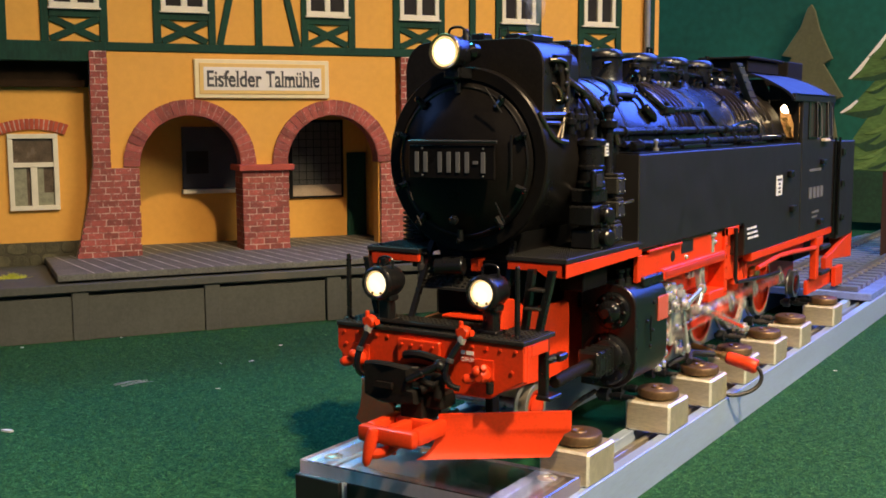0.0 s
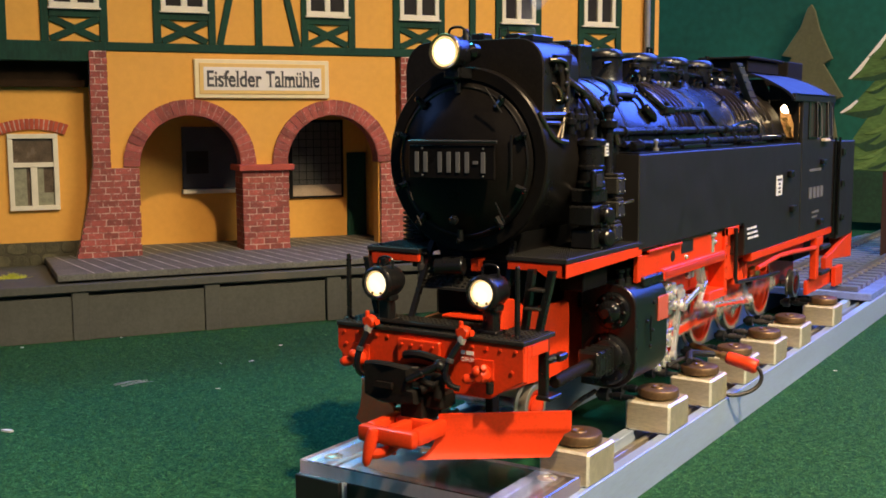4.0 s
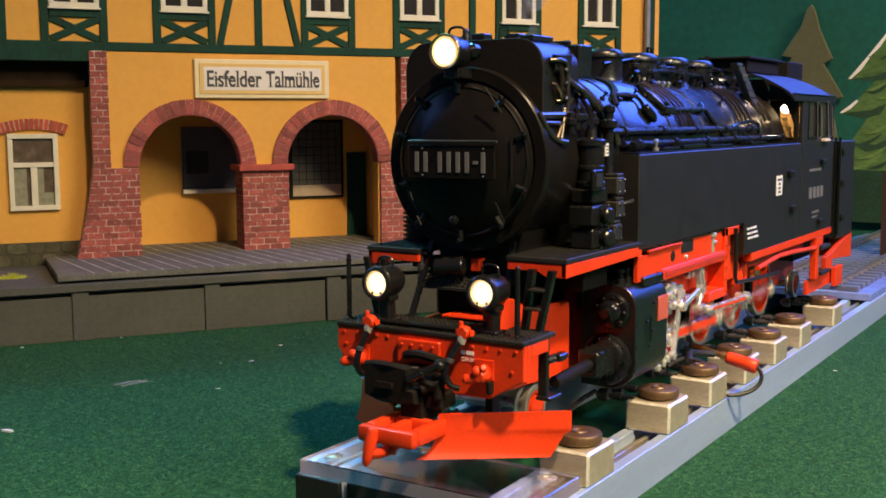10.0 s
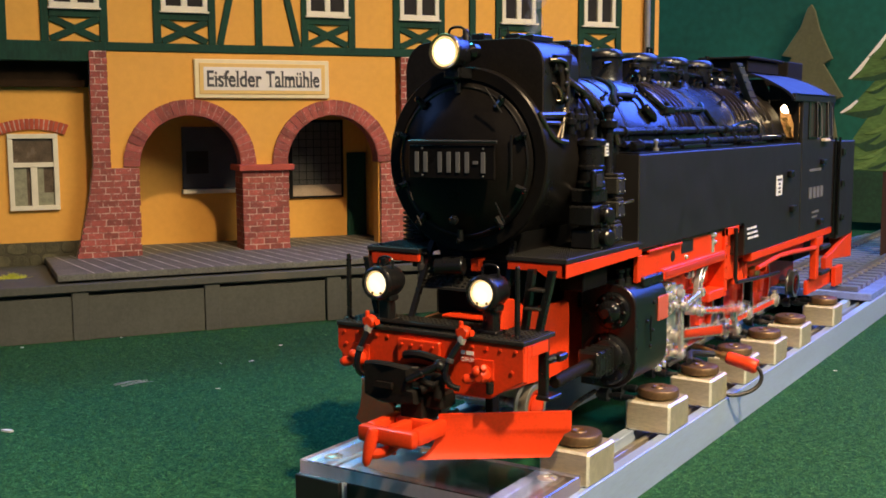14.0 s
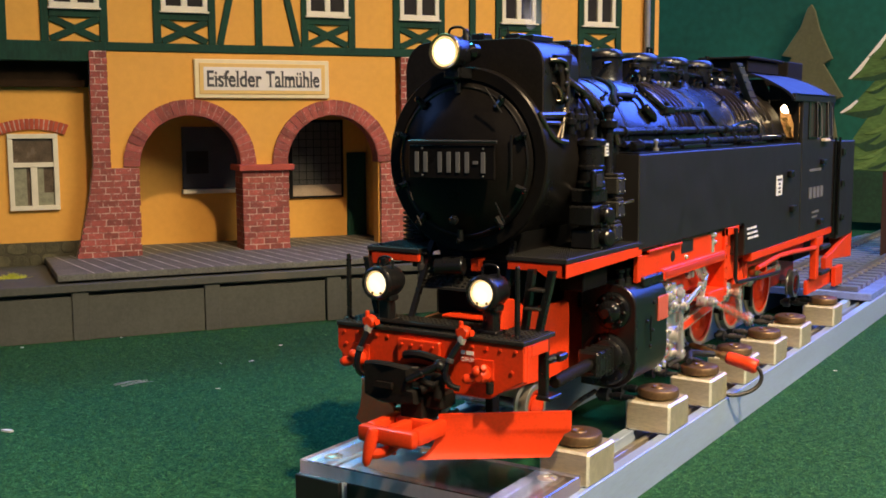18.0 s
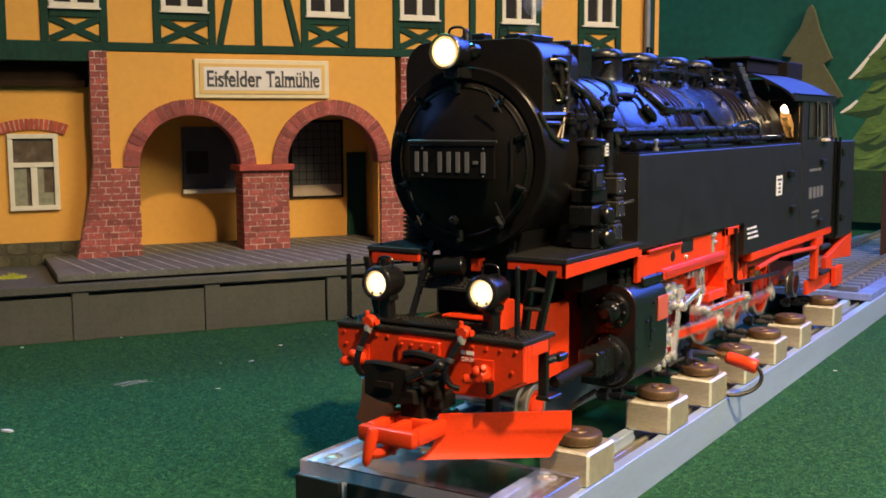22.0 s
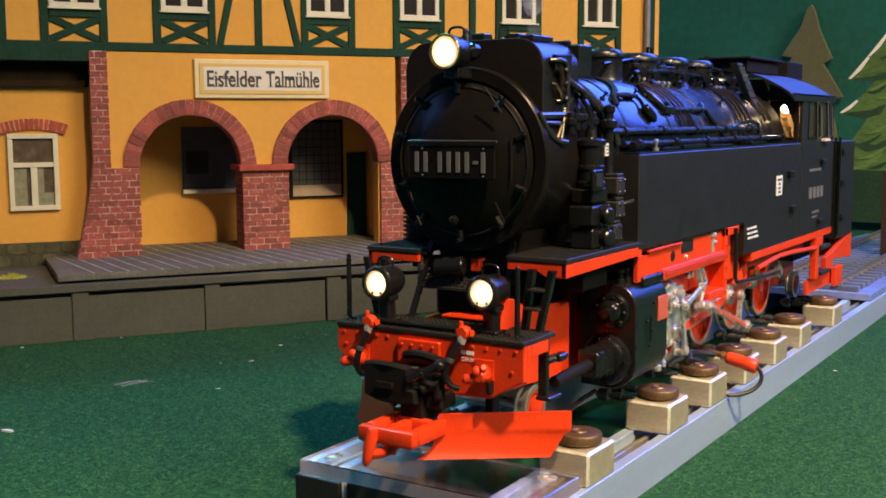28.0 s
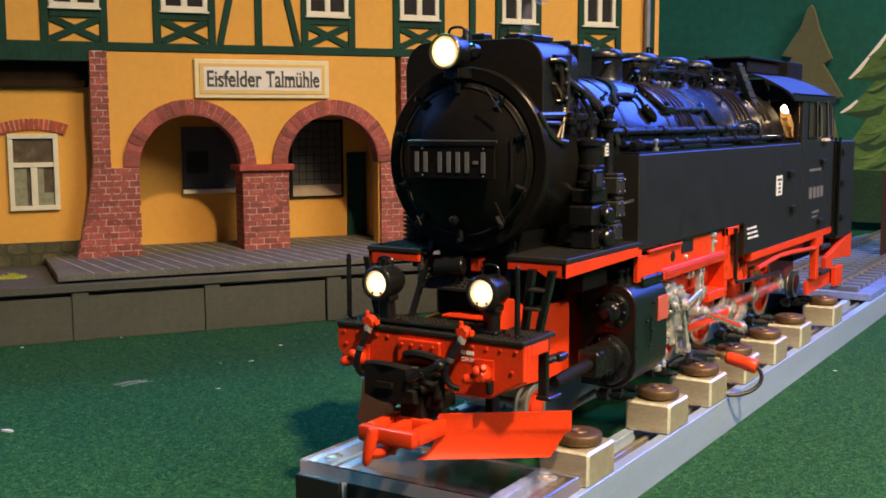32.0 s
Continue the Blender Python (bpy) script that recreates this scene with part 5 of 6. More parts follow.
for k in range(10):
    b = B()
    lathe(b, (-44, 62, 126 + k * 2.2), (0, 0, 1), [(7.5, 0), (9.2, 0.4), (9.2, 1.2), (7.5, 1.6)], 20)
    part("cooling_fin", b, BLACK, cooler)

# side tanks and cab
for s in (-1, 1):
    b = B()
    prism(b, [(111, 121.2), (280.5, 121.2), (283, 119), (283, 100.6), (411.5, 100.6), (411.5, 169.4), (111, 169.4)], "x", 30, 54.4, 0.5)
    tank = lp("side_tank", side(b, s), TANK)
    b = B()
    box(b, 33, 53.6, 113, 410, 169.5, 170.4, 0.3)
    part("tank_top", side(b, s), BLACK_GLOSS, tank)
    for y0, y1, h in ((148, 172, 1.6), (178, 214, 2.4), (222, 262, 1.4), (300, 330, 1.8)):
        b = B()
        box(b, 44.5, 52.4, y0, y1, 170.5, 170.5 + h, 0.5)
        part("tank_lid", side(b, s), BLACK_GLOSS, tank)
    b = B()
    for k in range(6):
        lathe(b, (s * 47, 119 + k * 1.9, 173.2), (0, 1, 0), [(2.0, 0), (2.6, 0.4), (2.6, 0.9), (2.0, 1.3)], 14)
    part("relief_spring", b, BLACK_GLOSS, tank)
    b = B()
    lathe(b, (s * 50, 143, 170.4), (0, 0, 1), [(1.6, 0), (1.6, 1.2), (0.8, 1.5), (0.8, 4.0), (1.3, 4.3), (1.3, 5.6), (0.5, 6.2)], 10)
    part("tank_cock", b, NICKEL, tank)
    b = B()
    prism(b, [(413.2, 100.6), (507, 100.6), (507, 170), (496, 170), (496, 203), (490, 203), (490, 172), (428, 172), (428, 203), (413.2, 203)], "x", 51.6, 54.4, 0.4)
    cab = lp("cab_side", side(b, s), TANK)
    b = B()
    box(b, 51.8, 54.2, 455, 459, 172, 203, 0.3)
    part("window_post", side(b, s), BLACK, cab)
    for y0, y1 in ((428.2, 454.8), (459.2, 489.8)):
        b = B()
        for q0, q1, z0, z1 in ((y0, y0 + 1.6, 172, 203), (y1 - 1.6, y1, 172, 203), (y0, y1, 172, 173.6), (y0, y1, 201.4, 203)):
            box(b, 52.6, 54.9, q0, q1, z0, z1, 0.2)
        part("window_frame", side(b, s), BLACK_GLOSS, cab)
        # added opaque panes: their dark colour stands for the unlit cab inside
        b = B()
        box(b, 52.9, 53.3, y0 + 1.5, y1 - 1.5, 173.5, 201.5)
        part("window_pane", side(b, s), GLASS, cab)
    for y in (449, 482):
        b = B()
        tube(b, [(s * 55.2, y, 201), (s * 56.6, y + 7, 196), (s * 57.2, y + 9, 174), (s * 55.6, y + 3, 172), (s * 55.2, y, 201)], 0.32, 6)
        part("wind_deflector", b, GREYPRINT, cab)
    b = B()
    box(b, 53, 57.5, 468, 484, 169.4, 171.8, 0.6)
    part("armrest", side(b, s), mat("pale_wood_armrest", (0.6, 0.5, 0.42), 0.5), cab, "pale wooden armrest")
    b = B()
    box(b, 46, 49, 507, 528, 90, 200, 0.3)
    lp("cab_door", side(b, s), BLACK_MATT)
    for y in (509.5, 525):
        b = B()
        tube(b, [(s * 55.4, y, 92), (s * 55.4, y, 172)], 0.9, 8)
        lp("cab_handrail", b, BLACK_GLOSS)
    b = B()
    prism(b, [(528, 88.6), (582, 88.6), (582, 168.6), (528, 168.6)], "x", 30, 54.4, 0.6)
    bunk = lp("bunker_side", side(b, s), TANK)
    for z in (103, 131, 157):
        b = B()
        box(b, 54.5, 56.0, 536, 545, z, z + 5.5, 0.3)
        part("lamp_iron", side(b, s), BLACK, bunk)
    # data panels as bars
    b = B()
    box(b, 54.45, 54.75, 349.5, 363.5, 134.6, 148.2)
    lab = part("data_label", side(b, s), WHITE, tank, "white data label")
    for z in (145.4, 142.4, 139.6, 137):
        b = B()
        box(b, 54.76, 54.95, 354 if z < 144 else 351.5, 359 if z < 144 else 361.5, z - 0.8, z + 0.8)
        part("printed_bar", side(b, s), INK, lab)
    for k in range(3):
        b = B()
        for q0, q1 in ((287, 293), (294.4, 298), (299.6, 307 + k)):
            box(b, 54.45, 54.7, q0 + k, q1 + k, 116.4 - k * 3.1, 117.8 - k * 3.1)
        part("printed_bar", side(b, s), WHITE, tank)
    for z0, z1, y0, y1 in ((147.5, 149.5, 436, 470), (127, 135.5, 436, 444), (127, 135.5, 447, 455), (127, 135.5, 458, 466), (127, 135.5, 469, 477), (115.5, 117, 446, 466), (112, 113.2, 446, 462)):
        b = B()
        box(b, 54.45, 54.7, y0, y1, z0, z1)
        part("printed_bar", side(b, s), GREYPRINT, cab)
    for y, z in ((376, 146), (384, 121)):
        b = B()
        box(b, 54.4, 57.5, y, y + 9, z, z + 4.6, 0.6)
        part("tank_step", side(b, s), BLACK, tank)
    for y, z in ((466, 152), (462, 106)):
        b = B()
        box(b, 54.4, 57.5, y, y + 12, z, z + 4, 0.6)
        part("cab_step", side(b, s), BLACK, cab)
b = B()
box(b, -29.9, 29.9, 540, 582, 90, 172, 0.5)
lp("coal_bunker", b, TANK)
# front wall of the cab with a round-topped window, floor, back wall
for s in (-1, 1):
    for name, poly in (("cab_front_panel", [(26, 170), (30, 170), (30, 206), (26, 214)]), ("cab_front_panel", [(48.6, 169), (51.5, 169), (51.5, 203), (38.6, 209.4), (38.6, 200.6), (42, 196.5), (46, 190), (48.6, 183)]), ("window_sill", [(30.1, 168), (48.5, 168), (48.5, 171.0), (30.1, 171.0)]), ("window_head", [(30.1, 200.4), (38.5, 200.4), (38.5, 209.4), (30.1, 212)])):
        b = B()
        prism(b, poly, "y", 410, 412.8)
        lp(name, side(b, s), BLACK_MATT)
b = B()
box(b, -26, 26, 410.5, 412.6, 120, 216, 0.3)
lp("firebox_plate", b, BLACK_MATT)
b = B()
box(b, -50, 50, 505, 508, 170, 206, 0.3)
lp("cab_back_wall", b, BLACK_MATT)
b = B()
box(b, -50, 50, 414, 540, 118, 121, 0.3)
lp("cab_floor", b, BLACK_MATT)
b = B()
ball(b, (37.0, 430, 194.5), 3.2, 16)
lp("cab_lamp", b, BULB, "lit warm white cab lamp")
b = B()
box(b, 28, 48, 446, 450, 172, 196, 0.6)
lp("cab_backhead", b, WARMCAB, "lamp-lit brassy boiler backhead")
for z, y, x in ((186, 422, 39), (180, 418, 43), (176, 420, 35), (183, 419, 34)):
    b = B()
    lathe(b, (x, y, z), (0, -1, 0), [(1.6, 0), (1.9, 0.5), (1.9, 1.6), (1.5, 1.9)], 14)
    lp("gauge", b, BRASSY)
b = B()
tube(b, [(33, 416, 173), (34, 416, 184), (40, 417, 187), (44, 416, 178), (45, 416, 173)], 0.8, 6, 1)
lp("cab_pipe", b, BRASSY)
roof = [(-55, 201.5), (-52, 205.4)] + [(x, 222.6 - 17.0 * (abs(x) / 52.0) ** 1.9) for x in range(-47, 48, 4)] + [(52, 205.4), (55, 201.5), (54, 201), (51, 203.6)] + [(x, 221 - 17.0 * (abs(x) / 52.0) ** 1.9) for x in range(47, -48, -4)] + [(-51, 203.6), (-54, 201)]
b = B()
prism(b, roof, "y", 386, 502)
for v in b.verts:
    if v.co.y < 400:
        v.co.y += 24 * (1 - min(1, abs(v.co.x) / 52))
lp("cab_roof", b, ROOFBLACK, "curved black cab roof", sharp=30)
for s in (-1, 1):
    b = B()
    box(b, 52.2, 55.2, 388, 506, 199.4, 204.2, 0.5)
    box(b, 52.6, 56.0, 388, 506, 204.3, 205.0, 0.2)
    lp("roof_gutter", side(b, s), ROOFBLACK)
b = B()
prism(b, rounded(17, 221.5, 230.5, 2.5), "y", 400, 478, 0.5)
lp("roof_vent", b, BLACK_MATT)
b = B()
box(b, -19.5, 19.5, 396, 484, 230.6, 232.6, 0.5)
lp("vent_lid", b, BLACK_MATT)
b = B()
box(b, -6, 14, 515, 560, 214, 233.8, 0.6)
lp("roof_bunker_rail", b, BLACK_MATT)

# underframe in red
for s in (-1, 1):
    b = B()
    prism(b, [(116, 104), (146, 104), (146, 102), (246, 102), (246, 119.8), (134, 119.8), (131, 117.2), (116, 117.6)], "x", 49.6, 52.2, 0.3)
    bracket = lp("running_board_frame", side(b, s), RED)
    b = B()
    box(b, 40.2, 43.2, 147, 246, 86.5, 120.2, 0.4)
    lp("frame_plate", side(b, s), RED)
    b = B()
    box(b, 42.5, 45.2, 252, 300, 84.5, 120.2, 0.4)
    lp("frame_plate", side(b, s), RED)
    b = B()
    lathe(b, (s * 52.2, 164, 112.8), (s, 0, 0), [(3.0, 0.0), (3.0, 0.3)], 16)
    part("frame_hole", b, RUBBER, bracket)
    b = B()
    box(b, 52.2, 52.5, 177, 195, 112.8, 119.6)
    part("frame_slot", side(b, s), RUBBER, bracket)
    for y, z in ((184, 110.2), (232, 114)):
        b = B()
        lathe(b, (s * 52.2, y, z), (s, 0, 0), [(1.5, 0), (1.5, 0.7), (0.9, 1.2), (0.5, 1.5)], 12)
        part("nut", b, STEEL, bracket)
    b = B()
    box(b, 50.0, 53.4, 118, 279, 119.9, 121.1, 0.2)
    lp("tank_angle", side(b, s), BLACK)
    # short red valance edge, added to catch the light; it does not glow
    b = B()
    box(b, 52.6, 54.2, 126, 174, 118.6, 119.8, 0.2)
    lp("lamp_strip", side(b, s), RED)
    b = B()
    box(b, 51, 54.4, 146, 246, 101.8, 107.6, 0.4)
    bar = lp("reach_bar", side(b, s), RED)
    b = B()
    box(b, 54.45, 54.8, 148, 244, 103.4, 106.2, 0.1)
    part("bar_flute", side(b, s), RED_DARK, bar)
    b = B()
    box(b, 46, 54.2, 120, 148, 101, 106.5, 0.8)
    lp("valve_spindle_guide", side(b, s), BLACK)
    # gear bracket: an upright frame with a window
    b = B()
    for q in ((246, 251, 79.5, 121), (218, 246, 79.5, 85), (246, 272, 116, 121)):
        box(b, 33, 54.2, *q, 0.4)
    mb = lp("gear_bracket", side(b, s), RED)
    b = B()
    box(b, 36, 44, 214, 246, 88, 101, 0.5)
    part("bracket_web", side(b, s), RED, mb)
    bolts("rivet", [(s * 54.2, 248.5, z) for z in (83, 90, 97, 104, 111)], (s, 0, 0), 0.9, 0.8, RED, mb, 8)
    b = B()
    lathe(b, (s * 46, 203, 98), (s, 0, 0), [(3, 0), (3, 2), (2, 3), (2, 4)], 12)
    part("link_bearing", b, STEEL, mb)
    b = B()
    lathe(b, (s * 51, 229, 108), (0, 0, 1), [(2.2, 0), (2.2, 9), (3.4, 9.6), (3.4, 11.5), (2.0, 12.5)], 14)
    lp("oil_cup", b, STEEL, "bright steel oil cup")
    b = B()
    tube(b, [(s * 55.6, 262, 120), (s * 55.6, 262.5, 96), (s * 55.5, 263, 86), (s * 54.5, 276, 84.6), (s * 52, 346, 80), (s * 50, 378, 78.5)], 1.3, 8, 1)
    lp("sand_pipe", b, BLACK)
    b = B()
    prism(b, [(300, 95), (512, 95), (512, 100.3), (300, 100.3)], "x", 48, 54.0, 0.4)
    lp("valance", side(b, s), RED)
    b = B()
    box(b, 38, 41.5, 301, 475, 86, 100, 0.3)
    lp("rear_frame", side(b, s), RED)
    b = B()
    tube(b, [(s * 53, 317, 88.4), (s * 53, 366, 91.4), (s * 53, 400, 90.6), (s * 53, 466, 87.4)], 1.6, 8)
    rp = lp("brake_pipe", b, RED)
    b = B()
    lathe(b, (s * 53, 329, 87), (0, 1, 0), [(2.6, 0), (2.6, 0.8), (1.9, 0.8), (1.9, 0)], 20)
    part("pipe_ring", b, RED, rp)
    b = B()
    lathe(b, (s * 46, 322, 85), (s, 0, 0), [(3.2, 0), (3.8, 1), (3.8, 5), (2, 6.5)], 14)
    part("pipe_joint", b, BRASSY, rp)
    for y in (296, 305, 314):
        b = B()
        lathe(b, (s * 44, y, 80), (0, 0, 1), [(3.2, 0), (3.2, 13), (2, 15)], 12)
        lp("spring_hanger", b, RED)
    # rear steps and end beam
    b = B()
    box(b, 49, 54, 466, 475, 62, 95, 0.5)
    box(b, 49, 54, 474, 486, 88, 95, 0.4)
    stp = lp("cab_steps", side(b, s), RED)
    for z, y in ((84.5, 477), (64, 477)):
        b = B()
        box(b, 46, 56, y, y + 26, z, z + 3, 0.4)
        part("step_tread", side(b, s), TREAD, stp)
    b = B()
    prism(b, [(498, 66), (520, 64.5), (520, 72.5), (566, 69.5), (586, 68), (586, 90), (560, 86), (497, 75.5)], "x", 50, 53.8, 0.3)
    lp("rear_step_plate", side(b, s), RED)
    b = B()
    box(b, 50, 53.6, 533, 558, 48, 64, 0.3)
    box(b, 46, 48.6, 462, 558, 50, 61, 0.3)
    lp("lower_step_board", side(b, s), RED)
b = B()
box(b, -50, 50, 583, 588, 67, 90, 0.5)
lp("rear_buffer_beam", b, RED)
b = B()
box(b, -38, 38, 460, 575, 76, 90, 0.6)
lp("rear_frame_box", b, BLACK_MATT)
b = B()
box(b, -30, 30, 120, 470, 88, 119, 0.5)
lp("ashpan", b, BLACK_MATT)

# cylinders
for s in (-1, 1):
    prof = [(28, 104), (40, 104.5)] + [(46 + 10.8 * math.sin(radians(a)), 93 + 10.8 * math.cos(radians(a))) for a in range(0, 91, 15)] + \
           [(57, 72)] + [(43.5 + 13.5 * math.cos(radians(a)), 66.5 - 14.2 * math.sin(radians(a))) for a in range(0, 91, 15)] + [(28, 53)]
    b = B()
    prism(b, prof, "y", 104, 145.5, 0.5)
    c = lp("cylinder", side(b, s), GREENBLACK, "dark green-black steam cylinder casing", sharp=30)
    b = B()
    big = [(x + (0.9 if x > 30 else 0), z + (0.8 if z > 85 else -0.8)) for x, z in prof]
    prism(b, big, "y", 101, 103.9, 0.5)
    part("front_flange", side(b, s), BLACK, c, sharp=30)
    b = B()
    lathe(b, (s * 45.5, 101, 91.5), (0, -1, 0), [(9.5, 0), (9.5, 2), (8.4, 3), (6.0, 3.4), (5.4, 6.5), (4.4, 7.6), (2.6, 8.2), (2.2, 9.6)], 28)
    part("valve_cover", b, BLACK_GLOSS, c)
    b = B()
    lathe(b, (s * 42.5, 101, 66.5), (0, -1, 0), [(13.2, 0), (13.2, 2.2), (11.8, 3.2), (8.0, 3.6), (7.0, 6.0)], 32)
    part("cylinder_cover", b, BLACK, c)
    for k in range(9):
        a = 2 * math.pi * k / 9
        bolts("cover_bolt", [(s * 45.5 + 7.4 * math.cos(a), 97.9, 91.5 + 7.4 * math.sin(a))], (0, -1, 0), 0.95, 1.3, BLACK_GLOSS, c)
    for k in range(14):
        a = 2 * math.pi * k / 14
        bolts("cover_bolt", [(s * 42.5 + 11 * math.cos(a), 97.6, 66.5 + 11 * math.sin(a))], (0, -1, 0), 0.9, 1.2, BLACK_GLOSS, c)
    b = B()
    box(b, 56.9, 57.7, 131.5, 145, 82.4, 95.2, 0.25)
    part("cylinder_plate", side(b, s), SALMON, c, "salmon red maker's panel")
    b = B()
    tube(b, [(s * 58, 121, 87), (s * 58.4, 119, 82), (s * 58.2, 120, 74)], 0.5, 6)
    part("drain_line", b, BLACK_GLOSS, c)
    for y, z in ((117, 84.5), (124, 79), (122, 71), (126, 93)):
        b = B()
        lathe(b, (s * 57, y, z), (s, 0, 0), [(1.0, 0), (1.0, 0.8), (0.5, 1.2)], 8)
        part("rivet", b, BLACK, c)
    for y in (108, 117, 126):
        b = B()
        lathe(b, (s * 46, y, 103.5), (0, 0, 1), [(2.6, 0), (2.6, 3), (1.6, 3.6), (1.6, 6), (2.4, 6.4), (2.4, 8)], 10)
        part("snifting_valve", b, BLACK, c)
    # tail-rod guard
    b = B()
    box(b, 39, 50, 74, 97, 62.5, 75, 1.0)
    tail = lp("tail_rod_guide", side(b, s), BLACK)
    b = B()
    lathe(b, (s * 45, 97, 69), (0, -1, 0), [(8.2, 0), (8.2, 3.5), (6.8, 4.2)], 22)
    part("guide_collar", b, BLACK, tail)
    b = B()
    cyl(b, (s * 45, 74, 69), (s * 45, 38, 67.6), 2.9, 18, 0.5)
    part("tail_rod", b, BLACK_MATT, tail)
    b = B()
    tube(b, [(s * 38, 97, 50), (s * 36, 84, 48), (s * 35, 70, 44)], 1.3, 8, 1)
    part("drain_pipe", b, BLACK, tail)
    for y in (76, 83, 90):
        b = B()
        box(b, 38.6, 50.4, y, y + 1.6, 62.1, 75.4, 0.3)
        part("guide_rib", side(b, s), BLACK, tail)
    bolts("guide_bolt", [(s * 50.0, y, z) for y in (79.8, 86.8, 94) for z in (65, 72.4)], (s, 0, 0), 0.7, 0.8, BLACK_GLOSS, tail)
    b = B()
    box(b, 48.4, 50.4, 156, 162.5, 57, 85, 0.6)
    yoke = lp("slide_bar_yoke", side(b, s), STEEL)
    bolts("yoke_bolt", [(s * 50.4, 159.2, z) for z in (60, 66, 75, 82)], (s, 0, 0), 1.8, 1.8, STEEL, yoke, 8)
    for y, z in ((151, 56), (158, 53.5), (165, 54.5)):
        b = B()
        lathe(b, (s * 47, y, z - 4), (0, 0, 1), [(1.6, 0), (2.2, 0.6), (2.2, 3), (1.4, 3.6), (1.4, 6), (2.4, 6.4), (2.4, 8.4)], 12)
        part("cylinder_cock", b, STEEL, yoke)
    for y, z, r in ((166, 90, 2.6), (172, 84, 2.2), (153, 78, 2.4), (160, 96, 2.2)):
        b = B()
        lathe(b, (s * 50.2, y, z), (s, 0, 0), [(r, 0), (r, 1.6), (r * 0.6, 2.2), (r * 0.6, 3.2)], 12)
        part("spindle_nut", b, STEEL, yoke)
    # slide bar and its yoke
    b = B()
    box(b, 39.5, 44.5, 146, 250, 79.5, 84, 0.5)
    lp("slide_bar", side(b, s), STEEL)
    b = B()
    lathe(b, (s * 42, 145.6, AZ), (0, 1, 0), [(7.5, 0), (7.5, 2.5), (5, 4), (4.5, 9), (3, 10)], 20)
    lp("piston_gland", b, STEEL)
    b = B()
    lathe(b, (s * 45.5, 145.6, 91.5), (0, 1, 0), [(6, 0), (6, 2.5), (4, 4), (3.4, 12), (2, 13)], 18)
    lp("valve_gland", b, STEEL)
    b = B()
    cyl(b, (s * 45.5, 156, 91.5), (s * 45.5, 196, 91.5), 1.6, 12)
    lp("valve_spindle", b, STEEL)
    b = B()
    box(b, 44.5, 50.5, 148, 176, 86, 97, 0.8)
    lp("valve_crosshead_guide", side(b, s), STEEL)
    # wheel guards between the axles
    for y in AXLES:
        b = B()
        tube(b, [(s * 31, y - 30, 84), (s * 31, y - 31, 66), (s * 30, y - 27, 52)], 1.6, 6)
        shoe = lp("brake_hanger", b, BLACK)
        b = B()
        prism(b, [(y - 27.6, 56), (y - 25.6, 56), (y - 24.9, 66), (y - 25.6, 74), (y - 28.2, 74)], "x", 23, 29, 0.3)
        part("brake_shoe", side(b, s), BLACK_MATT, shoe)


# ---- wheels and rods, each built round its own pivot ----
def spoked_wheel(par, x, s, r, spokes):
    """A wheel under a wheelset: tyre with flange, rim, spokes, boss, balance weight."""
    b = B()
    lathe(b, (s * x, 0, 0), (s, 0, 0), [(r - 2.6, -5.6), (r + 1.6, -5.6), (r + 1.7, -4.6), (r + 0.1, -3.8), (r, 0), (r - 0.4, 0.3), (r - 2.6, 0.3)], 40, False)
    part("tyre", b, NICKEL, par)
    b = B()
    lathe(b, (s * x, 0, 0), (s, 0, 0), [(r - 4.2, -4.6), (r - 2.5, -4.6), (r - 2.5, 0.1), (r - 4.2, 0.1)], 36, False)
    lathe(b, (s * x, 0, 0), (s, 0, 0), [(5.0, -4.6), (5.4, 0.6), (3.4, 1.2)], 20)
    part("rim", b, RED, par)
    b = B()
    for k in range(spokes):
        a = 2 * math.pi * (k + 0.5) / spokes
        d = Vector((0, math.cos(a), math.sin(a)))
        tube(b, [Vector((s * (x - 1.6), 0, 0)) + d * 4.6, Vector((s * (x - 1.8), 0, 0)) + d * (r - 3.4)], 1.25, 6)
    part("spokes", b, RED, par)
    b = B()
    lathe(b, (s * (x - 4.4), 0, 0), (s, 0, 0), [(0.05, 0), (r - 4.0, 0), (r - 4.0, 0.9)], 32)
    part("wheel_back", b, RED_DARK, par)


MOVERS = {}


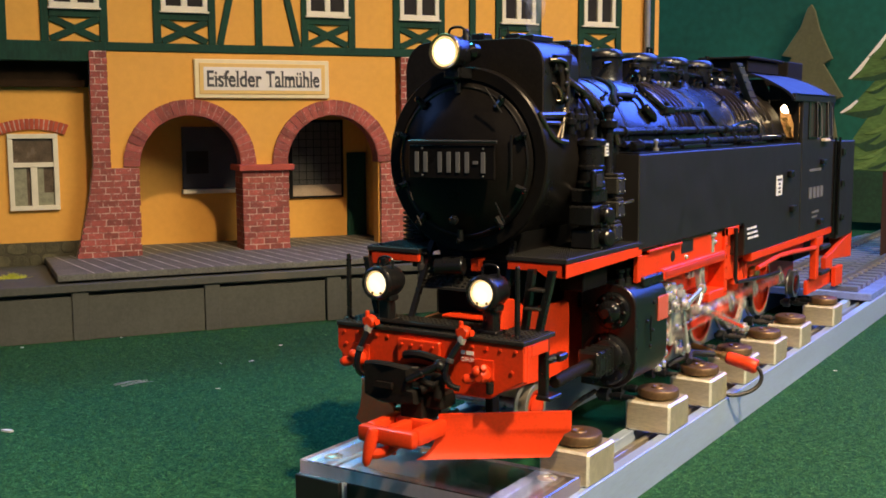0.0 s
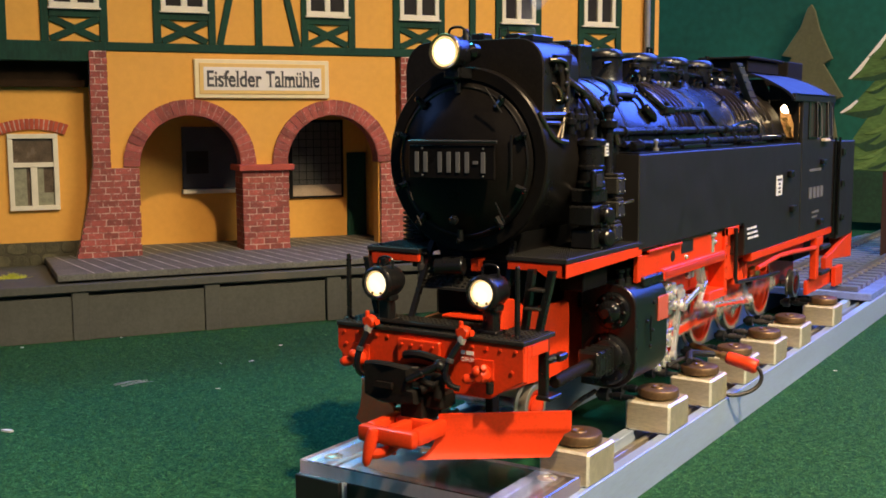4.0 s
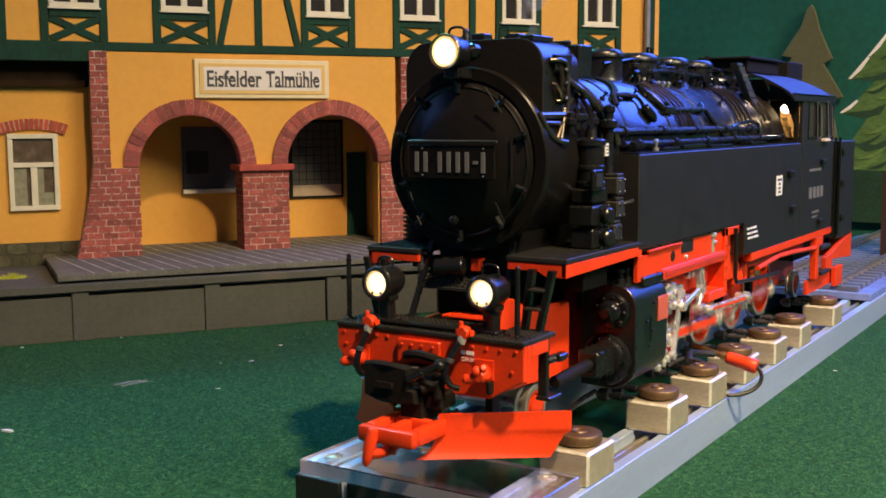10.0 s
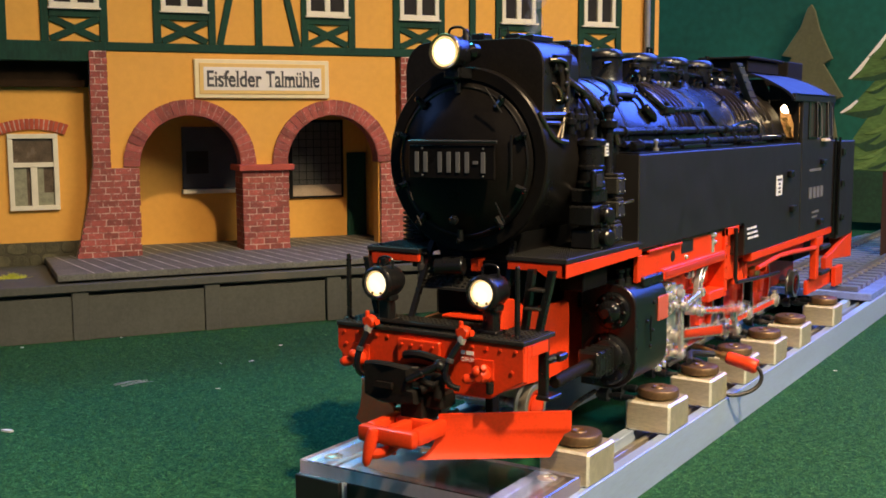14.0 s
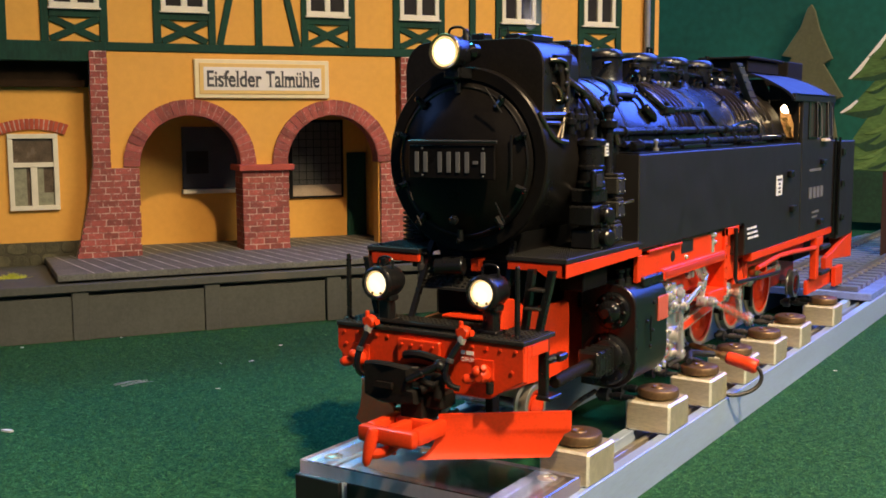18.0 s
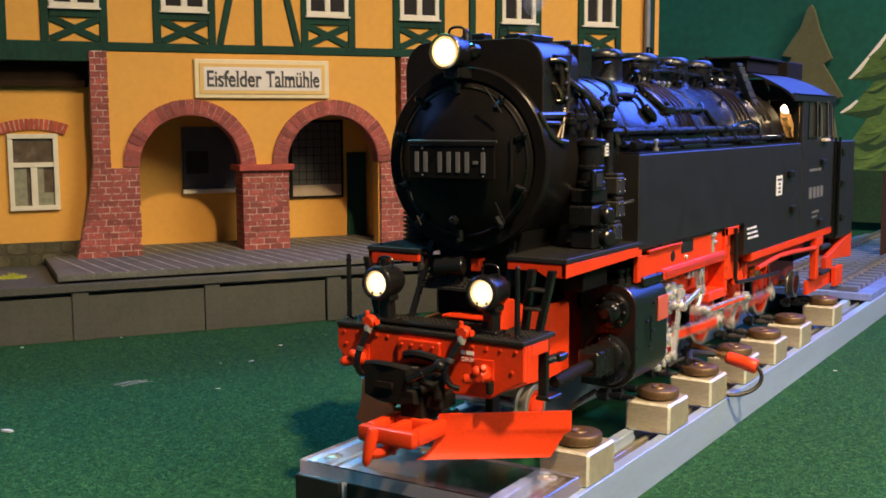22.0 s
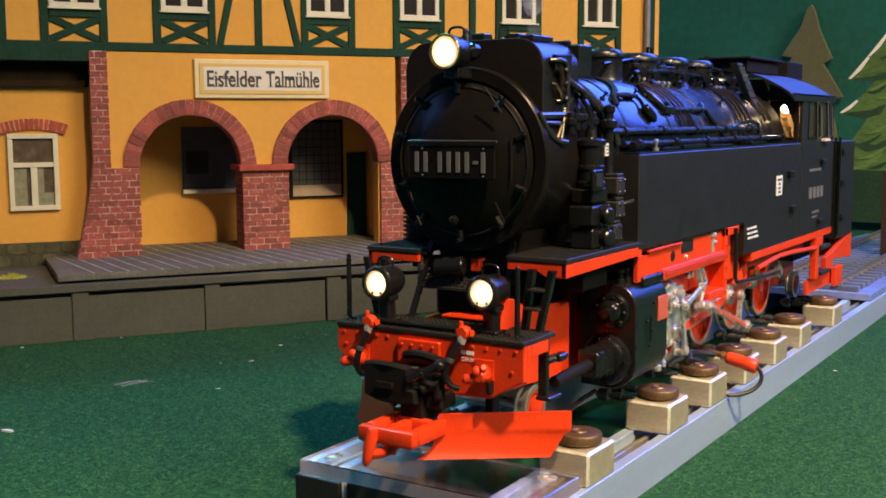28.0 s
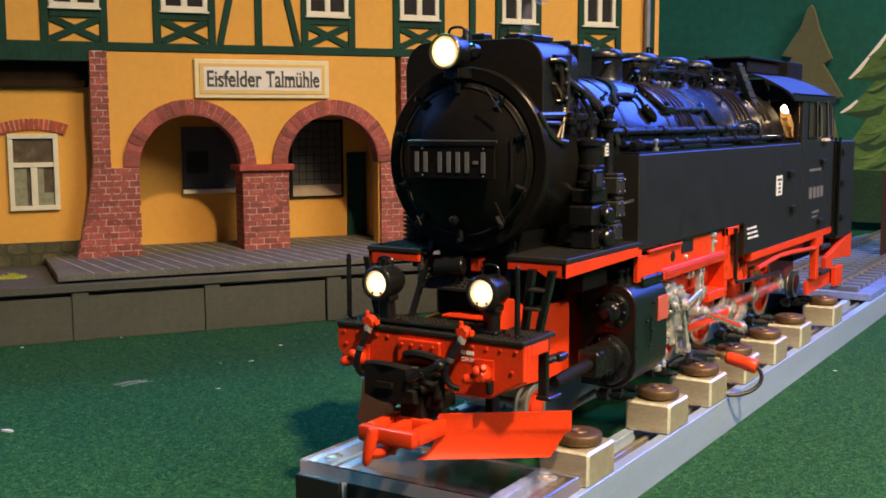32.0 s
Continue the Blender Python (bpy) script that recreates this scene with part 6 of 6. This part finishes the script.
def wheelset(y, z, r, spokes, main=False, driver=True):
    b = B()
    cyl(b, (-21, 0, 0), (21, 0, 0), 2.6, 14)
    ws = part("wheelset", b, STEEL, loco)
    BASE[ws.name] = (0, 0, 0)
    me = ws.data
    me.transform(Matrix.Translation(Vector(BASE[loco.name]) * MM))
    for s in (-1, 1):
        spoked_wheel(ws, 29.0, s, r, spokes)
        if driver:
            a = 0.0 if s > 0 else math.pi / 2
            d = Vector((0, math.cos(a), math.sin(a)))
            b = B()
            lathe(b, (s * 27.0, 0, 0), (s, 0, 0), [(6.2, 0), (6.2, 1.6), (5.4, 2.0)], 20)
            lathe(b, Vector((s * 27.0, 0, 0)) + d * CRANK, (s, 0, 0), [(5.2, 0), (5.2, 1.6), (4.6, 2.0)], 20)
            part("crank_boss", b, RED, ws)
            b = B()
            cyl(b, Vector((s * 29, 0, 0)) + d * CRANK, Vector((s * (50.5 if main else 40.5), 0, 0)) + d * CRANK, 2.2, 14, 0.3)
            part("crank_pin", b, STEEL, ws)
            b = B()
            arc = [math.atan2(-d.z, -d.y) + radians(q) for q in range(-48, 49, 8)]
            poly = [((r - 4.3) * math.cos(q), (r - 4.3) * math.sin(q)) for q in arc]
            prism(b, poly, "x", s * 26.2, s * 27.9)
            part("balance_weight", b, RED, ws)
            if main:
                # return crank, set back from the main pin
                e = a + ECC
                p = d * CRANK
                q = Vector((0, math.cos(e), math.sin(e))) * ECR
                b = B()
                dd = (q - p).normalized()
                nn = Vector((0, -dd.z, dd.y)) * 2.3
                prism(b, [((p + nn).y, (p + nn).z), ((p - nn).y, (p - nn).z), ((q - nn).y, (q - nn).z), ((q + nn).y, (q + nn).z)], "x", s * 51.0, s * 53.4)
                lathe(b, Vector((s * 50.8, 0, 0)) + p, (s, 0, 0), [(3.6, 0), (3.6, 3.0), (2.4, 3.6)], 16)
                lathe(b, Vector((s * 50.8, 0, 0)) + q, (s, 0, 0), [(3.0, 0), (3.0, 3.0), (1.6, 3.4), (1.6, 7)], 16)
                part("return_crank", b, STEEL, ws)
    return ws


ECC, ECR = radians(243), 10.0
for k, y in enumerate(AXLES):
    MOVERS["axle%d" % k] = wheelset(y, AZ, RT, 13, main=(k == 2))
MOVERS["lead"] = wheelset(LEAD, 51.6, 10.5, 9, driver=False)
MOVERS["trail"] = wheelset(TRAIL, 51.6, 10.5, 9, driver=False)


def moving_part(name, bm, m, label=""):
    ob = new(name, mesh_of(name, bm, m))
    ob.parent = loco
    if label:
        ob["label"] = label
    return ob


def fluted_rod(name, s, length, h0, h1, x0, x1, r0, r1):
    """A rod from its pivot along +y: steel flanges, red flute, and an eye at each end."""
    b = B()
    prism(b, [(0, -h0 / 2), (length, -h1 / 2), (length, h1 / 2), (0, h0 / 2)], "x", s * x0, s * x1, 0.3)
    for y, r in ((0, r0), (length, r1)):
        lathe(b, (s * (x0 - 0.4), y, 0), (s, 0, 0), [(r, 0), (r, x1 - x0 + 0.8)], 20)
        lathe(b, (s * x1, y, 0), (s, 0, 0), [(r * 0.55, 0), (r * 0.55, 1.6), (r * 0.4, 2.0)], 12)
    ob = moving_part(name, b, STEEL, "polished steel rod with red flute")
    b = B()
    lo, hi = r0 + 1.5, length - r1 - 1.5
    prism(b, [(lo, -h0 / 2 + 1.2), (hi, -h1 / 2 + 1.2), (hi, h1 / 2 - 1.2), (lo, h0 / 2 - 1.2)], "x", s * (x1 + 0.05), s * (x1 + 0.35))
    f = new("flute", mesh_of("flute", b, RED))
    f.parent = ob
    return ob


ROD = 97.0
for s in (1, -1):
    k = "r" if s > 0 else "l"
    # one long coupling rod over five pins
    b = B()
    y0 = AXLES[2]
    prism(b, [(AXLES[0] - y0, -2.6), (AXLES[-1] - y0, -2.6), (AXLES[-1] - y0, 2.6), (AXLES[0] - y0, 2.6)], "x", s * 38.0, s * 40.6, 0.3)
    for y in AXLES:
        lathe(b, (s * 37.4, y - y0, 0), (s, 0, 0), [(5.0, 0), (5.0, 3.4), (3.2, 3.8), (3.2, 4.8), (1.8, 5.2)], 20)
        prism(b, [(y - y0 - 1.7, 4), (y - y0 + 1.7, 4), (y - y0 + 1.5, 7.6), (y - y0 - 1.5, 7.6)], "x", s * 38.1, s * 40.4, 0.3)
    cr = moving_part("coupling_rod", b, STEEL, "polished steel coupling rod with red flutes")
    for a, c in zip(AXLES, AXLES[1:]):
        b = B()
        box(b, *sorted((s * 40.65, s * 40.95)), a - y0 + 6.5, c - y0 - 6.5, -1.5, 1.5)
        f = new("flute", mesh_of("flute", b, RED))
        f.parent = cr
    MOVERS["coupling" + k] = cr
    MOVERS["main" + k] = fluted_rod("main_rod", s, ROD, 6.5, 8.0, 42.8, 45.4, 5.0, 6.4)
    # crosshead with piston rod
    b = B()
    box(b, *sorted((s * 38.5, s * 45)), -9, 9, -6.5, 12.5, 0.8)
    box(b, *sorted((s * 37.5, s * 46.4)), -12, 12, 12.8, 14.6, 0.5)
    box(b, *sorted((s * 37.5, s * 46.4)), -12, 12, 19.6, 21.6, 0.5)
    box(b, *sorted((s * 45, s * 46.6)), -11, 11, 12.8, 21.6, 0.4)
    cyl(b, (s * 42, -9, 0), (s * 42, -44, 0), 2.2, 14)
    lathe(b, (s * 45, 0, 0), (s, 0, 0), [(4, 0), (4, 4.6), (2.6, 5.4)], 16)
    box(b, *sorted((s * 45, s * 47)), -4, 3, -12, -4, 0.6)
    lathe(b, (s * 46, -0.5, -10), (s, 0, 0), [(2.6, 0), (2.6, 4), (1.6, 5)], 12)
    for y, z in ((-8, 17), (0, 17), (8, 17), (-6, 4), (6, 4)):
        lathe(b, (s * 46.4, y, z), (s, 0, 0), [(1.6, 0), (1.6, 1.0), (0.9, 1.6)], 10)
    MOVERS["cross" + k] = moving_part("crosshead", b, STEEL, "polished steel crosshead with piston rod")
    # combination lever, its foot tied to the crosshead
    b = B()
    prism(b, [(-2.0, 0), (2.0, 0), (1.5, -18), (2.2, -35), (-2.2, -35), (-1.5, -18)], "x", s * 50.4, s * 52.6, 0.3)
    for z, r in ((0, 2.7), (-7, 2.3), (-35, 2.5)):
        lathe(b, (s * 50, 0, z), (s, 0, 0), [(r, 0), (r, 3), (r * 0.5, 3.6)], 12)
    MOVERS["lever" + k] = moving_part("combination_lever", b, STEEL)
    # expansion link rocking in the gear bracket
    b = B()
    pts = [(10 + 20 * (1 - math.cos(radians(a))), 20 * math.sin(radians(a))) for a in range(-40, 41, 10)]
    for off in (-2.6, 2.6):
        prism(b, [(y - 0.9 + off, z) for y, z in pts] + [(y + 0.9 + off, z) for y, z in pts[::-1]], "x", s * 48.5, s * 52.0, 0.3)
    for z in (-13, 13):
        box(b, *sorted((s * 48.8, s * 51.6)), 11, 18, z - 1, z + 1, 0.2)
    prism(b, [(10, -11), (16, -12), (4.2, -21), (0.6, -22)], "x", s * 49.5, s * 52.2, 0.3)
    lathe(b, (s * 47, 9.5, 0), (s, 0, 0), [(2.2, 0), (2.2, 5.4), (1.2, 6)], 14)
    lathe(b, (s * 49, 2.0, -21), (s, 0, 0), [(3.0, 0), (3.0, 5.4), (1.8, 6.4)], 14)
    MOVERS["link" + k] = moving_part("expansion_link", b, STEEL)
    MOVERS["ecc" + k] = fluted_rod("eccentric_rod", s, 74.0, 3.6, 4.2, 56.4, 58.6, 3.2, 3.6)
    b = B()
    prism(b, [(0, -1.6), (27, -1.6), (27, 1.6), (0, 1.6)], "x", s * 52.8, s * 54.6, 0.3)
    for y in (0, 27):
        lathe(b, (s * 52.4, y, 0), (s, 0, 0), [(2.6, 0), (2.6, 2.8), (1.5, 3.4)], 12)
    MOVERS["radius" + k] = moving_part("radius_rod", b, STEEL)
# ---- the roller test stand ----
for s, name in ((1, "bench_rail"), (-1, "bench_rail")):
    rail = thing(name, "aluminium slotted profile rail of a roller test stand", "rail", (s * 50, 400, 0), group="bench rails")
    b = B()
    box(b, *sorted((s * 57.5, s * 63.7)), -14, 1000, 0, 21.2, 0.4)
    part("outer_web", b, ALU, rail)
    b = B()
    box(b, *sorted((s * 37.5, s * 43.5)), -14, 1000, 0, 21.2, 0.4)
    part("inner_web", b, ALU, rail)
    b = B()
    box(b, *sorted((s * 43.6, s * 57.4)), -14, 1000, 0, 15.5, 0.2)
    part("slot_floor", b, ALUSLOT, rail)
    b = B()
    box(b, *sorted((s * 49.2, s * 51.8)), -14, 1000, 15.6, 19.2, 0.3)
    part("slot_rib", b, ALUSLOT, rail)
    b = B()
    box(b, *sorted((s * 37.5, s * 63.7)), -17, -14.1, 0, 21, 0.4)
    part("end_cap", b, ENDCAP, rail, "black plastic end cap")
b = B()
box(b, -36, 36, -13, -3, 0.1, 20.8, 0.4)
solo("cross_member", b, ENDCAP, "black cross member between the bench rails", "beam")

ap = thing("acrylic_plate", "clear acrylic plate screwed across the bench rails", "plate", (0, 9, 21.4))
b = B()
box(b, -61.5, 61.5, -16, 32.5, 21.5, 28.4, 0.5)
o = part("sheet", b, ACRYLIC, ap)
o.visible_shadow = False
o.data.materials.append(ACRYLICEDGE)
for p in o.data.polygons:
    if abs(p.normal.z) < 0.3:
        p.material_index = 1
for x, y in ((-50, -4.8), (50.5, 21), (-52, 27)):
    b = B()
    lathe(b, (x, y, 28.45), (0, 0, 1), [(4.6, 0), (4.6, 0.3), (3.4, 0.4), (3.4, 0.7), (3.0, 0.9), (1.7, 0.9), (1.6, 0.2)], 20)
    part("screw", b, STEEL, ap)


def roller_block(s):
    """A sawn block clamped on the rail by a thumb nut, with two rollers under the wheel."""
    t = thing("roller_block", "sawn aluminium roller block with bronze thumb nut on the bench rail", "roller block", (s * 51, 0, 21.2), own=True, group="roller blocks")
    b = B()
    box(b, -12.5, 12.7, -14.3, 14.6, 0.1, 16.3, 1.15, 1)
    o = part("body", b, ALUBLOCK, t)
    o.data.materials.append(ALUWORN)
    for p in o.data.polygons:
        if max(abs(c) for c in p.normal) < 0.95:
            p.material_index = 1
    b = B()
    lathe(b, (0.6, 0, 16.35), (0, 0, 1), [(9.0, 0), (10.6, 0.8), (11.0, 1.4), (11.0, 4.4), (10.5, 5.2), (8.8, 5.7), (4.0, 5.5), (3.6, 6.1), (2.6, 6.2), (1.2, 5.0)], 40)
    part("thumb_nut", b, BRONZE, t, "bronze knurled thumb nut")
    for y in (-10, 10):
        b = B()
        lathe(b, (-s * 12.0, y, 16.4), (-s, 0, 0), [(1.6, -3), (1.6, 4), (2.3, 4.2), (2.3, 8.5), (1.6, 9), (1.6, 11.4), (3.6, 11.8), (3.6, 17), (1.8, 17.3), (1.8, 19)], 22)
        part("roller", b, DARKSTEEL, t, "small dark steel running roller")
    return t


for s in (1, -1):
    first = None
    for y in (LEAD, *AXLES, TRAIL):
        if first is None:
            first = roller_block(s)
            first.matrix_basis = pose(s * 51 * MM, y * MM, 21.2 * MM)
        else:
            copy_thing(first, pose(s * 51 * MM, y * MM, 21.2 * MM))

plug = thing("banana_plug", "orange-red banana plug with black cable in a roller block", "plug", (58, 241, 38))
b = B()
lathe(b, (58.5, 241, 43.2), (1, 0.02, -0.22), [(2.9, 0), (3.8, 0.8), (4.0, 2.5), (4.0, 11.5), (4.4, 12.4), (4.4, 18), (3.8, 19), (2.0, 19.1)], 24)
part("sleeve", b, REDPLASTIC, plug)
b = B()
lathe(b, (58.3, 241, 43.2), (-1, 0, 0.22), [(2.9, 0), (2.9, 3), (2.0, 3.6), (2.0, 22), (1.2, 24)], 16)
part("pin", b, BRASSY, plug)
b = B()
tube(b, [(76.5, 241.4, 39.2), (79.5, 241.4, 37), (80.5, 240.5, 31), (77, 237, 26), (71, 232, 23.4), (65.5, 228, 23), (61, 226, 24)], 1.25, 8, 2)
part("cable", b, RUBBER, plug, "thin black cable")
clip = thing("contact_lead", "dark twisted contact lead behind the thumb nuts", "cable", (52, 226, 37.6))
b = B()
tube(b, [(48, 205, 46), (44, 215, 49), (46, 226, 47), (52, 236, 45)], 2.0, 8, 2)
tube(b, [(38, 196, 44), (42, 206, 47), (47, 216, 45.5), (50, 224, 42)], 1.4, 8, 2)
part("lead", b, RUBBER, clip)

# ---- the track behind the stand ----
tr = thing("track_panel", "model track with dark sleepers on a blue-grey base plate", "track", (0, 850, 21.3))
b = B()
box(b, -62.5, 62.5, 636, 1160, 21.4, 28.4, 0.8)
part("base_plate", b, BASEPLATE, tr)
sl = None
for k in range(24):
    if sl is None:
        b = B()
        box(b, -49.5, 49.5, 641, 652, 28.5, 33.0, 0.5)
        sl = part("sleeper", b, SLEEPER, tr)
    else:
        twin(sl, pose(0, k * 21.5 * MM, 0))
for s in (-1, 1):
    b = B()
    g = s * 29.5
    prism(b, [(g - 3.2, 33.1), (g + 3.2, 33.1), (g + 2.8, 33.9), (g + 0.7, 34.4), (g + 0.7, 36.4), (g + 1.5, 36.9), (g + 1.5, 38.6), (g - 1.5, 38.6), (g - 1.5, 36.9), (g - 0.7, 36.4), (g - 0.7, 34.4), (g - 2.8, 33.9)], "y", 638, 1155)
    part("rail", b, RAIL, tr)
    chair = None
    for k in range(24):
        if chair is None:
            b = B()
            box(b, g - 4.6, g + 4.6, 643.5, 649.5, 33.1, 35.2, 0.4)
            chair = part("rail_chair", b, ALUSLOT, tr)
        else:
            twin(chair, pose(0, k * 21.5 * MM, 0))

# ---- litter on the felt ----
rnd = random.Random(4)
for x, y, r in ((-305.3, -0.8, 3.6), (-514, 161, 1.8), (-314.8, 223.5, 1.5), (-273.6, 144.5, 1.4), (-335.7, 281.8, 1.4), (-477, 234, 1.2), (80, 428, 1.2), (-330, 205, 0.9)):
    b = B()
    pts = [(r * rnd.uniform(0.6, 1.0) * math.cos(k * 1.047) * 1.5, r * rnd.uniform(0.5, 1.0) * math.sin(k * 1.047) * 0.6) for k in range(6)]
    prism(b, pts, "z", 0.2, 0.2 + r * 0.35, 0.1)
    solo("paper_scrap", b, PAPER, "tiny white paper scrap on the felt", "scrap", "paper scraps", at=(x, y, 0), rz=rnd.uniform(10, 50))
for x, y, n in ((-336, 123, 6),):
    b = B()
    for k in range(n):
        a = radians(77 + rnd.uniform(-7, 7))
        ln = rnd.uniform(17, 25)
        ox, oy = -5 + 2.0 * k + rnd.uniform(-0.6, 0.6), rnd.uniform(-3, 3)
        tube(b, [(ox - ln * math.cos(a) / 2, oy - ln * math.sin(a) / 2, 0.9), (ox, oy, 1.6), (ox + ln * math.cos(a) / 2, oy + ln * math.sin(a) / 2, 1.0)], 0.16, 5, 1)
    solo("fluff", b, TWIG, "pale loose strands of fluff on the felt", "fluff", at=(x, y, 0))

# ---- smoke over the chimney ----
SMOKE = bpy.data.materials.new("thin_smoke")
SMOKE.use_nodes = True
nt = SMOKE.node_tree
bs = nt.nodes["Principled BSDF"]
bs.inputs["Base Color"].default_value = (0.66, 0.74, 0.98, 1)
bs.inputs["Roughness"].default_value = 1.0
bs.inputs["Specular IOR Level"].default_value = 0.0
tc = nt.nodes.new("ShaderNodeTexCoord")
mp = nt.nodes.new("ShaderNodeMapping")
mp.inputs["Scale"].default_value = (1, 1, 0.35)
nz = nt.nodes.new("ShaderNodeTexNoise")
nz.inputs["Scale"].default_value, nz.inputs["Detail"].default_value = 95, 2
mr = nt.nodes.new("ShaderNodeMapRange")
mr.inputs["From Min"].default_value, mr.inputs["From Max"].default_value = 0.36, 0.74
mr.inputs["To Min"].default_value, mr.inputs["To Max"].default_value = 0.0, 0.11
nt.links.new(tc.outputs["Object"], mp.inputs["Vector"])
nt.links.new(mp.outputs[0], nz.inputs["Vector"])
nt.links.new(nz.outputs["Fac"], mr.inputs["Value"])
nt.links.new(mr.outputs[0], bs.inputs["Alpha"])
PUFFS = []
smoke = thing("smoke_plume", "thin bluish smoke rising from the chimney", "smoke", (0, 99, 226))
rnd = random.Random(17)
for k in range(9):
    u = (k + 0.5) / 9
    z, r = 231 + 60 * u, 3.0 + 4.0 * u + rnd.uniform(0, 1.5)
    b = B()
    lathe(b, (0, 0, -r * 1.6), (0, 0, 1), [(r * math.sin(math.pi * i / 12), r * 1.6 * (1 - math.cos(math.pi * i / 12))) for i in range(13)], 20)
    for v in b.verts:
        v.co += noise.noise_vector(v.co * 0.12 + Vector((k * 7, 0, 0))) * r * 0.35
    ob = new("puff", mesh_of("puff", b, SMOKE, sharp=180))
    ob.parent = smoke
    ob.visible_shadow = False
    PUFFS.append((ob, z - 226, 7 * u + rnd.gauss(0, 1.2 + 4.0 * u), rnd.gauss(0, 1.2 + 4.0 * u)))


# ---- everything that moves ----
TURNS = ((0.0, 20), (1.0, 850), (2.0, 1685), (3.0, 2557), (6.0, 5088), (7.0, 5930), (8.0, 6740), (9.0, 7635), (10.0, 8470), (11.0, 9245),
         (12.0, 10135), (13.0, 10965), (14.0, 11795), (17.0, 14370), (18.0, 15205), (19.0, 15980), (20.0, 16750), (21.0, 17480), (22.0, 18203),
         (23.0, 18925), (24.0, 19605), (25.0, 20275), (28.0, 22010), (29.0, 22525), (30.0, 23080), (31.0, 23585), (32.0, 24115))


def crank_angle(t):
    """The driving wheels' turn in degrees at t seconds, smooth between the known moments."""
    n = len(TURNS)
    slopes = []
    for i in range(n):
        a, c = TURNS[max(i - 1, 0)], TURNS[min(i + 1, n - 1)]
        slopes.append((c[1] - a[1]) / (c[0] - a[0]))
    for i in range(n - 1):
        (t0, v0), (t1, v1) = TURNS[i], TURNS[i + 1]
        if t <= t1 or i == n - 2:
            h = t1 - t0
            u = (t - t0) / h
            return ((2 * u ** 3 - 3 * u ** 2 + 1) * v0 + (u ** 3 - 2 * u ** 2 + u) * h * slopes[i]
                    + (-2 * u ** 3 + 3 * u ** 2) * v1 + (u ** 3 - u ** 2) * h * slopes[i + 1])


def at_mm(y, z, turn=0.0):
    """A pose in the locomotive's space: y and z in millimetres, turned about the cross axis."""
    return pose(0, (y - 290) * MM, (z - 41) * MM, turn)


def motions():
    rows = {k: [] for k in MOVERS}
    for f in range(0, 32 * FPS + 1):
        t = f / FPS
        th = crank_angle(t)
        for k, y in enumerate(AXLES):
            rows["axle%d" % k].append((t, at_mm(y, AZ, th)))
        rows["lead"].append((t, at_mm(LEAD, 51.6, th * RT / 10.5)))
        rows["trail"].append((t, at_mm(TRAIL, 51.6, th * RT / 10.5)))
        for key, off in (("r", 0.0), ("l", 90.0)):
            a = radians(th + off)
            py, pz = AXLES[2] + CRANK * math.cos(a), AZ + CRANK * math.sin(a)
            rows["coupling" + key].append((t, at_mm(py, pz)))
            cy = py - math.sqrt(ROD ** 2 - (pz - AZ) ** 2)
            rows["cross" + key].append((t, at_mm(cy, AZ)))
            rows["main" + key].append((t, at_mm(cy, AZ, math.degrees(math.atan2(pz - AZ, py - cy)))))
            top = (180.0, 90.0)
            tilt = math.degrees(math.atan2(cy - 0.5 - top[0], 35.0))
            rows["lever" + key].append((t, at_mm(top[0], top[1], tilt)))
            ey, ez = AXLES[2] + ECR * math.cos(a + ECC), AZ + ECR * math.sin(a + ECC)
            lo, hi = -0.9, 0.9
            fy = fz = 0.0
            for _ in range(24):
                m = (lo + hi) / 2
                fy = 203 + 2.0 * math.cos(m) + 21 * math.sin(m)
                fz = 98 + 2.0 * math.sin(m) - 21 * math.cos(m)
                if math.hypot(ey - fy, ez - fz) > 74.0:
                    lo = m
                else:
                    hi = m
            rows["link" + key].append((t, at_mm(203, 98, math.degrees(m))))
            rows["ecc" + key].append((t, at_mm(fy, fz, math.degrees(math.atan2(ez - fz, ey - fy)))))
            ly = 180 + 7 * math.sin(radians(tilt))
            rows["radius" + key].append((t, at_mm(ly, 83.0, math.degrees(math.atan2(97 + 4 * math.sin(m) - 83.0 - 8, 26)))))
    for k, ob in MOVERS.items():
        walk(ob, rows[k])
    for k, (ob, z, ox, oy) in enumerate(PUFFS):
        path = []
        for i in range(0, 65):
            t = i * 0.5
            path.append((t, pose((ox + 2.0 * math.sin(t * 0.9 + k * 1.7)) * MM, (oy + 2.0 * math.cos(t * 0.7 + k)) * MM, (z + 5 * math.sin(t * 1.1 + k * 2)) * MM,
                                 5 * math.sin(t + k), 5 * math.cos(t * 0.8 + k), 32 * t + 50 * k)))
        walk(ob, path)


motions()
